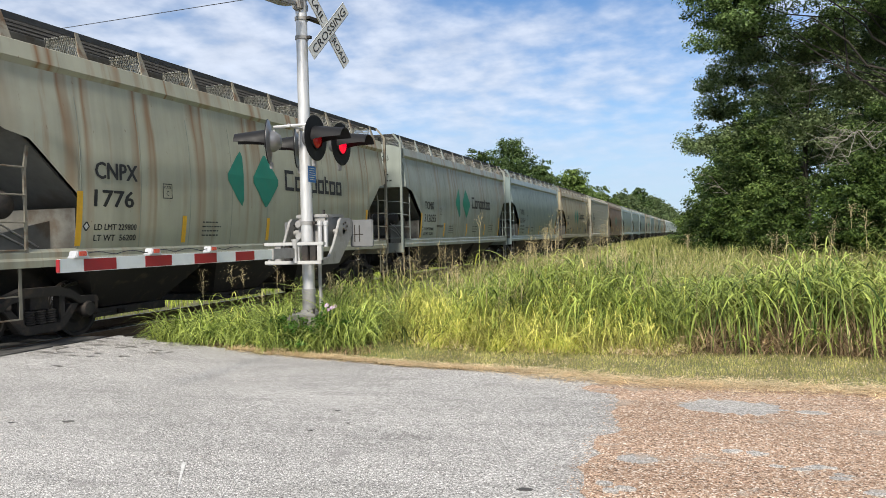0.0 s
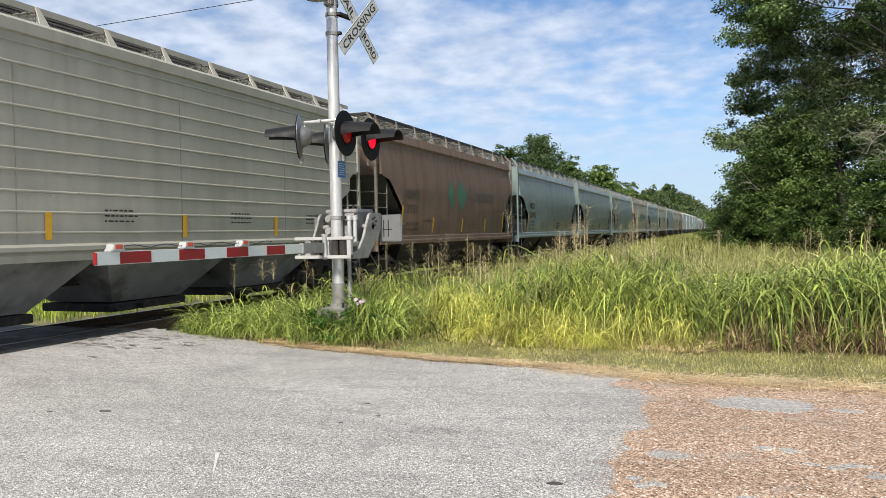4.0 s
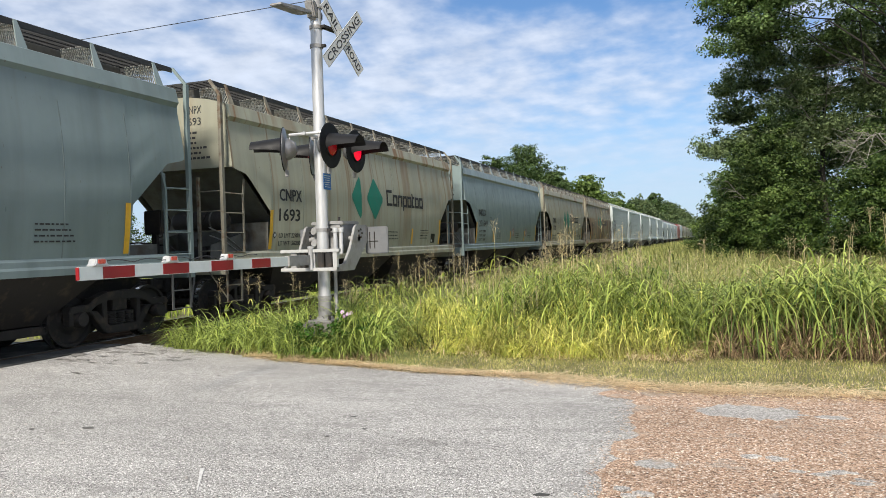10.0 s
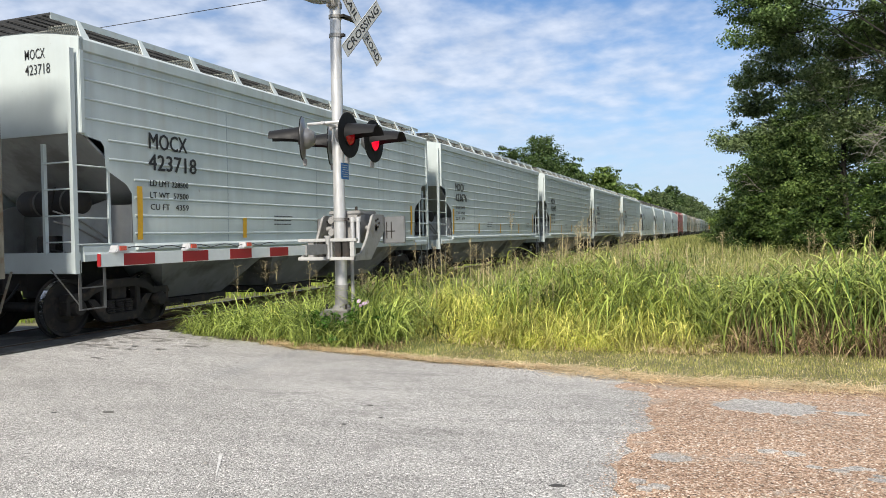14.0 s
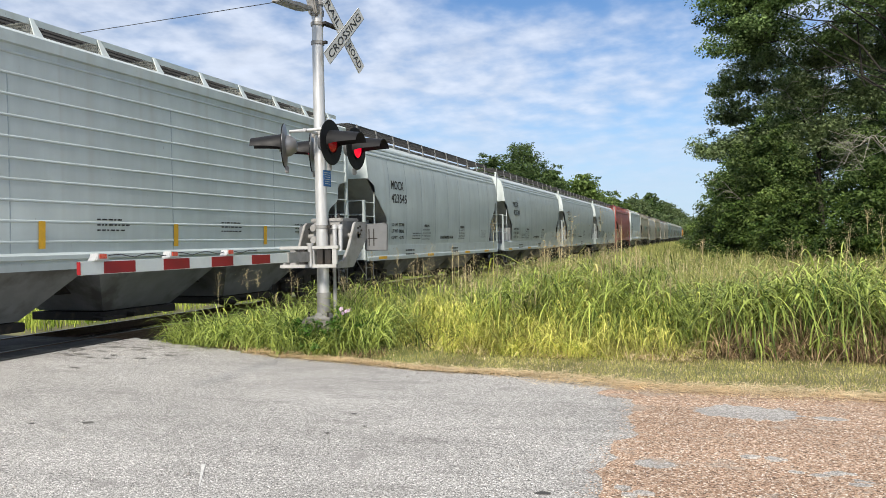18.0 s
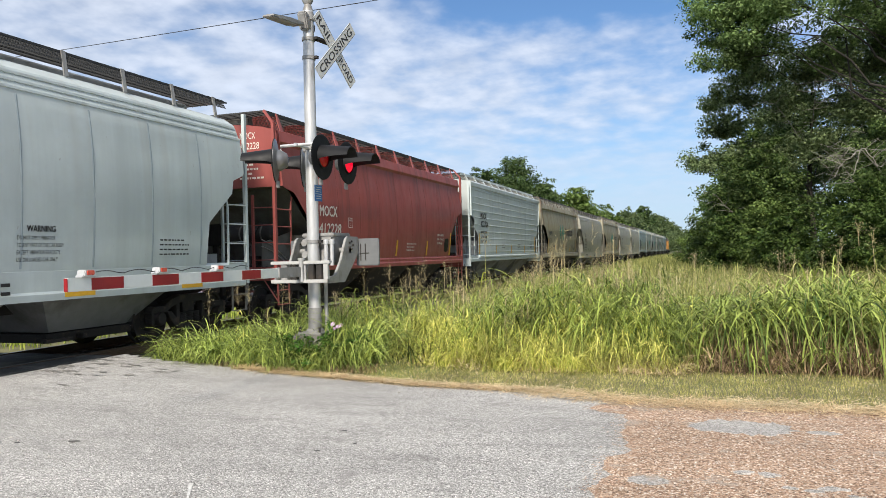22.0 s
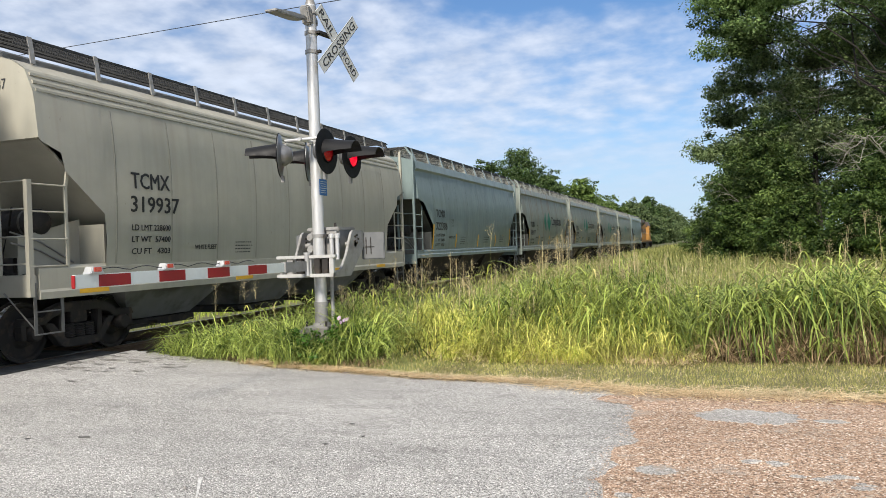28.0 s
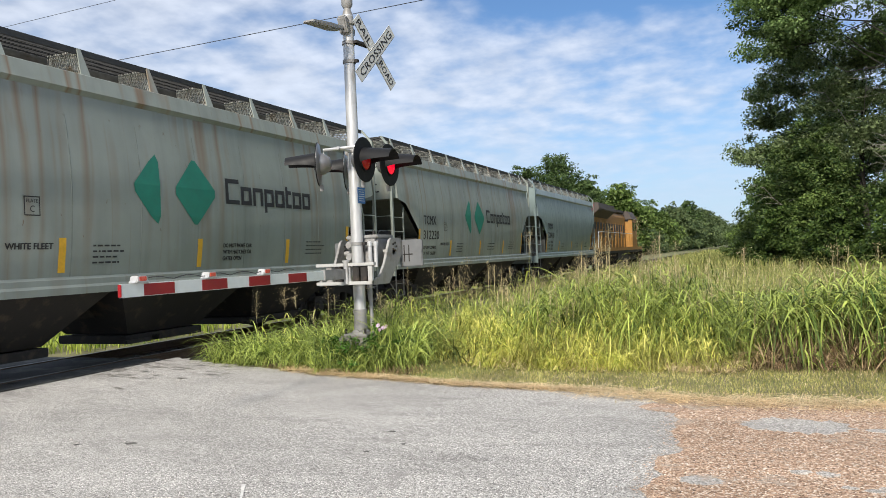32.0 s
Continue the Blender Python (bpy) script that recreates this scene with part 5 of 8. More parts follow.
            for k in range(24):
                a, b = k * math.tau / 24, (k + 1) * math.tau / 24
                wh.bar((0.72 + 0.26 * math.cos(a), L - end + 0.30, 2.05 + 0.26 * math.sin(a)), (0.72 + 0.26 * math.cos(b), L - end + 0.30, 2.05 + 0.26 * math.sin(b)), 0.022)
            for k in range(5):
                a = k * math.tau / 5
                wh.bar((0.72, L - end + 0.30, 2.05), (0.72 + 0.26 * math.cos(a), L - end + 0.30, 2.05 + 0.26 * math.sin(a)), 0.016)
            part("hand_brake_wheel", wh, M["dark"], car)
            # gear case, chain guide and brake cylinder behind the wheel
            yg = L - end
            part("brake_gear_case", G().box(0.52, 0.92, yg + 0.10, yg + 0.27, 1.84, 2.30).lathe([(0.26, 0.09), (0.31, 0.05)], "y", 14, (0.72, yg, 2.05)), M["dark"], car, "dark hand brake gear case", bevel=0.02)
            part("chain_guide", G().box(0.66, 0.78, yg + 0.14, yg + 0.22, 1.32, 1.84), M["dark"], car, bevel=0.008)
            part("brake_cylinder", G().lathe([(-0.85, 0.06), (-0.80, 0.16), (-0.20, 0.16), (-0.15, 0.20), (-0.08, 0.20), (-0.06, 0.05), (0.34, 0.035)], "x", 18, (0.10, yg - 0.30, 1.98)), M["dark"], car, "dark brake cylinder", smooth=50)
            part("brake_lever", G().bar((0.44, yg - 0.30, 2.34), (0.40, yg - 0.26, 1.45), 0.05), M["dark"], car)
            for x in (-0.62, -0.12):
                part("cylinder_bracket", G().prism([(yg - 0.62, 1.34), (yg + 0.02, 1.34), (yg + 0.02, 1.72), (yg - 0.20, 1.84), (yg - 0.62, 1.84)], "x", x, x + 0.03), M["dark"], car)
            if colour == "red":
                part("corner_plate", G().box(1.425, 1.455, L - 0.24, L - 0.03, 1.34, 4.05), P, car, bevel=0.01)
            part("brake_pipe", G().tube([(1.25, yg + 0.30, 1.40), (1.0, yg + 0.24, 1.62), (0.3, yg + 0.20, 1.70), (-0.7, yg + 0.20, 1.66), (-1.2, yg + 0.1, 1.40)], 0.018, 6).tube([(0.05, yg + 0.12, 1.34), (0.05, yg + 0.14, 2.5), (0.0, yg - 0.1, 2.72)], 0.018, 6), M["dark"], car, smooth=60)
            if kind == "smooth":
                part("retainer_box", G().box(1.40, 1.49, L - 1.75, L - 1.27, 0.97, 1.16).box(1.488, 1.494, L - 1.68, L - 1.55, 1.02, 1.11), M["galv"], car, "pale grey box under the side sill", bevel=0.012)
        # end sill, coupler, hose
        es = 0.0 if s == 0 else L
        part("end_sill", G().box(-1.5, 1.5, min(es, es + d * 0.14), max(es, es + d * 0.14), 1.02, 1.34), P, car, bevel=0.012)
        cp = G().box(-0.16, 0.16, min(es, es - d * 0.14), max(es, es - d * 0.14), 0.70, 1.02)
        cp.box(-0.09, 0.09, min(es, es - d * 0.44), max(es, es - d * 0.44), 0.76, 0.94)
        cp.prism([(-0.16, es - d * 0.38), (0.17, es - d * 0.40), (0.14, es - d * 0.53), (0.02, es - d * 0.52), (0.0, es - d * 0.44), (-0.12, es - d * 0.49)][::1], "z", 0.72, 0.98)
        part("coupler", cp, M["dark"], car, bevel=0.012)
        part("air_hose", G().tube([(0.35, es, 0.86), (0.38, es - d * 0.2, 0.66), (0.30, es - d * 0.42, 0.48), (0.18, es - d * 0.53, 0.44)], 0.022, 6), M["black"], car, smooth=60)
        # trucks
    # side sills with a lip
    for sx in (-1, 1):
        zlo = 1.20 if kind != "smooth" else 0.98
        g = G()
        g.prism([(sx * 1.42, zlo), (sx * 1.55, zlo), (sx * 1.555, zlo + 0.10), (sx * 1.535, zlo + 0.14), (sx * 1.535, 1.42), (sx * 1.49, 1.47), (sx * 1.42, 1.47)], "y", 0.14, L - 0.14)
        part("side_sill", g, P, car)
    part("centre_sill", G().box(-0.34, 0.34, 0.14, L - 0.14, 0.74, 1.16), M["dark"], car)
    # hoppers below the floor, each with its outlet gate
    for k in range(3):
        yc = L / 2 + (k - 1) * 3.42
        zt, zb, zg = 1.30, 0.42, 0.26
        rings = [[(-1.46, yc - 1.70, zt), (1.46, yc - 1.70, zt), (1.46, yc + 1.70, zt), (-1.46, yc + 1.70, zt)],
                 [(-0.72, yc - 0.86, zb), (0.72, yc - 0.86, zb), (0.72, yc + 0.86, zb), (-0.72, yc + 0.86, zb)]]
        part("hopper_bay", G().loft(rings, caps=True), M["bay_shade"] if kind != "round" else M["dark"], car, "sloping hopper bay in a darkened tone")
        gt = part("outlet_gate", G().box(-0.78, 0.78, yc - 0.98, yc + 0.94, zg, zb - 0.02).box(-0.95, 0.95, yc - 0.36, yc - 0.28, zg + 0.02, zg + 0.10), M["dark"], car, "dark outlet gate", bevel=0.012)
        part("gate_rod", G().tube([(0.70, yc - 1.06, zg + 0.06), (0.98, yc - 1.06, zg + 0.06)], 0.03, 8).box(0.90, 0.98, yc - 1.14, yc - 0.60, zg + 0.02, zg + 0.08), M["dark"], gt)
    # roof: hatch trough, eave lip, walkway on brackets
    rz = K_["roof"][-1][0]
    hh = {"round": 0.27, "ribbed": 0.19, "smooth": 0.10}[kind]
    # cover toned darker than the body, as if shaded by the walkway
    part("hatch_cover", G().prism([(-0.48, rz - 0.04), (0.48, rz - 0.04), (0.48, rz + hh - 0.05), (0.42, rz + hh), (-0.42, rz + hh), (-0.48, rz + hh - 0.05)], "y", 0.55, L - 0.55), M["shade_steel"] if colour not in ("white", "beige") else M["shade_pale"], car, bevel=0.01)
    if kind == "smooth":
        wz, wx0, wx1, n = 4.92, 0.42, 1.08, 11
    elif kind == "ribbed":
        wz, wx0, wx1, n = 4.95, 0.55, 1.20, 11
    else:
        wz, wx0, wx1, n = 4.95, 0.55, 1.24, 10
    far_side, webs = G(), G()
    for sx in (-1, 1):
        x0, x1 = sorted((sx * wx0, sx * wx1))
        wk = part("running_board", grating(x0, x1, end - 0.16, L - end + 0.16, wz), M["grate"], car, "open steel walkway grating")
        wk["kind"] = "stuff"
        if kind == "smooth":
            # a low guard of wire mesh along the walkway
            mesh_g = G()
            for k in range(int((L - 2 * end) / 0.045)):
                ya = end + 0.02 + 0.045 * k
                mesh_g.bar((sx * wx1, ya, wz), (sx * (wx1 + 0.05), ya + 0.10, wz - 0.17), 0.006, 0.014)
                mesh_g.bar((sx * wx1, ya + 0.10, wz), (sx * (wx1 + 0.05), ya, wz - 0.17), 0.006, 0.014)
            mesh_g.box(min(sx * wx1, sx * (wx1 + 0.016)), max(sx * wx1, sx * (wx1 + 0.016)), end, L - end, wz - 0.03, wz + 0.006)
            part("mesh_guard", mesh_g, M["grate"], wk, "dark wire mesh guard")["kind"] = "stuff"
        else:
            part("edge_strip", G().box(sx * wx1 - 0.008, sx * wx1 + 0.008, end - 0.16, L - end + 0.16, wz - 0.09, wz + 0.004), P if kind == "ribbed" else M["grate"], wk)
        for k in range(n):
            y = end + 0.34 + k * (L - 2 * end - 0.68) / (n - 1)
            g = G()
            if kind == "smooth":
                g.bar((sx * 1.16, y, 4.52), (sx * 1.095, y, wz + 0.015), 0.024, 0.085, (0, 1, 0))
            else:
                for q in range(19):
                    f = q / 18
                    xt, xb = wx1 + (0.60 - wx1) * f, 1.38 + (0.62 - 1.38) * f
                    zb_ = K_["roof"][0][0] + (K_["roof"][2][0] - K_["roof"][0][0]) * min(1, f * 1.1)
                    f2 = min(1.0, f + 0.25)
                    xb2, zb3 = 1.38 + (0.62 - 1.38) * f2, K_["roof"][0][0] + (K_["roof"][2][0] - K_["roof"][0][0]) * min(1, f2 * 1.1)
                    webs.bar((sx * xt, y, wz - 0.02), (sx * xb, y, zb_), 0.021, 0.008)
                    webs.bar((sx * xt, y + 0.004, wz - 0.02), (sx * xb2, y + 0.004, zb3), 0.021, 0.008)
                zr = K_["roof"][0][0]
                lo_, hi_ = (sx * 1.41, zr - 0.01), (sx * (wx1 + 0.012), wz + 0.005)
                g.add([(lo_[0], y - 0.11, lo_[1]), (lo_[0], y + 0.07, lo_[1]), (hi_[0], y + 0.03, hi_[1]), (hi_[0], y - 0.03, hi_[1]), (lo_[0] - sx * 0.02, y - 0.11, lo_[1]), (lo_[0] - sx * 0.02, y + 0.07, lo_[1]), (hi_[0] - sx * 0.02, y + 0.03, hi_[1]), (hi_[0] - sx * 0.02, y - 0.03, hi_[1])], [(0, 1, 2, 3), (7, 6, 5, 4), (0, 4, 5, 1), (1, 5, 6, 2), (2, 6, 7, 3), (3, 7, 4, 0)])
            if sx > 0:
                part("walkway_bracket", g, M["post_tan"] if colour in ("tan", "olive", "rusty", "brown") else (M["galv"] if kind == "smooth" else P), car)
            else:
                far_side.add(g.v, g.f)
    part("walkway_bracket", far_side, P, car)["kind"] = "stuff"
    if webs.v:
        part("bracket_web", webs, M["mesh_web"] if colour != "red" else P, car, "perforated steel bracket web")["kind"] = "stuff"
    for s in (0, 1):
        y0 = end - 0.16 if s == 0 else L - end - 0.42
        part("end_walkway", grating(-wx0, wx0, y0, y0 + 0.58, wz), M["grate"], car, "open steel walkway grating")["kind"] = "stuff"
    # weld seams, and on the round cars the sloping eave lip of the side
    for sx in (-1, 1):
        if kind != "round":
            continue
        lip = G()
        lip.prism([(sx * 1.42, 4.12), (sx * 1.45, 4.12), (sx * 1.535, 4.235), (sx * 1.475, 4.49), (sx * 1.40, 4.52)], "y", end + 0.03, L - end - 0.03)
        part("eave_lip", lip, P, car)
    ns = 10 if kind != "ribbed" else 4
    seam = G()
    for k in range(1, ns):
        y = 0.3 + k * (L - 0.6) / ns
        zs = [1.46 + (0.26 if kind == "round" else 0.25) * i for i in range(11)]
        sw = 0.011 if kind != "smooth" else 0.020
        for sx in (-1, 1):
            pts = [(sx * (side_x(kind, z) + 0.002), z) for z in zs]
            for (xa, za), (xb, zb2) in zip(pts, pts[1:]):
                seam.add([(xa, y - sw, za), (xa + sx * 0.003, y, za), (xa, y + sw, za), (xb, y - sw, zb2), (xb + sx * 0.003, y, zb2), (xb, y + sw, zb2)], [(0, 1, 4, 3), (1, 2, 5, 4)])
    part("weld_seams", seam, SEAM[colour], body)["kind"] = "stuff"
    if kind == "ribbed":
        for sx in (-1, 1):
            for k in range(10):
                z = 1.62 + 0.294 * k
                y0 = 0.2 if z > 3.1 else (0.66 if z > 2.66 else 1.2)
                g = G().prism([(sx * (side_x(kind, z) - 0.003), z - 0.026), (sx * (side_x(kind, z) + 0.014), z - 0.008), (sx * (side_x(kind, z) + 0.014), z + 0.008), (sx * (side_x(kind, z) - 0.003), z + 0.026)], "y", y0, L - y0)
                part("side_rib", g, P, body)
            part("lower_shelf", G().prism([(sx * 1.53, 1.46), (sx * 1.60, 1.42), (sx * 1.60, 1.36), (sx * 1.53, 1.34)], "y", 1.2, L - 1.2), P, car)
            part("corner_pillar", G().box(min(sx * 1.40, sx * 1.585), max(sx * 1.40, sx * 1.585), 0.115, 0.20, 3.14, 4.6), P, car, bevel=0.01)
            part("corner_pillar", G().box(min(sx * 1.40, sx * 1.585), max(sx * 1.40, sx * 1.585), L - 0.20, L - 0.115, 3.14, 4.6), P, car, bevel=0.01)
    elif kind == "smooth":
        for sx in (-1, 1):
            for k, (z, x) in enumerate(((4.05, 1.492), (4.17, 1.445), (4.29, 1.395))):
                g = G().prism([(sx * (x - 0.02), z - 0.035), (sx * (x + 0.022), z - 0.02), (sx * (x + 0.018), z + 0.02), (sx * (x - 0.03), z + 0.035)], "y", end + 0.05, L - end - 0.05)
                part("roof_rib", g, P, body)
            for y in (1.15, 5.2, 9.4, L - 1.9):
                part("reflector", G().box(min(sx * 1.55, sx * 1.558), max(sx * 1.55, sx * 1.558), y - 0.30, y + 0.30, 1.02, 1.10), M["yellow"], car, "yellow reflective strip")
    # corner posts, ladders, steps and grab irons
    lad = M["post_tan"] if colour in ("tan", "olive", "rusty", "brown") else P
    for s in (0, 1):
        for sx in (-1, 1):
            d = 1 if s == 0 else -1
            full = (kind != "smooth") or s == 1
            yp = 0.0 + (0.02 if s == 0 else L - 0.02)
            top = {"round": 4.62, "ribbed": 4.40, "smooth": 4.62}[kind] if full else 2.72
            xs = sx * 1.535
            post = G().box(min(xs, xs - sx * 0.07), max(xs, xs - sx * 0.07), yp - 0.04, yp + 0.04, 1.02, top)
            if kind == "round":
                post.bar((xs - sx * 0.035, yp, top), (sx * wx1, yp - d * 0.02 + d * 0.06, wz - 0.01), 0.05, 0.05)
            part("corner_post", post, lad, car)
            ys = yp + d * 0.66
            st = part("ladder_stile", G().bar((xs - sx * 0.02, ys, 1.30), (xs - sx * 0.02, ys, 2.62), 0.045, 0.03).bar((xs - sx * 0.02, ys, 2.62), (xs - sx * 0.04, ys + d * 0.08, 2.98), 0.045, 0.03), lad, car)
            back = G()
            for k in range(4):
                z = 1.46 + 0.40 * k
                (part("rung", G().tube([(xs - sx * 0.01, yp, z), (xs - sx * 0.01, ys, z)], 0.014, 6), lad, st) if sx > 0 else back.tube([(xs - sx * 0.01, yp, z), (xs - sx * 0.01, ys, z)], 0.014, 6))
            xi = xs - sx * 0.62
            e2 = part("end_stile", G().box(xi - 0.025, xi + 0.025, yp - 0.03, yp + 0.03, 1.30, 3.0 if kind != "smooth" else 2.72), lad, car)
            for k in range(4):
                z = 1.50 + 0.40 * k
                (part("end_rung", G().tube([(xi, yp - d * 0.02, z), (xs - sx * 0.03, yp - d * 0.02, z)], 0.013, 6), lad, e2) if sx > 0 else back.tube([(xi, yp - d * 0.02, z), (xs - sx * 0.03, yp - d * 0.02, z)], 0.013, 6))
            if sx < 0:
                part("rungs", back, lad, st)["kind"] = "stuff"
            step = G()
            for yy in (yp + d * 0.06, yp + d * 0.54):
                step.bar((xs - sx * 0.03, yy, 1.22), (xs - sx * 0.03, yy, 0.46), 0.016, 0.05, (0, 1, 0))
            for z in (0.47, 0.80):
                step.bar((xs - sx * 0.03, yp + d * 0.05, z), (xs - sx * 0.03, yp + d * 0.55, z), 0.05, 0.018)
            step.bar((xs - sx * 0.03, yp + d * 0.04, 0.55), (xs - sx * 0.2, yp - d * 0.30, 1.10), 0.03, 0.016)
            part("sill_step", step, lad if colour in ("tan", "olive", "rusty", "brown", "red") else M["step"], car)
    truck(car, 1.34)
    truck(car, L - 1.34)
    return car


def on_side(kind, y0, z0, lift=0.007):
    lift += 0.010 if kind == "ribbed" else 0.0
    return lambda u, v: (side_x(kind, z0 + v) + lift, y0 + u, z0 + v)


def plate_on_side(name, kind, outline, mat, parent, lift=0.006, label=""):
    """A flat painted shape that follows the side; outline in (y, z), convex, cut in level strips."""
    zs = [z for _, z in outline]
    lo, hi = min(zs), max(zs)
    n = max(2, int((hi - lo) / (0.12 if len(outline) < 24 else 0.03)))
    g = G()

    def span(z):
        ys = []
        for (ya, za), (yb, zb) in zip(outline, outline[1:] + outline[:1]):
            if za == zb:
                if abs(za - z) < 1e-9:
                    ys += [ya, yb]
            elif min(za, zb) <= z <= max(za, zb):
                ys.append(ya + (yb - ya) * (z - za) / (zb - za))
        return min(ys), max(ys)

    for i in range(n):
        za, zb = lo + (hi - lo) * i / n, lo + (hi - lo) * (i + 1) / n
        (a, b), (c, d) = span(min(za + 1e-6, hi)), span(max(zb - 1e-6, lo))
        xa, xb = side_x(kind, za) + lift, side_x(kind, zb) + lift
        g.add([(xa, a, za), (xa, b, za), (xb, d, zb), (xb, c, zb)], [(0, 1, 2, 3)])
    return part(name, g, mat, parent, label)


def bars_on_side(kind, y, z, rows, w, h, mat, parent, seed):
    """Small print that cannot be read: plain bars."""
    r = random.Random(seed)
    g = G()
    for i in range(rows):
        zz = z - i * h * 1.7
        u = y
        while u < y + w * r.uniform(0.75, 1.0):
            q = h * r.uniform(0.7, 2.2)
            x = side_x(kind, zz) + (0.007 if kind != "ribbed" else 0.017)
            g.add([(x, u, zz - 0.5 * h), (x, min(u + q, y + w), zz - 0.5 * h), (x, min(u + q, y + w), zz), (x, u, zz)], [(0, 1, 2, 3)])
            u += q + h * 0.55
    ob = part("small_print", g, mat, parent)
    ob["kind"] = "stuff"
    return ob


def letter_shapes(kind, y, z, w, h, mat, parent):
    """A word mark drawn as plain open blocks."""
    g = G()
    x = lambda zz: side_x(kind, zz) + 0.007
    shape = [(1.25, 1.0, 0), (1, 0.74, 0), (1, 0.74, 0), (1, 0.74, -0.26), (1, 0.74, 0), (0.62, 0.95, 0), (1, 0.74, 0), (0.95, 0.74, 0)]
    unit = w / sum(a + 0.16 for a, _, _ in shape)
    u = y
    for i, (a, hh, drop) in enumerate(shape):
        a, t = a * unit, 0.25 * unit
        z0, z1 = z + drop * h, z + hh * h

        def block(ya, yb, za, zb):
            zm = [za + (zb - za) * k / 3 for k in range(4)]
            for q, r_ in zip(zm, zm[1:]):
                g.add([(x(q), ya, q), (x(q), yb, q), (x(r_), yb, r_), (x(r_), ya, r_)], [(0, 1, 2, 3)])
        block(u, u + t, z0, z1)
        block(u + a - t, u + a, max(z0, z) if i != 0 else z0, z1) if i not in (0, 5) else None
        if i != 5:
            block(u + t, u + a - (t if i not in (0,) else 0), z1 - t, z1)
        else:
            block(u + t, u + a, z + 0.60 * h, z + 0.60 * h + t)
        if i not in (2,):
            block(u + t, u + a - (t if i not in (0, 5) else 0), z, z + t)
        u += a + 0.16 * unit
    return part("word_mark", g, mat, parent, "dark word mark as plain blocks")


def stencil(car, kind, colour, mark, number, logo, seed):
    """Lettering and marks on the side that faces the road, and on the near end."""
    r = random.Random(seed)
    faded = colour in ("brown",)
    ink = M["ink"] if not faded else M["ink_faded"]
    if colour == "red":
        ink = M["cream_ink"]
    pale = kind == "smooth" and colour == "beige"
    ty = {"round": 1.87 if colour == "slate" and mark == "TCMX" else 1.94, "ribbed": 1.54, "smooth": 1.98 if pale else 1.79}[kind]
    tz = {"round": 2.62 if colour == "slate" else (2.50 if colour == "sage" else 2.58), "ribbed": 3.05, "smooth": 2.71 if pale else 3.12}[kind]
    if mark:
        words("reporting_mark", mark, 0.94, 0.27, ink, car, on_side(kind, ty, tz), "stencilled capitals", 0.0, 0.040 if mark == "CNPX" else 0.030)["kind"] = "stuff"
        words("car_number", number, (1.20 if len(number) > 4 else 0.88), 0.27, ink, car, on_side(kind, ty - 0.02, tz - {"round": 0.45, "ribbed": 0.36, "smooth": 0.40}[kind]), "stencilled numerals", 0.0, 0.040 if mark == "CNPX" else 0.030)["kind"] = "stuff"
    load = {"412228": ("226500", "59500"), "321364": ("229700", "56300", "4300"), "307978": ("229200", "56800"), "1776": ("229800", "56200"), "312055": ("229800", "56200"), "1647": ("229700", "56300"), "308477": ("229500", "56500"), "322386": ("229200", "56800", "4300"), "320027": ("228100", "57900", "4303"), "319937": ("228600", "57400", "4303")}
    first = {"round": ("229800", "56200"), "ribbed": ("228500", "57500", "4359"), "smooth": ("227700", "58300", "4275")}[kind] + (("4300",) if colour == "slate" else ())
    heights = {"round": (1.93, 1.755, 1.58) if colour == "slate" else (1.75, 1.575), "ribbed": (2.42, 2.22, 2.02), "smooth": (2.00, 1.80, 1.60)}[kind]
    for (lead, gap), q, z in zip((("LD LMT", " "), ("LT WT", "  "), ("CU FT", "   ")), load.get(number, first), heights):
        words("weight_line", lead + gap + q, 0.95, 0.10, ink, car, on_side(kind, ty, z), heavy=0.03)["kind"] = "stuff"
    if kind == "round" and colour != "red":
        # round stencil and small framed mark beside the weights
        zc = heights[0] + 0.06
        plate_on_side("round_mark", kind, [(ty - 0.17 + 0.075 * math.cos(k * math.tau / 14), zc + 0.075 * math.sin(k * math.tau / 14)) for k in range(14)], ink, car)
        plate_on_side("round_mark_field", kind, [(ty - 0.17 + 0.05 * math.cos(k * math.tau / 12), zc + 0.05 * math.sin(k * math.tau / 12)) for k in range(12)], M["white"], car, 0.009)
    # near end panel
    e = KIND[kind]["end"]
    if mark:
        words("end_mark", mark, 0.42, 0.16, ink, car, lambda u, v: (0.46 + u, e + 0.004, 4.34 + v), bold=0.003)
        words("end_number", number, 0.52 if len(number) > 4 else 0.4, 0.16, ink, car, lambda u, v: (0.46 + u, e + 0.004, 4.10 + v), bold=0.003)
        g = G()
        for i in range(6):
            u = 0.44
            while u < 0.44 + (0.22, 0.30, 0.28, 0.52, 0.36, 0.60)[i]:
                q = r.uniform(0.03, 0.11)
                g.box(u, u + q, e + 0.002, e + 0.006, 3.925 - 0.105 * i, 3.97 - 0.105 * i)
                u += q + 0.03
        if kind == "round":
            part("end_small_print", g, ink, car)
    if colour == "red":
        rp, lap = random.Random(41), []
        for k in range(26):
            a = k * math.tau / 26
            q = 0.25 / max(abs(math.cos(a)), abs(math.sin(a))) ** 0.8
            lap.append((11.86 + q * math.cos(a) * rp.uniform(0.86, 1.05), 1.88 + q * 1.05 * math.sin(a) * rp.uniform(0.88, 1.05)))
        plate_on_side("dark_patch", kind, lap, M["black"], car, label="irregular black paint patch")
        for i, line in enumerate(("EXW  10-8 H 9-3", "EW   9-2 H 15-2", "CU FT  4201")):
            words("weight_line", line, 0.70 if i < 2 else 0.54, 0.075, ink, car, on_side(kind, 10.82, 2.20 - 0.15 * i), heavy=0.03)["kind"] = "stuff"
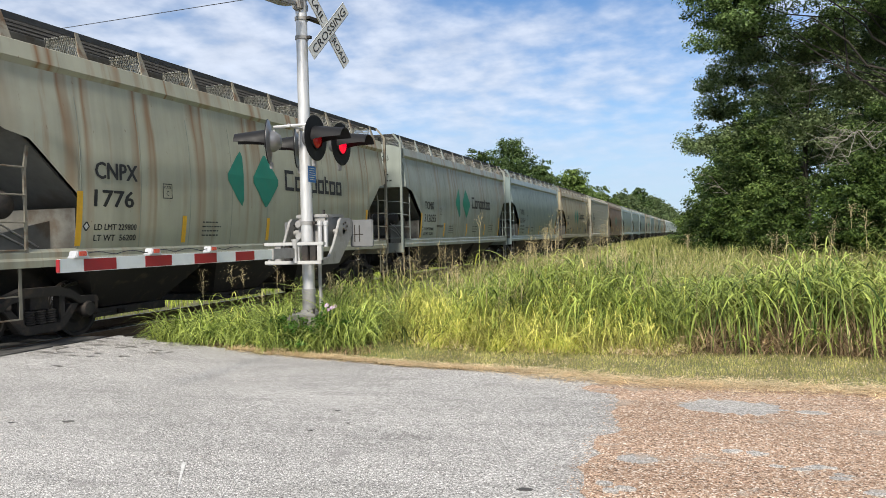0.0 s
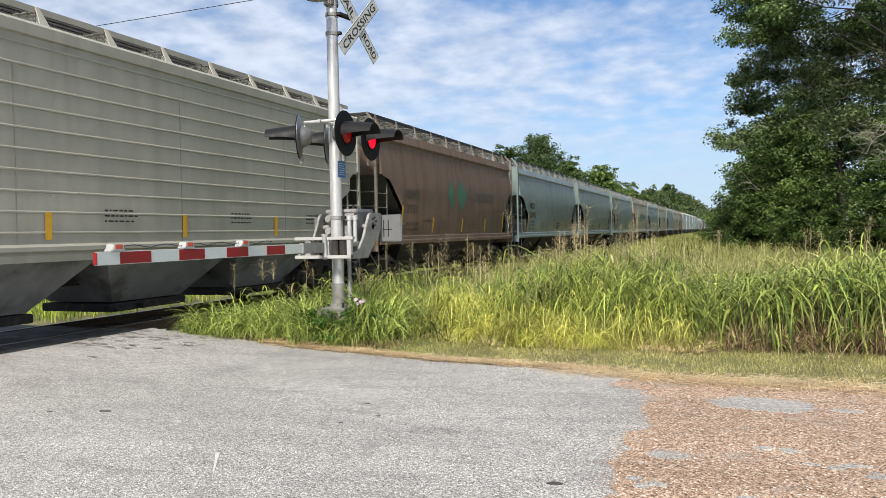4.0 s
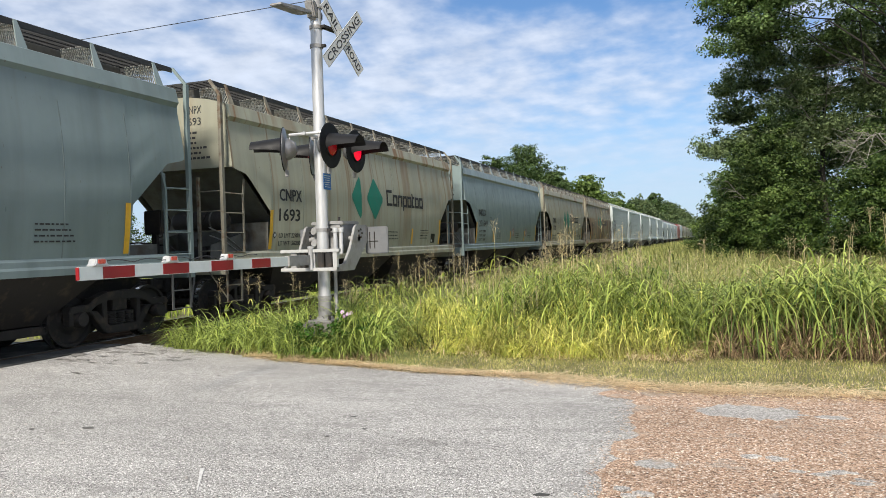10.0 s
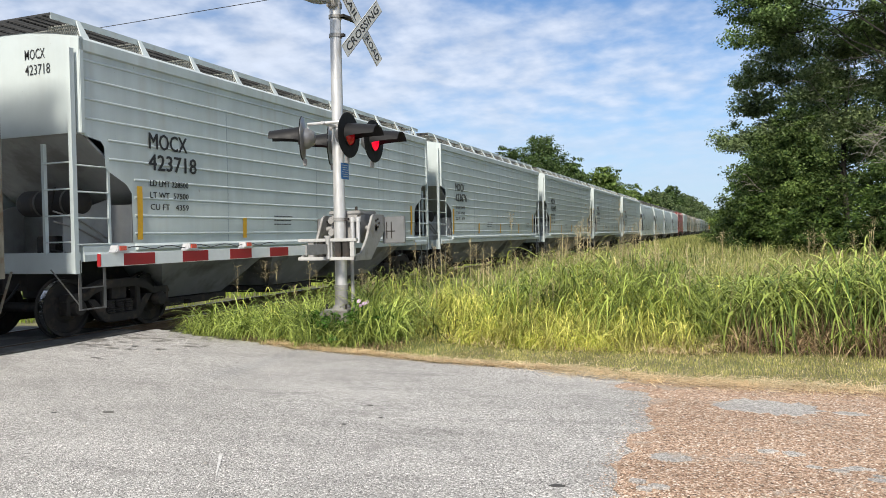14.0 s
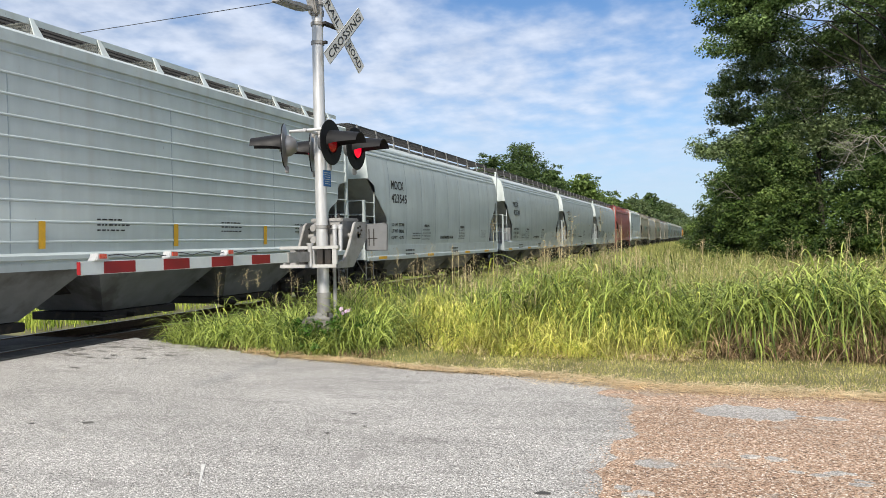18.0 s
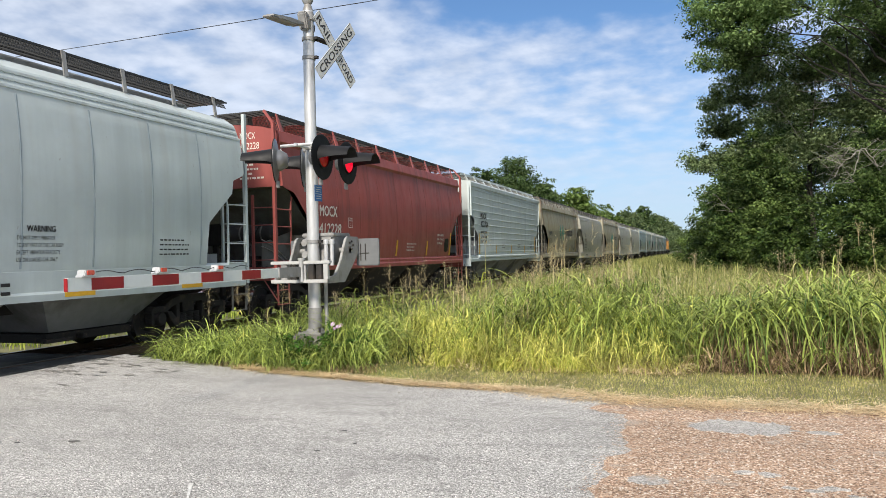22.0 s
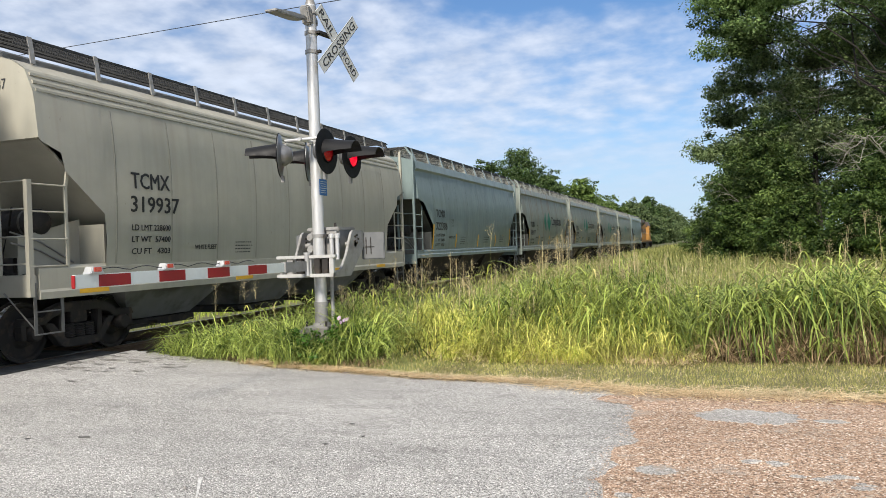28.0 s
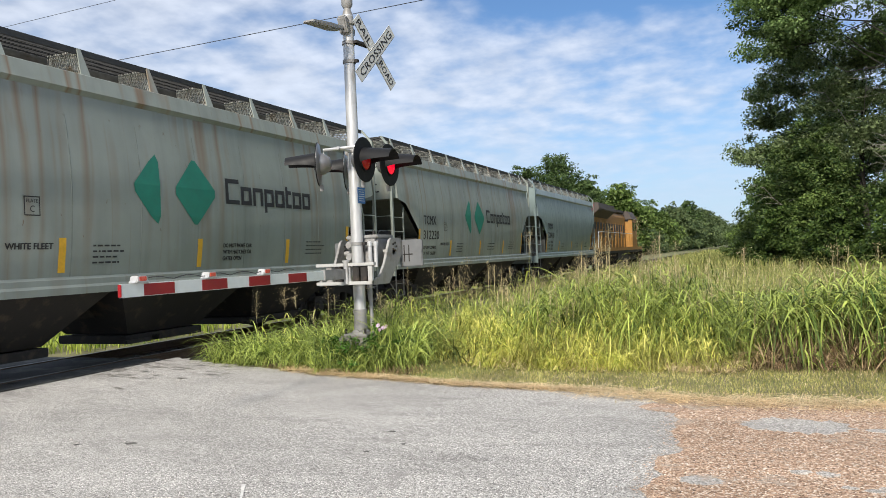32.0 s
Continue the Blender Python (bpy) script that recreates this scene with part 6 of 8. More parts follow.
    if number == "307978":
        for i in range(16):
            gy, lean_, zb_, h_ = 8.95 + 0.115 * i, r.uniform(-0.14, 0.14), 1.54 + r.uniform(0, 0.08), r.uniform(0.22, 0.46)
            plate_on_side("graffiti_stroke", kind, [(gy, zb_), (gy + 0.035, zb_), (gy + 0.035 + lean_, zb_ + h_), (gy + lean_, zb_ + h_)], M["graffiti"], car, label="thin blue spray-painted stroke")
    # yellow reflective strips
    strips_y = {"round": [(1.56, 1.50, 2.36), (4.10, 1.52, 2.02), (7.0, 1.52, 2.02), (9.74, 1.52, 2.02), (12.25, 1.50, 2.34)],
                "ribbed": [(1.24, 1.52, 2.40), (4.10, 1.52, 1.92), (7.0, 1.52, 1.92), (9.9, 1.52, 1.92), (12.5, 1.52, 2.40)], "smooth": []}[kind]
    for y, za, zb in strips_y:
        plate_on_side("reflective_strip", kind, [(y, za), (y + 0.12, za), (y + 0.12, zb), (y, zb)], M["yellow"], car, lift=0.006 if kind == "round" else 0.018, label="yellow reflective strip")
    if logo:
        gm, im = (M["green"], M["ink"]) if not faded else (M["green_faded"], M["ink_faded"])
        # two diamonds: a narrow cut one and a whole one
        plate_on_side("logo_shape", kind, [(5.46, 2.85), (5.93, 2.30), (6.02, 2.26), (6.08, 2.34), (6.08, 3.34), (6.02, 3.42), (5.93, 3.36)], gm, car, label="green logo shape")
        plate_on_side("logo_shape", kind, [(6.39, 2.84), (6.90, 2.27), (6.98, 2.27), (7.52, 2.84), (6.98, 3.41), (6.90, 3.41)], gm, car, label="green logo diamond")
        letter_shapes(kind, 7.77, 2.68, 2.96, 0.48, im, car)
    if kind == "round":
        # small framed plate mark, wheel mark, notices
        g = G()
        for a, b, c, d in ((3.53, 3.78, 2.32, 2.335), (3.53, 3.78, 2.575, 2.59), (3.53, 3.545, 2.32, 2.59), (3.765, 3.78, 2.32, 2.59)):
            x = side_x(kind, 2.45) + 0.010
            g.add([(x, a, c), (x, b, c), (x, b, d), (x, a, d)], [(0, 1, 2, 3)])
        fr = part("plate_mark", g, ink, car)
        words("plate_text", "PLATE", 0.18, 0.05, ink, fr, on_side(kind, 3.565, 2.50, 0.012))
        words("plate_text", "C", 0.07, 0.09, ink, fr, on_side(kind, 3.62, 2.37, 0.012))
        if logo and number != "1776" or number in ("322386", "321364"):
            words("fleet_text", "WHITE FLEET", 0.74, 0.085, ink, car, on_side(kind, 3.26, 1.86), heavy=0.05)
        if number in ("321565", "201583", "201935", "307978", "307985"):
            for i, s in enumerate(("DO NOT MOVE CAR", "WITH HATCHES OR", "GATES OPEN")):
                words("notice_text", s, 0.85 if i < 2 else 0.55, 0.075, ink, car, on_side(kind, 8.05 if mark == "NKLX" else 7.7, 1.86 - 0.12 * i), heavy=0.05)
        else:
            bars_on_side(kind, 7.9, 1.92, 3, 0.8, 0.06, ink, car, seed + 5)
        bars_on_side(kind, 4.7, 1.92, 4, 0.6, 0.05, ink, car, seed)
        if colour != "red":
            bars_on_side(kind, 10.5, 1.98, 4, 0.75, 0.05, ink, car, seed + 1)
        if mark == "NKLX":
            for y in (7.52, 10.04):
                ring, x = G(), side_x(kind, 1.95) + 0.009
                for k in range(28):
                    a, b = k * math.tau / 28, (k + 1) * math.tau / 28
                    ring.add([(side_x(kind, 1.95 + q * math.sin(w_)) + 0.009, y + q * math.cos(w_), 1.95 + q * math.sin(w_)) for w_, q in ((a, 0.155), (b, 0.155), (b, 0.185), (a, 0.185))], [(0, 1, 2, 3)])
                plate_on_side("notice_disc", kind, [(y + 0.16 * math.cos(k * math.tau / 20), 1.95 + 0.16 * math.sin(k * math.tau / 20)) for k in range(20)], M["white"], car, label="white round notice")
                rg = part("notice_ring", ring, M["red"], car, "red prohibition ring")
                hm = G()
                for s in (-1, 1):
                    hm.add([(side_x(kind, q) + 0.016, y + s * p, q) for p, q in ((-0.10, 1.84), (-0.08, 1.82), (0.10, 2.06), (0.08, 2.08))], [(0, 1, 2, 3)])
                    hm.add([(side_x(kind, q) + 0.017, y + s * p, q) for p, q in ((0.04, 2.07), (0.06, 2.10), (0.13, 2.05), (0.10, 2.02))], [(0, 1, 2, 3)])
                part("crossed_hammers", hm, M["red"], rg)
        if colour in ("tan", "rusty", "olive"):
            plate_on_side("data_plate", kind, [(11.5, 1.55), (11.88, 1.55), (11.88, 1.86), (11.5, 1.86)], M["black"], car, label="black data plate")
            plate_on_side("data_plate_field", kind, [(11.53, 1.58), (11.65, 1.58), (11.65, 1.66), (11.53, 1.66)], M["white"], car, 0.009)
    elif kind == "ribbed":
        for y in (5.2, 8.4, 11.2):
            bars_on_side(kind, y, 1.98, 3, 0.7, 0.05, ink, car, seed + int(y))
    else:
        if pale:
            words("fleet_text", "WHITE FLEET", 0.66, 0.085, ink, car, on_side(kind, 3.62, 1.66), heavy=0.04)
            bars_on_side(kind, 4.9, 1.80, 4, 0.6, 0.04, ink, car, seed + 4)
        for y, s in ((4.55, "WARNING"), (8.42, "WARNING")) if not pale else ():
            words("notice_text", s, 0.50, 0.09, ink, car, on_side(kind, y, 2.00), heavy=0.04)
            for i, line in enumerate(("DO NOT APPLY VIBRATOR", "TO ANY PART OF THE CAR BODY", "EXCEPT VIBRATOR BRACKETS", "USE ON LOADED CAR ONLY")):
                words("notice_text", line, (0.66, 0.82, 0.76, 0.72)[i], 0.06, ink, car, on_side(kind, y - 0.16, 1.88 - 0.105 * i))
        if not pale:
            bars_on_side(kind, 3.5, 1.80, 3, 0.8, 0.05, ink, car, seed + 9)
        if colour == "white":
            words("notice_text", "DO NOT HAMMER ON CAR", 1.42, 0.10, ink, car, on_side(kind, 6.2, 1.60), heavy=0.06)
        bars_on_side(kind, 11.2, 1.92, 4, 0.8, 0.05, ink, car, seed + 3)
        g = G()
        for y in (2.9, 7.4):
            for i in range(2):
                for q in range(4):
                    g.add([(1.560, y + q * 0.2, 1.10 + 0.12 * i), (1.560, y + q * 0.2 + 0.15, 1.10 + 0.12 * i), (1.560, y + q * 0.2 + 0.15, 1.15 + 0.12 * i), (1.560, y + q * 0.2, 1.15 + 0.12 * i)], [(0, 1, 2, 3)])
        part("sill_print", g, ink, car)


ORDER = [
    ("round", "tan", "CNPX", "1776", 1, -0.58), ("round", "sage", "TCMX", "312055", 1, -0.38), ("round", "slate", "TCMX", "321364", 0, -0.36), ("round", "olive", "CNPX", "1245", 1, -0.15),
    ("ribbed", "beige", "TCMX", "321949", 0, -0.05), ("round", "brown", "CNPX", "3920", 1, -0.1), ("round", "slate", "NKLX", "201935", 0, -0.1), ("round", "slate", "TCMX", "321565", 0, 0.0),
    ("round", "slate", "NKLX", "201583", 0, 0.0), ("round", "tan", "CNPX", "1672", 1, 0.1), ("round", "slate", "TCMX", "321382", 0, 0.1), ("round", "tan", "CNPX", "1693", 1, 0.0),
    ("round", "slate", "NKLX", "201649", 0, 0.05), ("round", "tan", "CNPX", "1770", 1, 0.0), ("round", "rusty", "CNPX", "1647", 1, 0.05), ("ribbed", "white", "MOCX", "423718", 0, 0.18),
    ("ribbed", "white", "MOCX", "423676", 0, 0.1), ("ribbed", "white", "MOCX", "424445", 0, 0.1), ("ribbed", "white", "MOCX", "424497", 0, 0.0), ("ribbed", "white", "MOCX", "424458", 0, 0.1),
    ("smooth", "white", "MOCX", "423545", 0, 0.05), ("smooth", "white", "MOCX", "423549", 0, 0.05), ("smooth", "white", "MOCX", "423273", 0, 0.05), ("smooth", "white", "MOCX", "423288", 0, 0.05),
    ("round", "red", "MOCX", "412228", 0, 0.1), ("ribbed", "white", "MOCX", "423704", 0, 0.1), ("round", "olive", "CNPX", "1325", 1, -0.05), ("smooth", "beige", "TCMX", "320027", 0, -0.1),
    ("round", "olive", "CNPX", "1515", 1, -0.1), ("smooth", "beige", "TCMX", "319946", 0, -0.15), ("smooth", "beige", "TCMX", "319937", 0, -0.2), ("round", "slate", "TCMX", "322386", 0, -0.25),
    ("round", "sage", "TCMX", "308477", 1, -0.35), ("round", "sage", "TCMX", "307978", 1, -0.4), ("round", "sage", "TCMX", "307985", 1, -0.35), ("round", "sage", "TCMX", "312230", 1, -0.4),
    ("round", "slate", "TCMX", "320418", 0, -0.4),
]

TRAIN = []


def build_train():
    plain = {}
    for k, (kind, colour, mark, number, logo, off) in enumerate(ORDER):
        if (kind, colour) not in plain:
            plain[kind, colour] = hopper(kind, colour)
    used = set()
    pending = []
    for k, row in enumerate(ORDER):
        kind, colour = row[0], row[1]
        if (kind, colour) in used:
            car = copy_thing(plain[kind, colour], Matrix())
        else:
            car = plain[kind, colour]
            used.add((kind, colour))
        pending.append((car, row, k))
    for car, (kind, colour, mark, number, logo, off), k in pending:
        stencil(car, kind, colour, mark, number, logo, 100 + k)
        TRAIN.append((car, FIRST + PITCH * k + off))


build_train()


def build_loco():
    """The locomotive that pushes at the end of the train: long hood towards the cars, cab away from them."""
    om = material("orange_yellow_paint", (0.34, 0.165, 0.032), 0.6, var=0.15, scale=3, second=(0.16, 0.09, 0.04), second_scale=0.9, second_at=0.55, second_stretch=(1, 1, 0.25))
    gm = material("dark_brown_roof", (0.07, 0.055, 0.048), 0.7, var=0.25, scale=3)
    glass = material("dark_cab_glass", (0.02, 0.022, 0.025), 0.08, var=0.1, bump=0)
    lo = thing("locomotive", "weathered orange-yellow diesel locomotive with a dark roof at the train's end", "locomotive", group="train")
    L = 21.5
    part("underframe", G().box(-1.5, 1.5, 0.3, L - 0.3, 1.15, 1.55), M["dark"], lo, bevel=0.02)
    part("walkway_edge", G().box(1.5, 1.53, 0.3, L - 0.3, 1.35, 1.60).box(-1.53, -1.5, 0.3, L - 0.3, 1.35, 1.60), om, lo)
    hood = part("long_hood", G().prism([(-0.95, 1.55), (0.95, 1.55), (0.95, 4.05), (0.75, 4.35), (-0.75, 4.35), (-0.95, 4.05)], "y", 1.2, 15.6), om, lo, "orange hood with doors", bevel=0.03)
    for k in range(12):
        y = 1.7 + k * 1.14
        dr = part("hood_door", G().box(0.951, 0.962, y, y + 0.98, 1.7, 3.55), om, hood, bevel=0.004)
        part("louvre", G().box(0.962, 0.968, y + 0.12, y + 0.86, 2.35 if k % 2 else 2.9, 3.4), gm, dr)
    part("hood_end", G().box(-0.90, 0.90, 1.165, 1.198, 1.65, 3.68), gm, hood, "dark hood end with a door", bevel=0.006)
    part("end_door", G().box(-0.35, 0.35, 1.14, 1.163, 1.7, 3.3), M["dark"], hood, bevel=0.006)
    rad = part("radiator", G().prism([(-0.96, 3.70), (0.96, 3.70), (1.56, 4.18), (1.50, 4.62), (-1.50, 4.62), (-1.56, 4.18)], "y", 0.9, 7.2), gm, lo, "dark flared radiator section", bevel=0.03)
    part("radiator_end", G().box(-1.2, 1.2, 0.86, 0.9, 4.05, 4.5), M["red"], rad, "red end panel")
    part("roof_equipment", G().box(-0.93, 0.93, 7.2, 15.4, 4.36, 4.62), gm, lo, bevel=0.05)
    part("exhaust_stack", G().box(-0.4, 0.4, 8.0, 9.2, 4.6, 4.78), M["dark"], lo, bevel=0.03)
    cab = part("cab", G().prism([(-1.5, 1.55), (1.5, 1.55), (1.5, 3.9), (1.15, 4.55), (-1.15, 4.55), (-1.5, 3.9)], "y", 15.8, 18.6), om, lo, "orange cab", bevel=0.04)
    part("cab_roof", G().prism([(-1.52, 3.92), (1.52, 3.92), (1.17, 4.60), (-1.17, 4.60)], "y", 15.7, 18.9), gm, cab, "dark cab roof")
    for y in (16.2, 17.35):
        part("cab_window", G().box(1.50, 1.515, y, y + 0.75, 2.95, 3.65), glass, cab, "dark side window", bevel=0.01)
    part("cab_end_window", G().box(-1.2, 1.2, 15.78, 15.80, 3.75, 4.0), glass, cab)
    part("short_hood", G().prism([(-1.1, 1.55), (1.1, 1.55), (1.1, 2.9), (0.9, 3.15), (-0.9, 3.15), (-1.1, 2.9)], "y", 18.6, 20.9), om, lo, bevel=0.04)
    for sx in (-1, 1):
        rail_ = part("handrail", G().tube([(sx * 1.48, 0.5, 1.6), (sx * 1.48, 0.55, 2.62), (sx * 1.48, 0.8, 2.68), (sx * 1.48, 15.6, 2.68)], 0.022, 6), M["white"], lo, "pale handrail")
        for k in range(11):
            y = 1.6 + k * 1.4
            part("stanchion", G().tube([(sx * 1.48, y, 1.6), (sx * 1.48, y, 2.68)], 0.02, 6), om, rail_)
    part("fuel_tank", G().prism([(-1.45, 1.15), (1.45, 1.15), (1.45, 0.55), (1.1, 0.3), (-1.1, 0.3), (-1.45, 0.55)], "y", 8.3, 13.2), M["dark"], lo, bevel=0.03)
    part("plow", G().prism([(-1.5, 1.15), (1.5, 1.15), (1.4, 0.2), (-1.4, 0.2)], "y", L - 0.3, L - 0.2), M["dark"], lo)
    part("coupler", G().box(-0.15, 0.15, -0.3, 0.4, 0.72, 1.0), M["dark"], lo, bevel=0.02)
    part("number_bar", G().box(1.1, 1.12, 17.0, 17.9, 2.2, 2.5), M["black"], cab)
    for yc in (3.9, 17.4):
        t = part("truck", G().prism([(-2.2, 0.5), (2.2, 0.5), (2.3, 0.85), (1.2, 1.0), (-1.2, 1.0), (-2.3, 0.85)], "x", 0.95, 1.15).prism([(-2.2, 0.5), (2.2, 0.5), (2.3, 0.85), (1.2, 1.0), (-1.2, 1.0), (-2.3, 0.85)], "x", -1.15, -0.95), M["dark"], lo, "six-wheel dark truck", bevel=0.02, at=(0, yc, 0))
        for y in (-1.75, 0, 1.75):
            for sx in (-1, 1):
                part("wheel", G().lathe([(sx * 0.73, 0.50), (sx * 0.86, 0.49), (sx * 0.88, 0.40)], "x", 24, (0, y, 0.505)), M["wheel"], t, smooth=40)
    return lo


TRAIN.append((build_loco(), FIRST + PITCH * 37 - 0.5))

# ---- plants ----
LEAF = {
    "grass": leaf_material("grass_green", (0.032, 0.066, 0.012), (0.46, 0.54, 0.125), 0.42, 0.22),
    "deep": leaf_material("grass_deep_green", (0.034, 0.075, 0.014), (0.50, 0.58, 0.15), 0.42, 0.22),
    # nearly black: the shade between blades is put into this leaf colour
    "under": leaf_material("shade_dark_leaves", (0.015, 0.028, 0.007), (0.085, 0.11, 0.03), 0.5, 0.1),
    "lime": leaf_material("grass_lime", (0.24, 0.30, 0.04), (0.86, 0.80, 0.24), 0.5, 0.30, 2.2, 0.4),
    "olive": leaf_material("grass_olive", (0.20, 0.22, 0.055), (0.62, 0.55, 0.22), 0.55, 0.35),
    "field": leaf_material("field_olive", (0.12, 0.15, 0.04), (0.46, 0.45, 0.16), 0.55, 0.35, 0.5, 0.4),
    "meadow": leaf_material("meadow_green", (0.13, 0.22, 0.03), (0.50, 0.56, 0.11), 0.5, 0.35),
    "weed": leaf_material("weed_green", (0.025, 0.075, 0.012), (0.11, 0.22, 0.035), 0.45, 0.3, 4.0, 0.4),
    "straw": leaf_material("grass_straw", (0.50, 0.35, 0.19), (0.95, 0.81, 0.54), 0.7, 0.25, 3.0, 0.15),
    "dead": leaf_material("dead_stalks", (0.055, 0.036, 0.018), (0.46, 0.33, 0.19), 0.8, 0.15, 3.0, 0.5),
    "seed": leaf_material("seed_heads", (0.28, 0.21, 0.12), (0.70, 0.60, 0.36), 0.8, 0.3, 0.8, 0.5),
    "tree": leaf_material("leaves_dark", (0.044, 0.086, 0.026), (0.245, 0.345, 0.125), 0.45, 0.36, 0.45, 0.5),
    "tree2": leaf_material("leaves_greyish", (0.066, 0.104, 0.042), (0.32, 0.40, 0.185), 0.48, 0.36, 0.6, 0.5),
    "dusk": leaf_material("leaves_deep_green", (0.020, 0.046, 0.013), (0.145, 0.205, 0.062), 0.45, 0.32, 0.6, 0.5),
    "oak": leaf_material("leaves_oak_green", (0.030, 0.062, 0.020), (0.135, 0.195, 0.068), 0.5, 0.30, 0.5, 0.45),
    "fresh": leaf_material("leaves_light_green", (0.046, 0.086, 0.020), (0.20, 0.275, 0.075), 0.5, 0.34, 0.5, 0.4),
    "bush": leaf_material("leaves_bright", (0.018, 0.044, 0.010), (0.115, 0.172, 0.042), 0.48, 0.30, 0.6, 0.5),
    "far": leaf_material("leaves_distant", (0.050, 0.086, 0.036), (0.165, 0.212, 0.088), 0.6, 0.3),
    "flower": leaf_material("pale_petals", (0.50, 0.30, 0.52), (0.72, 0.58, 0.72), 0.6, 0.3),
}
BARK = material("bark", (0.034, 0.029, 0.025), 0.9, var=0.35, scale=9, stretch=(1, 1, 0.3), bump=0.6)
PALE = material("pale_bark", (0.27, 0.25, 0.215), 0.85, var=0.25, scale=9, stretch=(1, 1, 0.3), bump=0.4)


def gz(x, y):
    return np.array([ground_z(a, b) for a, b in zip(x, y)])


def ribbons(base, height, bend, width, az, r, rows=6, droop=0.35, twist=0.6):
    """Curved tapering blades as an array for strips()."""
    n = len(base)
    s = np.linspace(0, 1, rows)[None, :, None]
    d = np.stack([np.cos(az), np.sin(az), np.zeros(n)], 1)[:, None, :]
    up = np.array([0, 0, 1.0])[None, None, :]
    h, b = height[:, None, None], bend[:, None, None]
    p = base[:, None, :] + up * h * (s - droop * b * s ** 3) + d * h * b * 0.75 * s ** 2
    side_az = az + np.pi / 2 + r.uniform(-twist, twist, n)
    side = np.stack([np.cos(side_az), np.sin(side_az), np.zeros(n)], 1)[:, None, :]
    w = width[:, None, None] * np.clip(1.02 - s ** 1.6, 0.04, 1) * np.clip(0.55 + 2.2 * s, 0, 1)
    return np.stack([p - side * w / 2, p + side * w / 2], 2)


def arches(base, length, az, width, r, rows=7, flat=1.0):
    """Leaves that rise, arch over and hang."""
    n = len(base)
    s = np.linspace(0, 1, rows)[None, :, None]
    d = np.stack([np.cos(az), np.sin(az), np.zeros(n)], 1)[:, None, :]
    ln = length[:, None, None]
    rise, fall = r.uniform(0.40, 1.20, n)[:, None, None], r.uniform(0.75, 1.75, n)[:, None, None] * (0.5 + 0.5 * flat)
    out = r.uniform(0.45, 0.95, n)[:, None, None] * flat
    p = base[:, None, :] + d * ln * out * s + np.array([0, 0, 1.0])[None, None, :] * ln * (rise * s - fall * s ** 2.2)
    p[:, :, 2] = np.maximum(p[:, :, 2], 0.02)
    sa = az + np.pi / 2 + r.uniform(-0.35, 0.35, n)
    side = np.stack([np.cos(sa), np.sin(sa), r.uniform(-0.3, 0.3, n)], 1)[:, None, :]
    w = width[:, None, None] * np.clip(1.02 - s ** 2.0, 0.04, 1) * np.clip(0.5 + 2.5 * s, 0, 1)
    return np.stack([p - side * w / 2, p + side * w / 2], 2)


def blades(name, x, y, hmin, hmax, wmin, wmax, mat, label, seed, rows=6, bmin=0.15, bmax=1.0, droop=0.35, category="grass"):
    r = np.random.RandomState(seed)
    n = len(x)
    base = np.stack([x, y, gz(x, y) - 0.01], 1)
    h, b, w, az = r.uniform(hmin, hmax, n), r.uniform(bmin, bmax, n), r.uniform(wmin, wmax, n), r.uniform(0, 6.283, n)
    P = ribbons(base, h, b, w, az, r, rows, droop)
    if rows >= 6:
        k = r.rand(n) < 0.6
        P[k] = arches(base[k], h[k] * 1.25, az[k], w[k], r, rows)
    ob = new(name, strips(name, P, LEAF[mat]))
    return tagged(ob, label, category, kind="stuff")


def tussocks(name, x, y, length, per, mat, label, seed, wmin=0.008, wmax=0.016, spread=0.07, out=(0.15, 0.75), rise=(0.85, 1.3), fall=(0.2, 1.0), category="grass"):
    """Tufts of long blades that rise from one root and arch outwards."""
    r = np.random.RandomState(seed)
    n = len(x) * per
    bx, by = np.repeat(x, per) + r.normal(0, spread, n), np.repeat(y, per) + r.normal(0, spread, n)
    ln = np.repeat(length, per) * r.uniform(0.45, 1.15, n)
    base = np.stack([bx, by, gz(bx, by) - 0.01], 1)
    az = r.uniform(0, 6.283, n)
    s = np.linspace(0, 1, 9)[None, :, None]
    d = np.stack([np.cos(az), np.sin(az), np.zeros(n)], 1)[:, None, :]
    u = lambda a, b: r.uniform(a, b, n)[:, None, None]
    o, ri, fa, po = u(*out), u(*rise), u(*fall), u(2.0, 3.4)
    L = ln[:, None, None]
    P = base[:, None, :] + d * L * o * (0.35 * s + 0.65 * s ** 1.7) + np.array([0, 0, 1.0])[None, None, :] * L * (ri * s - fa * s ** po)
    P[:, :, 2] = np.maximum(P[:, :, 2], base[:, None, 2] + 0.02)
    sa = az + np.pi / 2 + r.uniform(-0.5, 0.5, n)
    side = np.stack([np.cos(sa), np.sin(sa), r.uniform(-0.4, 0.4, n)], 1)[:, None, :]
    w = r.uniform(wmin, wmax, n)[:, None, None] * np.clip(1.03 - s ** 2.2, 0.04, 1) * np.clip(0.45 + 2.2 * s, 0, 1)
    ob = new(name, strips(name, np.stack([P - side * w / 2, P + side * w / 2], 2), LEAF[mat]))
    return tagged(ob, label, category, kind="stuff")


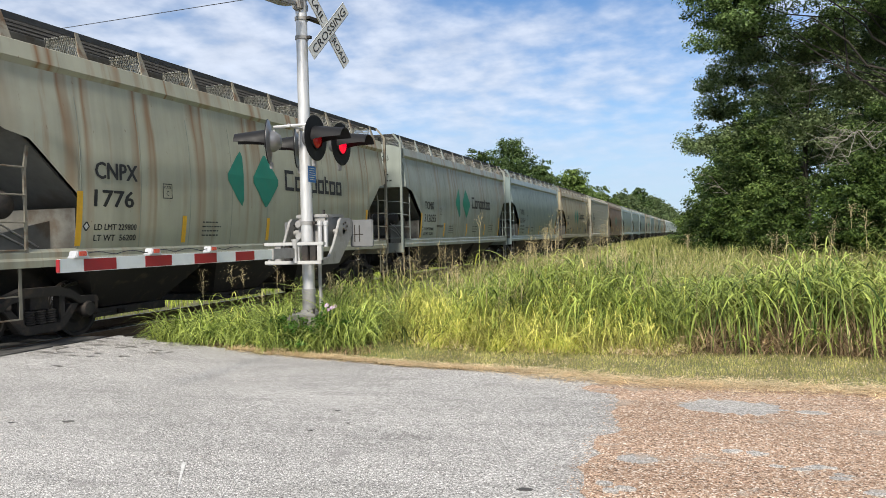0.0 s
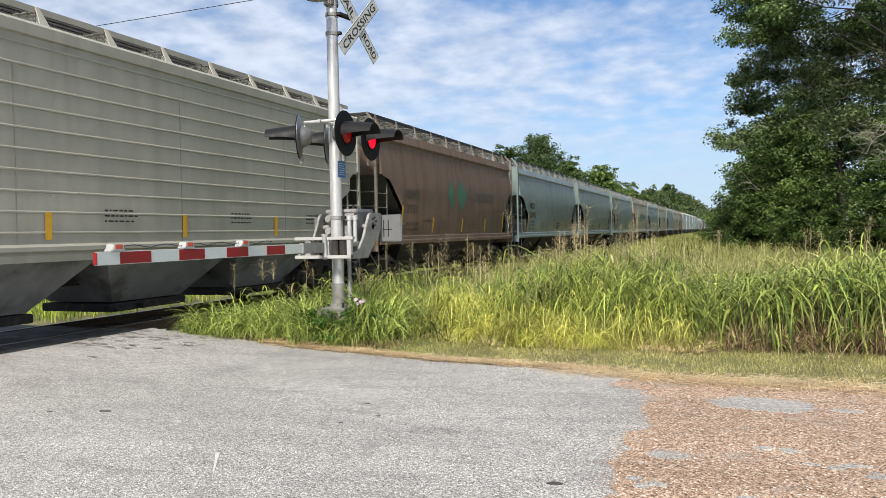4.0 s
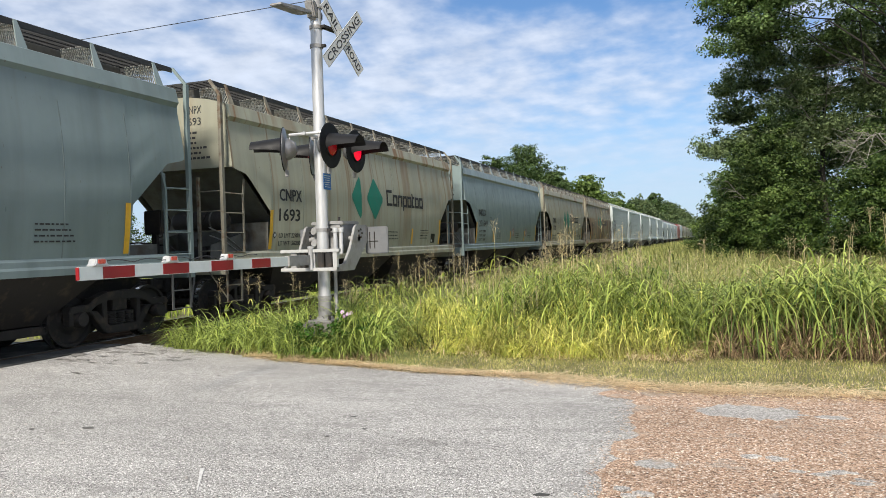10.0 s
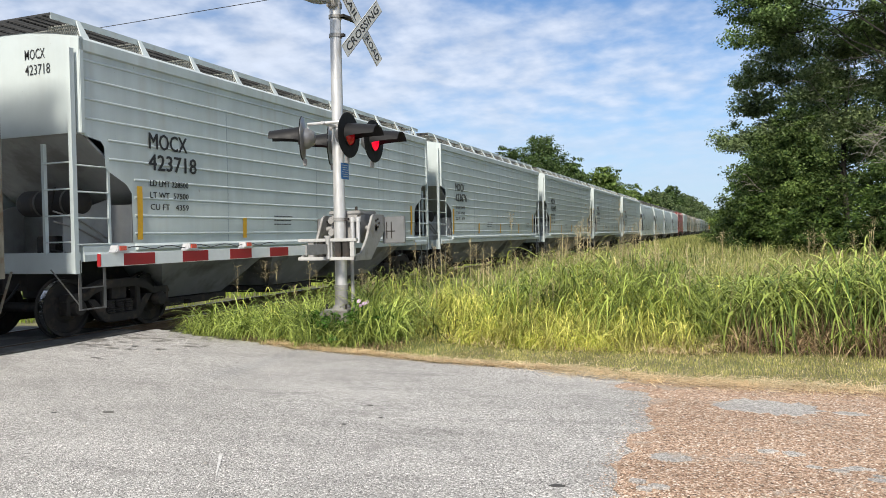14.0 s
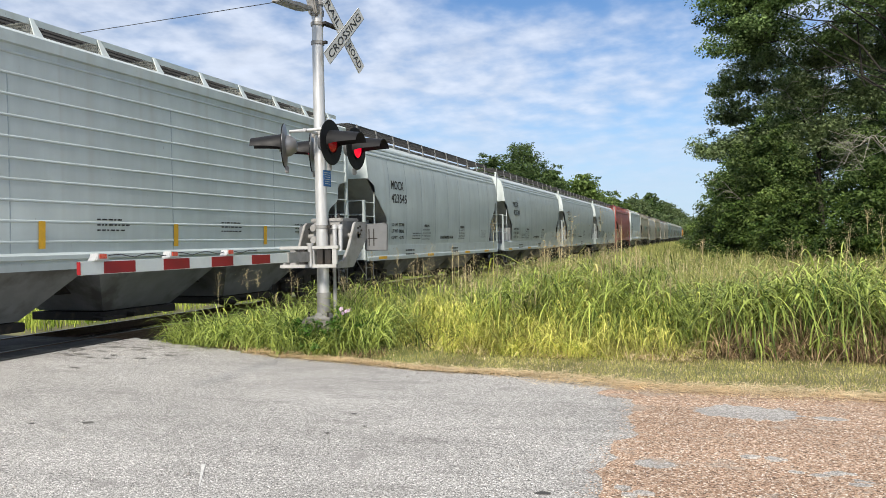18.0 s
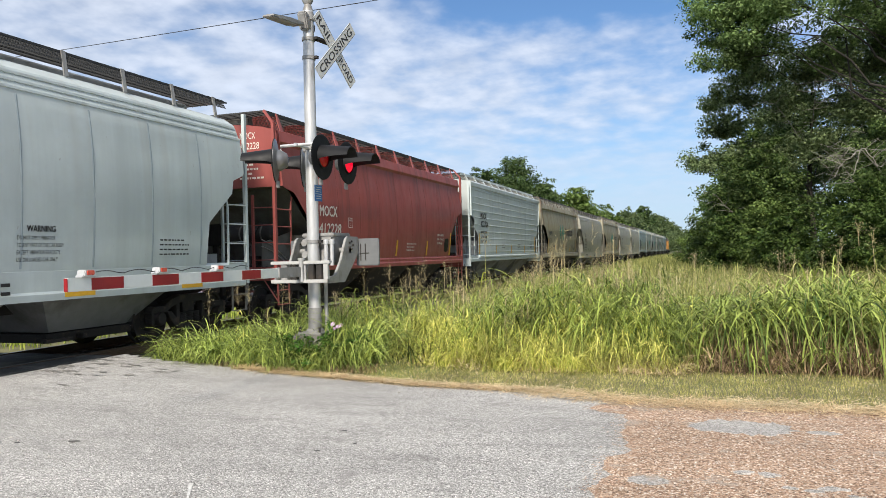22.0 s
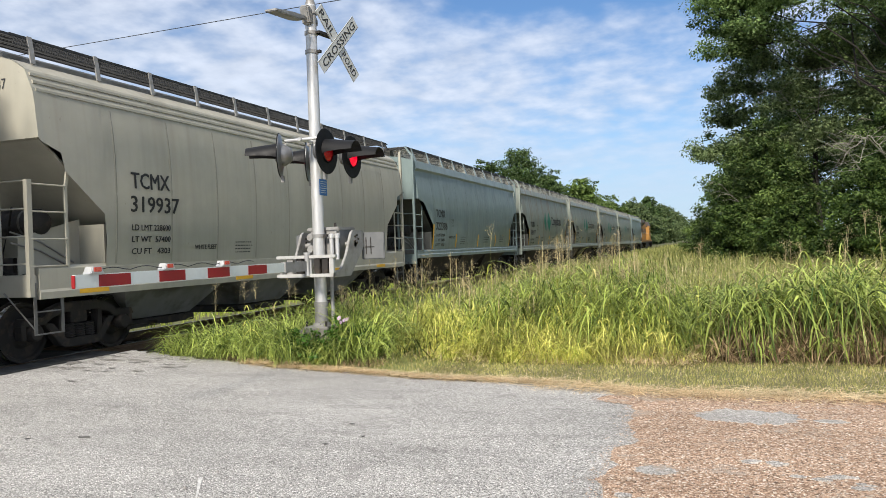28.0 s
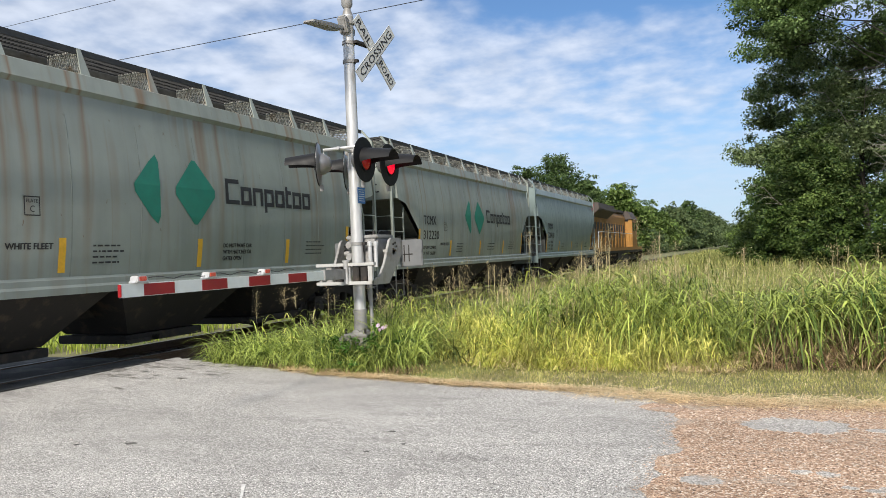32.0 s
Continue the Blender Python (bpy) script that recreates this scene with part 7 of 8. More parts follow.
def patchy(r, n, x0, x1, y0, y1, size, keep=0.45):
    """Points in a rectangle, gathered in patches."""
    x, y = r.uniform(x0, x1, n * 3), r.uniform(y0, y1, n * 3)
    v = np.sin(x * 2.1 / size + 1.3 * np.sin(y * 1.7 / size)) + np.sin(y * 2.6 / size + 1.1 * np.sin(x * 1.9 / size + 2))
    ok = v + r.uniform(-1, 1, n * 3) > -2 * keep
    return x[ok][:n], y[ok][:n]


def far_edge(x):
    return np.array([edge_y(a) for a in x])


def reeds(name, x, y, hgt, seed, mat, label, leaves=7, seed_heads=0.0, leaf_len=0.75, leaf_w=0.026, low=0.12, plume=1.0, stem="", hang=1.0):
    """Tall coarse grass: upright stems with arching leaves."""
    r = np.random.RandomState(seed)
    n = len(x)
    base = np.stack([x, y, gz(x, y) - 0.02], 1)
    hgt = hgt * (0.92 + 0.11 * np.sin(x * 5.3 + 2 * np.sin(y * 3.1)) + 0.11 * np.sin(y * 4.7 + x * 2.3 + seed))
    az = r.uniform(0, 6.283, n)
    lean = r.uniform(0.02, 0.28, n)
    stems = ribbons(base, hgt, lean, np.full(n, 0.010), az, r, 7, 0.1)
    out = [] if stem else [stems]
    if stem:
        tagged(new("grass_stems", strips("grass_stems", stems, LEAF[stem])), "brown lower stems of the tall grass", "grass stems", kind="stuff")
    for k in range(leaves):
        s = (low + (0.92 - low) * (k + r.rand(n)) / leaves)
        p = base + np.stack([np.cos(az) * hgt * lean * 0.75 * s ** 2, np.sin(az) * hgt * lean * 0.75 * s ** 2, hgt * s], 1)
        ln = leaf_len * r.uniform(0.55, 1.15, n) * (0.75 + 0.4 * np.sin(3.1 * s))
        out.append(arches(p, ln * 0.95, r.uniform(0, 6.283, n), leaf_w * r.uniform(0.5, 1.15, n), r, 7, hang))
    ob = new(name, strips(name, np.concatenate(out), LEAF[mat]))
    tagged(ob, label, "tall grass", kind="stuff")
    if seed_heads:
        pick = r.rand(n) < seed_heads
        tops = base[pick] + np.stack([np.cos(az) * hgt * lean * 0.75, np.sin(az) * hgt * lean * 0.75, hgt * 0.97], 1)[pick]
        m = len(tops)
        extra = r.uniform(0.15, 0.40, m) * plume
        st = ribbons(tops - [0, 0, 0.1], extra + 0.3, r.uniform(0, 0.3, m), np.full(m, 0.007), r.uniform(0, 6.283, m), r, 6, 0.1)
        new_parts = [st]
        whorls, arms, beads = 7, 3, 4
        for k in range(whorls * arms):
            f = (k // arms) / whorls
            q = tops + np.stack([np.zeros(m), np.zeros(m), extra * (0.25 + 0.95 * f)], 1)
            ba, bl = r.uniform(0, 6.283, m), plume * (1.15 - 0.85 * f) * r.uniform(0.08, 0.17, m)
            tilt = r.uniform(0.8, 1.9, m)
            new_parts.append(ribbons(q, bl, tilt, np.full(m, 0.0028), ba, r, 6, 0.25))
            for e in range(beads):
                w = 0.35 + 0.65 * e / (beads - 1)
                hd = np.stack([np.cos(ba) * bl * tilt * 0.75 * w ** 2, np.sin(ba) * bl * tilt * 0.75 * w ** 2, bl * (w - 0.25 * tilt * w ** 3)], 1)
                new_parts.append(ribbons(q + hd + r.normal(0, 0.006, (m, 3)), r.uniform(0.010, 0.020, m), r.uniform(0.2, 1.8, m), r.uniform(0.006, 0.011, m), r.uniform(0, 6.283, m), r, 6, 0.5))
        o2 = new("seed_heads", strips("seed_heads", np.concatenate(new_parts), LEAF["seed"]))
        tagged(o2, "feathery brown grass seed heads", "seed heads", kind="stuff")
    return ob


def build_grass():
    r = np.random.RandomState(21)
    # coarse clump round the signal, its long leaves arching over the road edge
    x, y = patchy(r, 170, -8.45, -4.5, 9.6, 11.4, 0.5, 0.7)
    ok = (y > far_edge(x) + 0.22) & ((np.abs(x - PX) > 0.30) | (np.abs(y - PY) > 0.30))
    x, y = x[ok], y[ok]
    ln = 0.52 + 0.38 * np.clip((y - far_edge(x)) / 0.8, 0, 1) * r.uniform(0.6, 1.2, len(x))
    tussocks("grass_clump", x, y, ln * r.uniform(0.8, 1.25, len(x)), 40, "deep", "dense coarse green grass round the signal mast", 31, 0.010, 0.022, 0.09, (0.4, 1.2), (0.75, 1.25), (0.45, 1.25))
    x, y = patchy(r, 60, -8.5, -4.4, 9.5, 11.2, 0.5, 0.6)
    ok = y > far_edge(x) + 0.15
    tussocks("grass_clump", x[ok], y[ok], r.uniform(0.5, 0.95, ok.sum()), 34, "grass", "thick green grass blades at the road edge", 32, 0.009, 0.018, 0.10, (0.3, 1.0), (0.85, 1.3), (0.4, 1.2))
    x, y = r.uniform(-6.05, -4.85, 34), r.uniform(9.42, 9.72, 34)
    tussocks("grass_clump", x, y, r.uniform(0.42, 0.72, 34), 24, "deep", "coarse grass before the mast's footing", 73, 0.009, 0.020, 0.08, (0.3, 1.1), (0.8, 1.25), (0.4, 1.2))
    x, y = patchy(r, 900, -7.4, -4.3, 9.2, 9.75, 0.4, 0.4)
    ok = y > far_edge(x) + 0.03
    blades("dead_stalks", x[ok], y[ok], 0.08, 0.25, 0.005, 0.011, "dead", "withered brown blades under the clump", 52, 6, 0.5, 1.5, 0.55, "dead stalks")
    # middle stretch, lower and mixed
    x, y = patchy(r, 620, -5.7, -2.6, 10.35, 14.0, 0.5, 0.6)
    reeds("tall_grass", x, y, (0.50 + 0.07 * (y - 10.4)) * r.uniform(0.55, 1.25, len(x)), 33, "grass", "tall green grass with arching leaves", 7, 0.05, 0.60, 0.017, 0.05)
    x, y = patchy(r, 230, -5.5, -3.4, 10.5, 13.2, 0.5, 0.5)
    reeds("lime_grass", x, y, r.uniform(0.45, 0.85, len(x)), 74, "lime", "yellow-green grass between the mast and the stand", 7, 0.02, 0.50, 0.014, 0.06)
    x, y = patchy(r, 60, -5.6, -2.6, 10.4, 13.0, 0.6, 0.6)
    tussocks("tall_grass", x, y, r.uniform(0.5, 0.9, len(x)), 26, "deep", "tufts of long green blades", 68, 0.008, 0.017, 0.10, (0.3, 1.0), (0.9, 1.25), (0.3, 1.0), "tall grass")
    x, y = patchy(r, 70, -5.2, -2.4, 10.3, 13.5, 0.6, 0.5)
    tussocks("grass_clump", x, y, r.uniform(0.45, 0.9, len(x)), 30, "olive", "olive grass blades between the taller stems", 49, 0.006, 0.013, 0.10, (0.2, 0.9), (0.8, 1.2), (0.3, 1.0))
    # the tall stand: two lumps with a dip between them
    x, y = patchy(r, 820, -3.5, -0.5, 10.9, 14.0, 0.55, 0.6)
    h = (1.42 - 0.24 * ((x + 1.9) / 1.2) ** 2) * r.uniform(0.55, 1.12, len(x)) * (0.80 + 0.20 * np.clip(y - 11, 0, 1))
    reeds("tall_grass", x, y, h, 34, "grass", "tall stand of coarse green grass with drooping leaves", 8, 0.05, 0.72, 0.021, 0.10, hang=1.25)
    x, y = patchy(r, 70, -3.4, -0.6, 11.2, 13.6, 0.6, 0.7)
    tussocks("tall_grass", x, y, r.uniform(1.0, 1.5, len(x)), 26, "deep", "long arching blades of the tall stand", 61, 0.010, 0.022, 0.14, (0.3, 1.0), (0.85, 1.1), (0.3, 1.0), "tall grass")
    x, y = patchy(r, 330, -1.3, 0.5, 10.6, 14.0, 0.5, 0.7)
    ok = (x < 0.0) | (y > 11.0)
    x, y = x[ok], y[ok]
    reeds("tall_grass", x, y, r.uniform(0.45, 0.92, len(x)) * (1 + 0.06 * (y - 11)), 54, "grass", "lower green grass in the dip of the stand", 7, 0.02, 0.66, 0.020, 0.08)
    x, y = patchy(r, 800, 0.0, 5.2, 10.9, 13.6, 0.5, 0.5)
    h = np.clip(0.95 + 0.26 * (x - 0.2), 0.85, 1.22) * r.uniform(0.55, 1.12, len(x))
    reeds("tall_grass", x, y, h, 53, "deep", "tall coarse grass over a brown withered base", 7, 0.02, 0.80, 0.025, 0.52, 1.0, "dead", 1.35)
    x, y = patchy(r, 60, 0.2, 5.0, 11.2, 13.5, 0.6, 0.7)
    tussocks("tall_grass", x, y, r.uniform(0.9, 1.25, len(x)), 24, "grass", "long drooping blades over the withered base", 62, 0.010, 0.024, 0.15, (0.4, 1.1), (0.95, 1.2), (0.4, 1.1), "tall grass")
    x, y = patchy(r, 90, 0.0, 5.0, 10.55, 11.2, 0.5, 0.6)
    reeds("tall_grass", x, y, r.uniform(0.7, 1.12, len(x)), 67, "grass", "broad pale leaves hanging before the withered base", 4, 0.0, 0.95, 0.034, 0.62, 1.0, "dead", 1.3)
    x, y = patchy(r, 60, -3.0, 4.8, 10.9, 13.5, 1.0, 0.5)
    ok = np.abs(x + 0.3) > 0.7
    reeds("tall_grass", x[ok], y[ok], r.uniform(0.95, 1.30, ok.sum()), 35, "olive", "taller yellowing grass stems with seed heads", 6, 0.15, 0.80, 0.026, 0.4)
    # near-black leaves that paint the shade inside the stand and the clump
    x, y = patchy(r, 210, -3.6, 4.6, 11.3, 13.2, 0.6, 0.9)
    tussocks("undergrowth", x, y, r.uniform(0.7, 1.0, len(x)), 34, "under", "dark leaves inside the tall grass, coloured as its shade", 65, 0.012, 0.026, 0.14, (0.2, 0.9), (0.8, 1.1), (0.2, 0.8), "undergrowth")
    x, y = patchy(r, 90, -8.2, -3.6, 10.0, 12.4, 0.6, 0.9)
    tussocks("undergrowth", x, y, r.uniform(0.38, 0.6, len(x)), 34, "under", "dark leaves inside the grass clump, coloured as its shade", 66, 0.010, 0.022, 0.12, (0.3, 1.0), (0.8, 1.1), (0.2, 0.9), "undergrowth")
    # lime and yellow tufts in front
    n = 270
    x, y = r.normal(-2.75, 0.95, n), 10.15 + np.abs(r.normal(0, 0.50, n))
    keep = (x > -4.5) & (x < -0.2)
    x, y = x[keep], y[keep]
    tussocks("lime_grass", x, y, r.uniform(0.25, 0.95, len(x)) * (0.75 + 0.35 * np.clip(y - 10.2, 0, 1)), 34, "lime", "sunlit lime-yellow grass tufts", 36, 0.006, 0.015, 0.12, (0.25, 1.3), (0.6, 1.2), (0.3, 1.25))
    x, y = patchy(r, 420, -4.4, -0.5, 10.3, 11.5, 0.5, 0.6)
    reeds("lime_grass", x, y, (0.42 + 0.42 * np.clip(y - 10.3, 0, 1)) * r.uniform(0.6, 1.2, len(x)), 72, "lime", "yellow-green grass with arching leaves", 7, 0.0, 0.50, 0.016, 0.06)
    x, y = patchy(r, 90, -4.3, -0.1, 10.2, 10.9, 0.5, 0.5)
    tussocks("lime_grass", x, y, r.uniform(0.3, 0.65, len(x)), 34, "olive", "olive grass at the foot of the tall stand", 37, 0.007, 0.015, 0.09, (0.3, 1.1), (0.7, 1.2), (0.3, 1.1))
    # withered base on the far side of the dip
    x, y = patchy(r, 330, 0.0, 5.0, 10.42, 11.4, 0.5, 0.8)
    tussocks("dead_stalks", x, y, r.uniform(0.4, 0.85, len(x)), 26, "dead", "dark brown dead stalks under the tall grass", 38, 0.007, 0.018, 0.10, (0.1, 1.2), (0.6, 1.1), (0.2, 1.3), "dead stalks")
    x, y = patchy(r, 420, -0.1, 5.0, 10.5, 11.4, 0.5, 0.8)
    blades("dead_stalks", x, y, 0.4, 0.9, 0.008, 0.014, "dead", "dry upright stalks in the withered base", 69, 4, 0.05, 0.5, 0.2, "dead stalks")
    x, y = patchy(r, 40, -3.6, 0.4, 10.25, 10.8, 0.4, 0.5)
    tussocks("dead_stalks", x, y, r.uniform(0.25, 0.5, len(x)), 26, "dead", "brown dead stalks in the grass", 55, 0.006, 0.014, 0.10, (0.3, 1.2), (0.6, 1.1), (0.3, 1.1), "dead stalks")
    x, y = patchy(r, 34, 0.0, 4.8, 10.40, 10.75, 0.6, 0.7)
    tussocks("grass_clump", x, y, r.uniform(0.5, 0.95, len(x)), 7, "grass", "single green blades hanging over the withered base", 56, 0.012, 0.028, 0.10, (0.2, 0.9), (1.0, 1.4), (0.6, 1.4))
    x, y = patchy(r, 130, -4.0, -0.3, 10.15, 10.6, 0.4, 0.5)
    tussocks("straw_tufts", x, y, r.uniform(0.15, 0.42, len(x)), 26, "straw", "dry straw-coloured tufts", 50, 0.005, 0.012, 0.10, (0.4, 1.3), (0.5, 1.0), (0.4, 1.0), "straw")
    # mown verge
    x = r.uniform(-6.2, 11, 70000)
    y = far_edge(x) + 0.02 + (10.5 - far_edge(x)) * r.rand(len(x)) ** 0.9
    ok = ((x > -4.9) | (y < far_edge(x) + 0.35)) & (y > far_edge(x) + 0.10 + 0.1 * r.rand(len(x)))
    a, b = x[ok], y[ok]
    cut = r.rand(len(a)) < 0.92
    blades("mown_grass", a[cut], b[cut], 0.02, 0.075, 0.003, 0.007, "olive", "short mown grass verge", 39, 4, 0.3, 1.3, 0.45)
    blades("mown_grass", a[~cut], b[~cut], 0.03, 0.09, 0.005, 0.010, "field", "short green verge grass", 40, 4, 0.3, 1.3, 0.45)
    x = r.uniform(-5.0, 6, 5000)
    y = far_edge(x) + 0.15 + (10.45 - far_edge(x)) * r.rand(len(x))
    ok = y < 10.5
    blades("mown_grass", x[ok], y[ok], 0.02, 0.07, 0.004, 0.009, "straw", "dry clippings in the mown verge", 63, 4, 0.6, 1.6, 0.5)
    # straw line along the edge of the road
    x = r.uniform(-6.6, 11, 10000)
    y = far_edge(x) + np.where(x > -2, -0.02, 0.05) + r.normal(0.0, 0.10, len(x)) * np.where(x > -2, 1.5, 0.7)
    blades("straw_line", x, y, 0.03, 0.16, 0.003, 0.008, "straw", "dry cut straw along the asphalt edge", 41, 4, 1.1, 1.8, 0.53, "straw")
    n = 5200
    x = r.uniform(-6.5, 6, n)
    y = far_edge(x) + np.where(x > -2, -0.04, 0.04) + r.normal(0.0, 0.10, n) * np.where(x > -2, 1.6, 0.8)
    az = r.normal(0, 0.85, n) + np.pi * (r.rand(n) < 0.5)
    ln = r.uniform(0.06, 0.28, n)
    ln[:60] *= 3.0
    z = gz(x, y) + r.uniform(0.012, 0.05, n)
    s = np.linspace(-0.5, 0.5, 4)[None, :, None]
    d = np.stack([np.cos(az), np.sin(az), r.normal(0, 0.06, n)], 1)[:, None, :]
    sd = np.stack([-np.sin(az), np.cos(az), np.zeros(n)], 1)[:, None, :]
    p = np.stack([x, y, z], 1)[:, None, :] + d * ln[:, None, None] * s + sd * (s ** 2) * r.normal(0, 0.2, n)[:, None, None] * ln[:, None, None]
    w = r.uniform(0.002, 0.006, n)[:, None, None]
    ob = new("straw_line", strips("straw_line", np.stack([p - sd * w, p + sd * w], 2), LEAF["straw"]))
    tagged(ob, "loose dry straw stems lying on the verge", "straw", kind="stuff")
    # rough field behind, to the trees and along the track
    x, y = patchy(r, 13000, -8.3, 12, 14.0, 42, 2.5, 0.75)
    ok = (x < 9.5 + (y - 14) * 0.1) & ((x > -5.5) | (y > 22) | (r.rand(len(x)) < 0.25))
    blades("field_grass", x[ok], y[ok], 0.45, 1.0, 0.012, 0.028, "field", "rough olive field grass", 42, 5, 0.3, 1.2, 0.45)
    x, y = patchy(r, 2200, -8.3, 8, 15.5, 48, 3, 0.6)
    ok = (x > -5) | (y > 24)
    x, y = x[ok], y[ok]
    blades("field_grass", x, y, 0.5, 1.05, 0.008, 0.018, "straw", "dry seeding field grass", 43, 5, 0.1, 0.9)
    x, y = patchy(r, 9000, -8.2, 5, 42, 170, 6, 0.75)
    blades("field_grass", x, y, 0.5, 1.1, 0.05, 0.12, "field", "rough grass beside the track in the distance", 44, 4, 0.15, 0.8)
    x, y = patchy(r, 1000, -8.2, 7, 13.5, 40, 2.5, 0.5)
    reeds("tall_grass", x, y, r.uniform(0.75, 1.2, len(x)), 45, "field", "slender grass stems in the field", 5, 0.0, 0.55, 0.022)
    # far side of the track
    x, y = patchy(r, 9000, -40, -13.6, -8, 40, 3, 0.8)
    ok = (y > 9.6) | (y < -6.5)
    blades("field_grass", x[ok], y[ok], 0.15, 0.45, 0.03, 0.07, "grass", "bright grass beyond the track", 46, 4, 0.2, 1.0)
    x, y = patchy(r, 15000, -19, -13.2, 11.5, 48, 2, 0.9)
    blades("field_grass", x, y, 0.2, 0.5, 0.02, 0.045, "meadow", "sunlit grass beyond the track", 47, 5, 0.2, 1.0)
    # seeding stalks close to the track
    x, y = patchy(r, 480, -8.4, -3.4, 11.4, 17, 0.8, 0.4)
    reeds("tall_grass", x, y, r.uniform(0.5, 1.0, len(x)), 48, "grass", "grass with brown seed heads beside the track", 6, 0.04, 0.5, 0.02)
    # a few single seeding stems that stand clear
    x = np.array([-7.3, -6.75, -4.4, -4.1, -3.2, -2.3, -0.2, 1.0, 1.25, 2.4, 3.4, -6.9])
    y = np.array([10.0, 9.75, 10.3, 10.9, 11.2, 11.6, 11.0, 11.3, 11.8, 12.2, 12.0, 10.2])
    reeds("seeding_stems", x, y, np.array([0.85, 0.95, 1.0, 1.15, 1.5, 1.65, 1.35, 1.6, 1.45, 1.7, 1.6, 0.7]), 51, "lime", "single tall seeding grass stems", 4, 1.1, 0.5, 0.026, 0.12, 1.2)
    x = np.concatenate([r.uniform(-2.9, -0.9, 16), r.uniform(1.6, 3.6, 8), r.uniform(-6.2, -3.2, 10)])
    y = np.concatenate([r.uniform(11.2, 13.0, 16), r.uniform(12.0, 15.0, 8), r.uniform(11.6, 14.5, 10)])
    h = np.concatenate([r.uniform(1.15, 1.5, 16), r.uniform(1.15, 1.45, 8), r.uniform(0.75, 1.1, 10)])
    reeds("seeding_stems", x, y, h, 64, "olive", "tall grass stems with large feathery seed plumes", 4, 1.1, 0.6, 0.024, 0.3, 1.5)
    x, y = patchy(r, 28, -7.4, -1.0, 11.2, 14.5, 0.7, 0.5)
    reeds("seeding_stems", x, y, r.uniform(0.72, 1.12, len(x)) + 0.25 * np.clip((x + 4) / 2, 0, 1), 71, "grass", "grass stems with loose brown seed heads", 4, 1.1, 0.5, 0.018, 0.2, 1.1)
    # broad-leaved weeds at the foot of the mast
    rw = np.random.RandomState(14)
    for k, (wx, wy, wh, ww) in enumerate(((-5.35, 9.55, 0.42, 0.30), (-5.05, 9.70, 0.62, 0.26), (-5.62, 9.62, 0.34, 0.24), (-4.72, 9.9, 0.40, 0.30), (-5.85, 9.75, 0.40, 0.22))):
        gz0 = ground_z(wx, wy)
        wd = thing("weed", "bushy dark green broad-leaved weed by the mast", "weed", (wx, wy, gz0), "weeds")
        g = G()
        cen = []
        for q in range(16):
            e = np.array([rw.normal(0, ww * 0.55), rw.normal(0, ww * 0.55), wh * rw.uniform(0.3, 1.0)])
            g.tube([(0, 0, 0), tuple(e * np.array([0.4, 0.4, 0.6])), tuple(e)], 0.004, 5, 0.002)
            cen.append(e)
        part("stem", g, LEAF["weed"], wd)
        lv = quads("leaves", crown_leaves(rw, np.array(cen), np.full(16, ww * 0.36), 26, 0.030), LEAF["weed"])
        part("leaves", lv, None, wd, "small toothed green leaves")["kind"] = "stuff"
    block = G().prism([(-0.30, -0.16), (0.24, -0.20), (0.31, 0.10), (0.05, 0.20), (-0.28, 0.15)], "z", -0.05, 0.12)
    ob = part("concrete_slab", block, M["concrete"], bevel=0.02, at=(-4.78, 10.28, ground_z(-4.78, 10.28)))
    tagged(ob, "low broken slab of grey concrete in the grass", "concrete slab")


def petals():
    r = np.random.RandomState(8)
    t = thing("wild_flowers", "small pale mauve wild flowers by the mast", "flowers", (-4.99, 9.62, ground_z(-4.99, 9.62)))
    g = []
    stem = G()
    for i in range(6):
        c = np.array([r.normal(0, 0.07), r.normal(0, 0.05), r.uniform(0.54, 0.66)])
        stem.tube([(c[0] * 0.3, c[1] * 0.3, 0.0), (c[0], c[1], c[2])], 0.004, 5)
        up = np.array([r.normal(0.4, 0.2), r.normal(-0.9, 0.2), r.uniform(0.2, 0.6)])
        up /= np.linalg.norm(up)
        e1 = np.cross(up, [0, 0, 1.0])
        e1 /= np.linalg.norm(e1)
        e2 = np.cross(up, e1)
        for k in range(5):
            a = k * 1.2566 + r.rand() * 0.3
            d, s = (e1 * math.cos(a) + e2 * math.sin(a)) * 0.030, (-e1 * math.sin(a) + e2 * math.cos(a)) * 0.014
            g.append([c, c + d * 0.6 - s + up * 0.006, c + d, c + d * 0.6 + s + up * 0.006])
    part("petals", quads("petals", np.array(g), LEAF["flower"]), None, t, "pale mauve petals")["kind"] = "stuff"
    part("stem", stem, LEAF["grass"], t)


def crown_leaves(r, centres, radii, per, size):
    """Leaf quads gathered in sprays; flatter towards the spray's outside."""
    n = len(centres) * per
    c = np.repeat(centres, per, 0)
    rad = np.repeat(radii, per)
    d = r.normal(0, 1, (n, 3))
    d /= np.linalg.norm(d, axis=1)[:, None]
    q = c + d * (rad * r.rand(n) ** 0.5)[:, None] * np.array([1, 1, 0.62])
    q[:, 2] -= 0.10 * rad * r.rand(n)
    nrm = 0.6 * d + r.normal(0, 0.55, (n, 3)) + np.array([0, 0, 0.75])
    nrm /= np.linalg.norm(nrm, axis=1)[:, None]
    u = np.cross(nrm, r.normal(0, 1, (n, 3)))
    u /= np.linalg.norm(u, axis=1)[:, None] + 1e-9
    v = np.cross(nrm, u)
    s = (size * r.uniform(0.6, 1.3, n))[:, None]
    return np.stack([q - u * s, q + v * s * 0.52 + nrm * s * 0.12, q + u * s, q - v * s * 0.52 + nrm * s * 0.12], 1)


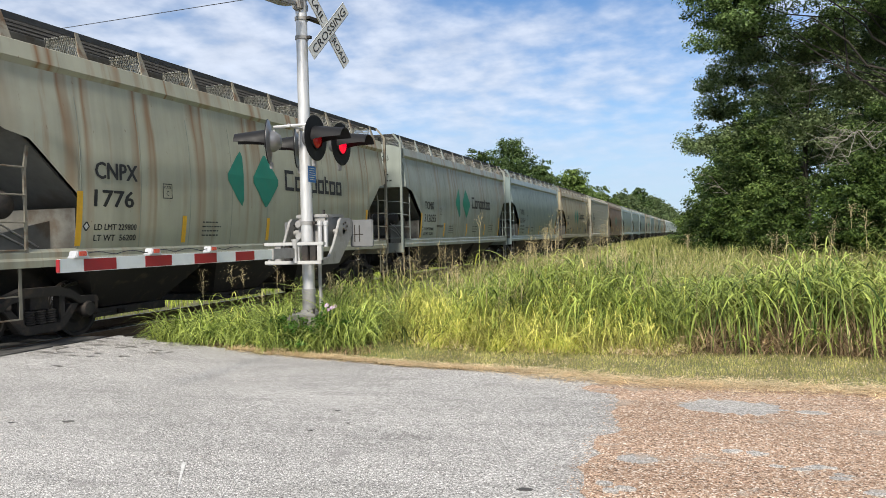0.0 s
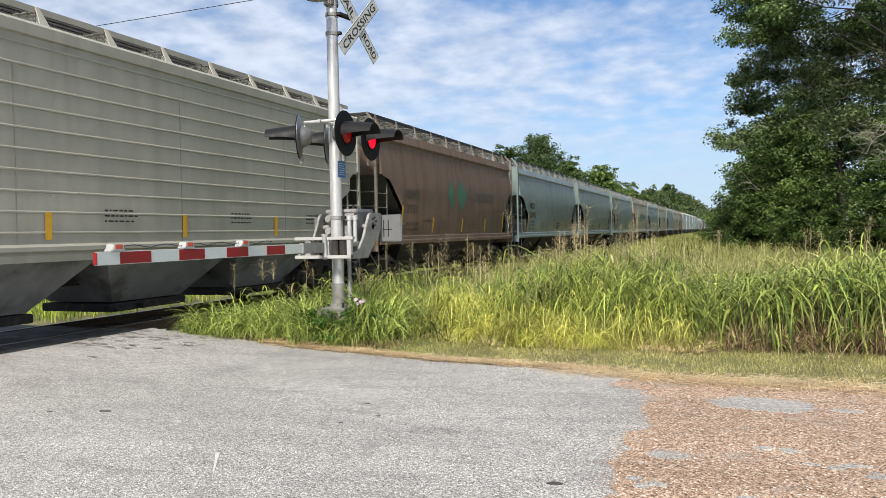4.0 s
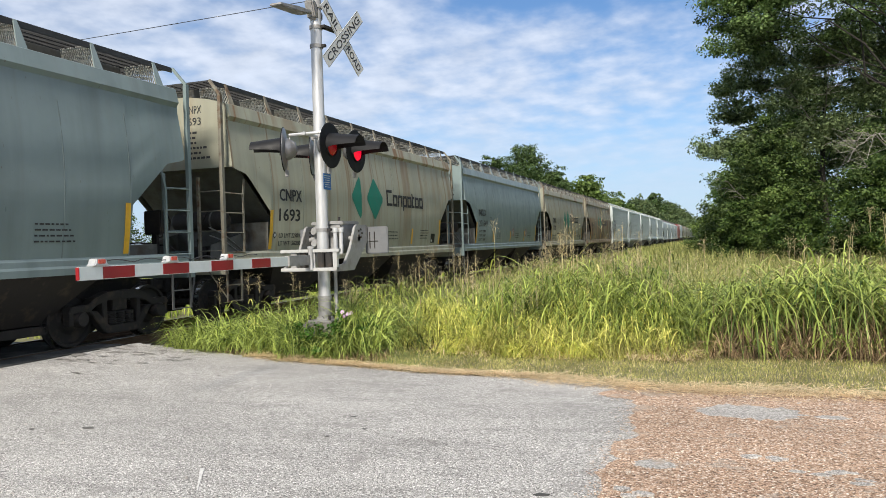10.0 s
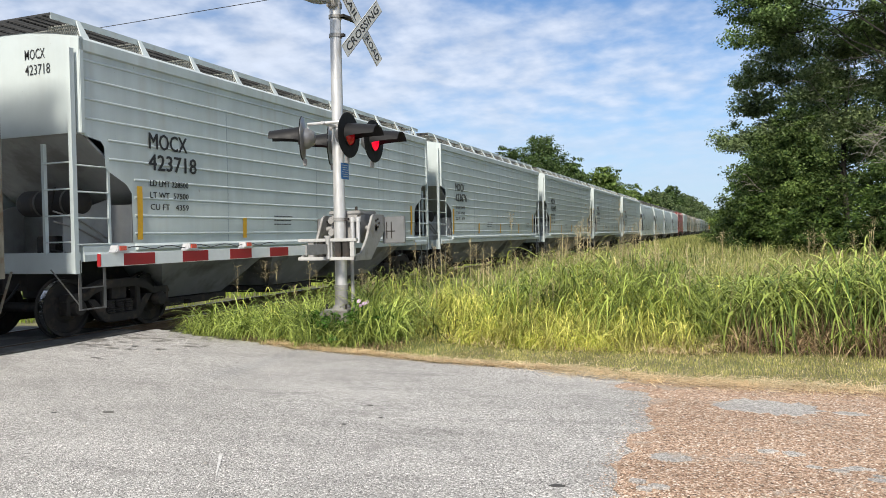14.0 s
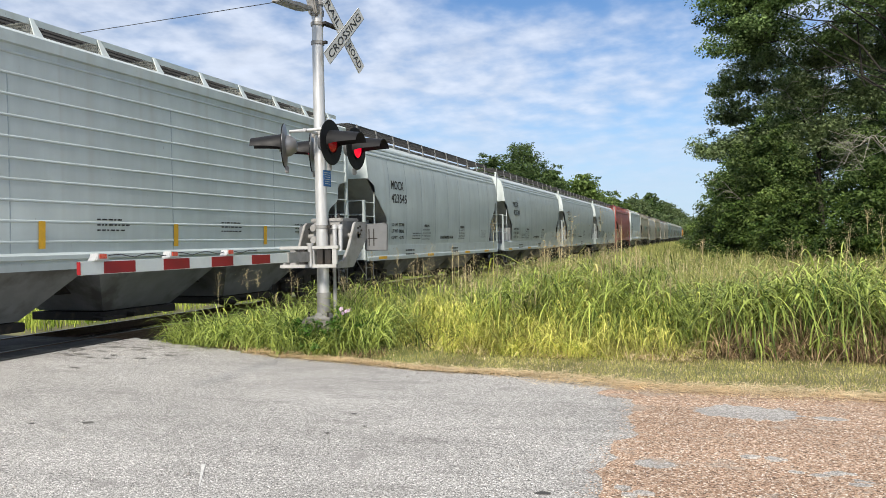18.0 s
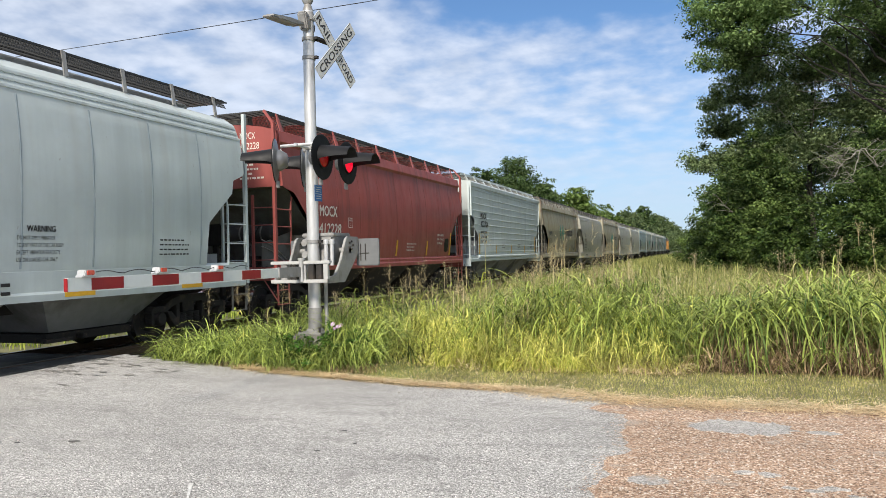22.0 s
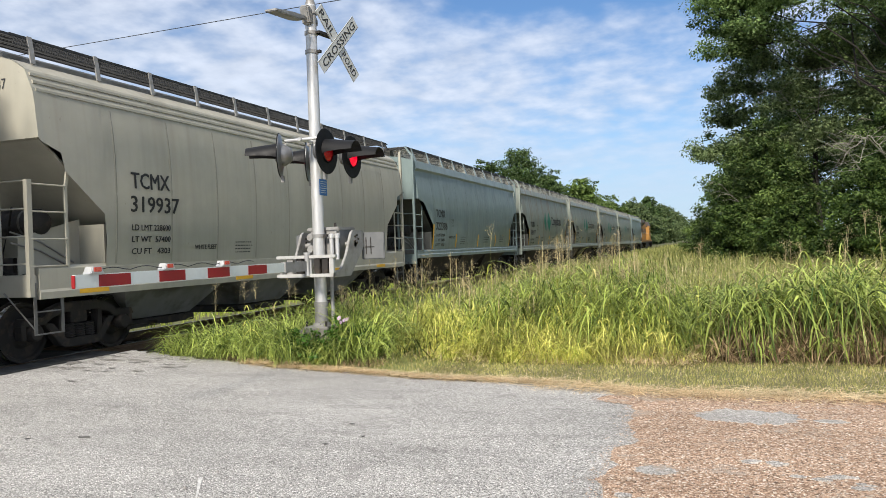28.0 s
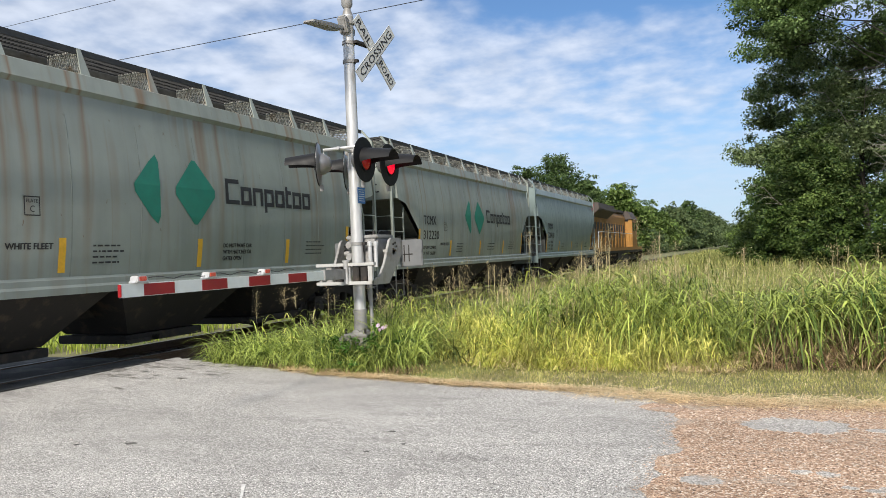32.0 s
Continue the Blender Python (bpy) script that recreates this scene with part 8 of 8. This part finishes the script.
def bare_limb(r, p, a, ln, rise, parent, twigs=3, thick=0.038):
    """A leafless limb that forks into thin twigs."""
    g = G()
    pts = [tuple(np.array(p) + np.array([math.cos(a) * ln * s, math.sin(a) * ln * s, ln * rise * (0.6 * s + 0.4 * s * s) + r.normal(0, 0.10)])) for s in np.linspace(0, 1, 6)]
    g.tube(pts, thick, 6, 0.012)
    for s in range(1, 6):
        for e in range(twigs):
            b = a + r.normal(0, 0.9)
            q = np.array(pts[s])
            m1 = q + np.array([math.cos(b), math.sin(b), r.uniform(-0.2, 0.8)]) * r.uniform(0.3, 0.9)
            m2 = m1 + np.array([math.cos(b + r.normal(0, 0.5)), math.sin(b), r.uniform(-0.5, 0.7)]) * r.uniform(0.3, 0.8)
            g.tube([tuple(q), tuple(m1), tuple(m2)], thick * 0.42, 5, 0.006)
    return part("bare_limb", g, PALE, parent, "pale leafless limb", smooth=50)


def tree(x, y, height, spread, base, lobes, sprays, per, size, mat, seed, label, bark=None, bare=0, lean=(0.0, 0.0), name="tree", lobe_list=None):
    """A trunk with limbs; each limb carries a lobe of the crown, and each lobe is made of many small leafy sprays."""
    r = np.random.RandomState(seed)
    t = thing(name, label, name, (x, y, ground_z(x, y) - 0.1), "trees" if name == "tree" else "bushes")
    tr = max(0.05, height * 0.015)
    top = height * 0.80
    axis = lambda z: np.array([lean[0] * z + 0.15 * math.sin(z * 0.5 + seed) * min(1, z / 4), lean[1] * z, z])
    part("trunk", G().tube([tuple(axis(z)) for z in np.linspace(0, top, 10)], tr, 10, tr * 0.22), bark or BARK, t, "tapered trunk", smooth=50)
    L = list(lobe_list or [])
    if not L:
        for k in range(lobes):
            f = (k + 0.5 * r.rand()) / max(1, lobes - 1)
            f = min(1.0, f)
            zc = base + (height - base) * (0.16 + 0.74 * f)
            reach = spread * (0.66 - 0.52 * f ** 2) * r.uniform(0.65, 1.05) * (0.75 + 0.25 * min(1, f * 4))
            a = k * 2.39996 + r.uniform(-0.4, 0.4)
            rr = spread * (0.62 - 0.20 * f) * r.uniform(0.75, 1.15)
            c = axis(zc)
            L.append((c[0] + math.cos(a) * reach, c[1] + math.sin(a) * reach, zc, rr))
        for f in (0.22, 0.45, 0.68):
            c = axis(base + (height - base) * f)
            L.append((c[0], c[1], c[2], spread * (0.80 - 0.30 * f)))
    area = sum(q[3] ** 2 for q in L)
    cen, rad = [], []
    for i, (cx, cy, cz, rr) in enumerate(L):
        n = max(4, int(sprays * rr * rr / area))
        d = r.normal(0, 1, (n, 3))
        d /= np.linalg.norm(d, axis=1)[:, None]
        d[:, 2] = np.where(d[:, 2] < -0.45, -0.45 * r.rand(n), d[:, 2])
        w = rr * (0.25 + 0.72 * r.rand(n) ** 0.7)
        pts = np.array([cx, cy, cz]) + d * w[:, None] * np.array([1.0, 1.0, 0.80])
        cen.append(pts)
        rad.append(np.clip(rr * r.uniform(0.22, 0.46, n), 0.22, 2.2))
        if i < (18 if y < 70 else 4):
            z0 = max(base * 0.8, min(top * 0.95, cz - 0.55 * math.hypot(cx - lean[0] * cz, cy) - rr * r.uniform(0.3, 0.8)))
            p0, p2 = axis(z0), np.array([cx, cy, cz])
            p1 = p0 * 0.45 + p2 * 0.55 + r.normal(0, 0.07, 3) * np.linalg.norm(p2 - p0)
            bend = 0.05 * np.linalg.norm(p2 - p0)
            path = [p0] + [(1 - f) ** 2 * p0 + 2 * f * (1 - f) * p1 + f * f * p2 + r.normal(0, bend, 3) for f in (0.18, 0.34, 0.5, 0.66, 0.82)] + [p2]
            g = G().tube([tuple(q) for q in path], tr * (0.21 if i % 3 == 0 else 0.10), 6, tr * 0.03)
            for q in pts[:: max(1, n // 9)] if y < 70 else []:
                mid = p2 * 0.5 + q * 0.5 + r.normal(0, 0.22, 3)
                g.tube([tuple(path[-2]), tuple(mid), tuple(q)], tr * 0.055, 4, tr * 0.02)
            part("limb", g, bark or BARK, t, smooth=50)
    for k in range(bare):
        z = r.uniform(base, height * 0.6)
        bare_limb(r, axis(z), r.uniform(3.4, 5.4), spread * r.uniform(0.75, 1.05), r.uniform(0.4, 0.9), t)
    cr = part("crown", quads("crown", crown_leaves(r, np.concatenate(cen), np.concatenate(rad), per, size), LEAF[mat]), None, t, "many small green leaves in uneven clumps")
    cr["kind"] = "stuff"
    return t


def build_trees():
    big = "large broadleaf tree with a dense dark green crown"
    # wood on the right of the track: a tall tree whose limbs reach towards the track
    tree(12.6, 47, 27, 9.0, 9.0, 0, 1150, 150, 0.098, "tree", 1, big, lean=(-0.06, 0.0), lobe_list=[
        (-10.9, -1.0, 15.4, 2.5), (-9.0, 0.5, 18.2, 3.4), (-11.2, 0.0, 17.6, 2.3), (-7.4, -2.0, 15.0, 2.9), (-8.7, -0.5, 21.8, 3.9), (-5.0, -1.5, 18.0, 2.0), (-3.0, 1.0, 23.2, 4.0), (-9.6, -1.2, 13.2, 2.1),
        (-6.2, 1.0, 12.9, 2.2), (-1.5, -2.2, 19.6, 3.4), (-3.4, -3.0, 14.6, 2.0), (-1.0, -3.4, 16.2, 2.6), (-5.9, 1.5, 20.8, 2.2), (-11.4, 0.6, 20.6, 2.0), (-11.3, -0.5, 14.2, 1.9), (-10.6, -0.8, 12.7, 2.2), (-10.2, 0.5, 14.5, 2.5), (-11.0, 0.2, 16.6, 2.3), (-9.4, -1.2, 15.2, 2.5), (1.5, 0.0, 17.0, 3.8), (3.5, -1.0, 21.5, 4.2), (-2.0, 0.0, 26.2, 3.8), (-5.8, 0.4, 25.2, 3.4), (4.6, 1.0, 13.0, 3.6), (-2.8, 2.0, 14.4, 2.8), (0.4, -1.5, 13.0, 2.8), (-3.6, 2.5, 15.6, 1.8)])
    tree(6.6, 52, 15.5, 4.8, 3.5, 0, 480, 150, 0.10, "tree2", 2, "greyish-green tree with pale bare limbs", None, 3, lobe_list=[
        (-5.0, -0.5, 9.4, 2.0), (-4.6, -1.0, 11.4, 2.0), (-3.0, -0.5, 13.0, 2.3), (-5.6, 0.0, 7.4, 2.1), (-4.4, -0.5, 5.0, 2.2), (-1.6, -1.5, 10.2, 2.5), (0.6, -1.0, 12.6, 2.6), (2.6, -1.5, 9.8, 2.6), (-3.6, -1.0, 7.2, 2.2), (0.4, -1.5, 7.4, 2.4), (3.8, 0.0, 13.0, 2.4), (2.8, -1.0, 6.4, 2.3)])
    tree(6.4, 60, 14.0, 5.2, 1.5, 13, 420, 70, 0.135, "tree", 21, "slender dark tree at the edge of the wood")
    tree(16.0, 43, 17, 6.0, 2.5, 14, 240, 190, 0.105, "tree", 3, big)
    tree(3.2, 49.5, 8.8, 4.0, 0.3, 14, 260, 190, 0.095, "dusk", 24, "low dark tree at the edge of the wood", bare=1)
    limbed = tree(9.4, 43.5, 8.0, 4.2, 0.4, 15, 260, 190, 0.095, "dusk", 5, "medium dark broadleaf tree at the edge of the wood", None, 1)
    rs = np.random.RandomState(77)
    for a, ln, ri in ((3.5, 1.3, -0.8), (4.2, 1.1, -1.2), (5.4, 1.0, -1.0), (3.0, 1.2, -0.3)):
        bare_limb(rs, (-2.2, -3.6, 6.2), a, ln, ri, limbed, 2, 0.022)
    part("bare_limb", G().tube([(-0.1, 0.0, 4.4), (-1.2, -1.8, 5.5), (-2.2, -3.6, 6.2)], 0.06, 6, 0.03), PALE, limbed, "pale leafless limb", smooth=50)
    tree(13.4, 37, 10.5, 4.4, 0.4, 14, 240, 190, 0.095, "bush", 6, "dark understorey tree in the wood")
    tree(4.6, 72, 11.5, 5.0, 1.5, 12, 460, 40, 0.17, "tree", 7, "broadleaf tree beside the track")
    tree(5.2, 92, 12.5, 5.6, 1.5, 12, 420, 38, 0.20, "tree", 8, "broadleaf tree beside the track")
    tree(14, 62, 19, 7, 3, 13, 420, 55, 0.19, "dusk", 9, big)
    tree(24, 52, 20, 7.5, 2, 14, 420, 55, 0.19, "dusk", 10, big)
    r = random.Random(5)
    for k in range(11):
        y = 112 + k * 26
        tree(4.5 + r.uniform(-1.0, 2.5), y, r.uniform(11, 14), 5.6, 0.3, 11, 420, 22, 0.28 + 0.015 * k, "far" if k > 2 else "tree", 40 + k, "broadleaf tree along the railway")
    # shrubs at the foot of the wood
    for k, (x, y, h, s) in enumerate(((1.6, 47, 3.8, 2.2), (1.0, 56, 4.4, 2.6), (4.0, 42, 3.4, 2.2), (6.4, 38, 3.4, 2.4), (9.2, 36, 3.4, 2.3), (12.5, 32, 3.8, 2.5), (1.4, 66, 4.4, 2.8), (0.7, 78, 4.2, 3.0), (16, 34, 5, 2.8), (0.6, 95, 5, 3.4), (3.4, 45.5, 4.6, 2.1), (7.4, 41, 5.0, 2.6), (10.8, 40, 5.2, 2.6), (0.6, 61, 2.6, 1.8), (-0.4, 72, 2.4, 1.9))):
        tree(x, y, h, s, 0.2, 9, 130, 120, 0.085, "bush" if k % 3 != 1 else "fresh", 70 + k, "leafy green shrub at the edge of the wood", name="bush")
    # trees beyond the track
    tree(-32.2, 112, 15.2, 4.2, 3.0, 16, 640, 44, 0.18, "oak", 101, "round-crowned dark green tree beyond the track")
    tree(-27.0, 113, 16.4, 6.0, 3.0, 16, 700, 44, 0.18, "oak", 102, "round-crowned dark green tree beyond the track")
    tree(-23.2, 114, 13.2, 4.4, 2.5, 14, 600, 44, 0.18, "oak", 103, "broad dark green tree beyond the track")
    for k, (x, y, h, s) in enumerate(((-29, 150, 13.4, 5), (-23.5, 152, 14.0, 4.6), (-28.5, 185, 13, 5.5), (-24.5, 205, 13.0, 6), (-21.5, 235, 13.5, 6), (-19.5, 268, 16.5, 4.2), (-23, 265, 14, 7), (-18.8, 300, 15, 7), (-18.5, 345, 15.5, 7), (-34, 200, 12, 6), (-33, 240, 13, 7), (-18, 400, 16, 8), (-19, 470, 17, 8), (-20, 540, 17, 8))):
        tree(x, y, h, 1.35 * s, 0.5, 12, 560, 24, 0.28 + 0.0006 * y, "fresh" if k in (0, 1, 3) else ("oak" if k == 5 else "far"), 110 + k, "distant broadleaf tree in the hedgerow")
    for k in range(9):
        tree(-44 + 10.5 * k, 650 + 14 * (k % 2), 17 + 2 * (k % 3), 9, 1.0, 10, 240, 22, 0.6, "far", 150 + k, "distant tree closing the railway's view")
    # brush that closes the foot of the hedgerow beyond the track
    rb = random.Random(12)
    for k in range(16):
        y = 118 + 21 * k
        tree(-19.5 - 0.012 * y + rb.uniform(-1.5, 1.5), y, rb.uniform(3.5, 6.0), rb.uniform(4.0, 5.6), 0.1, 8, 240, 24, 0.18 + 0.0005 * y, "far", 190 + k, "low leafy brush along the railway", name="bush")
    # low growth far on the left
    for k, (x, y, h) in enumerate(((-46, 38, 4.2), (-52, 44, 5), (-60, 47, 4.5), (-66, 70, 7), (-58, 80, 8), (-48, 66, 6), (-75, 60, 7), (-42, 90, 7), (-80, 95, 9))):
        tree(x, y, h, h * 0.55, 0.3, 9, 240, 26, 0.14, "bush", 170 + k, "leafy shrub in the field beyond the track", name="bush")


build_grass()
petals()
build_trees()


def motions():
    """The train rolls towards the crossing and past it at a steady speed."""
    for car, start in TRAIN:
        walk(car, [(t, pose(TRACK_X, start - SPEED * t, RAIL_Z)) for t in (0.0, 8.0, 16.0, 24.0, 32.0)])


motions()
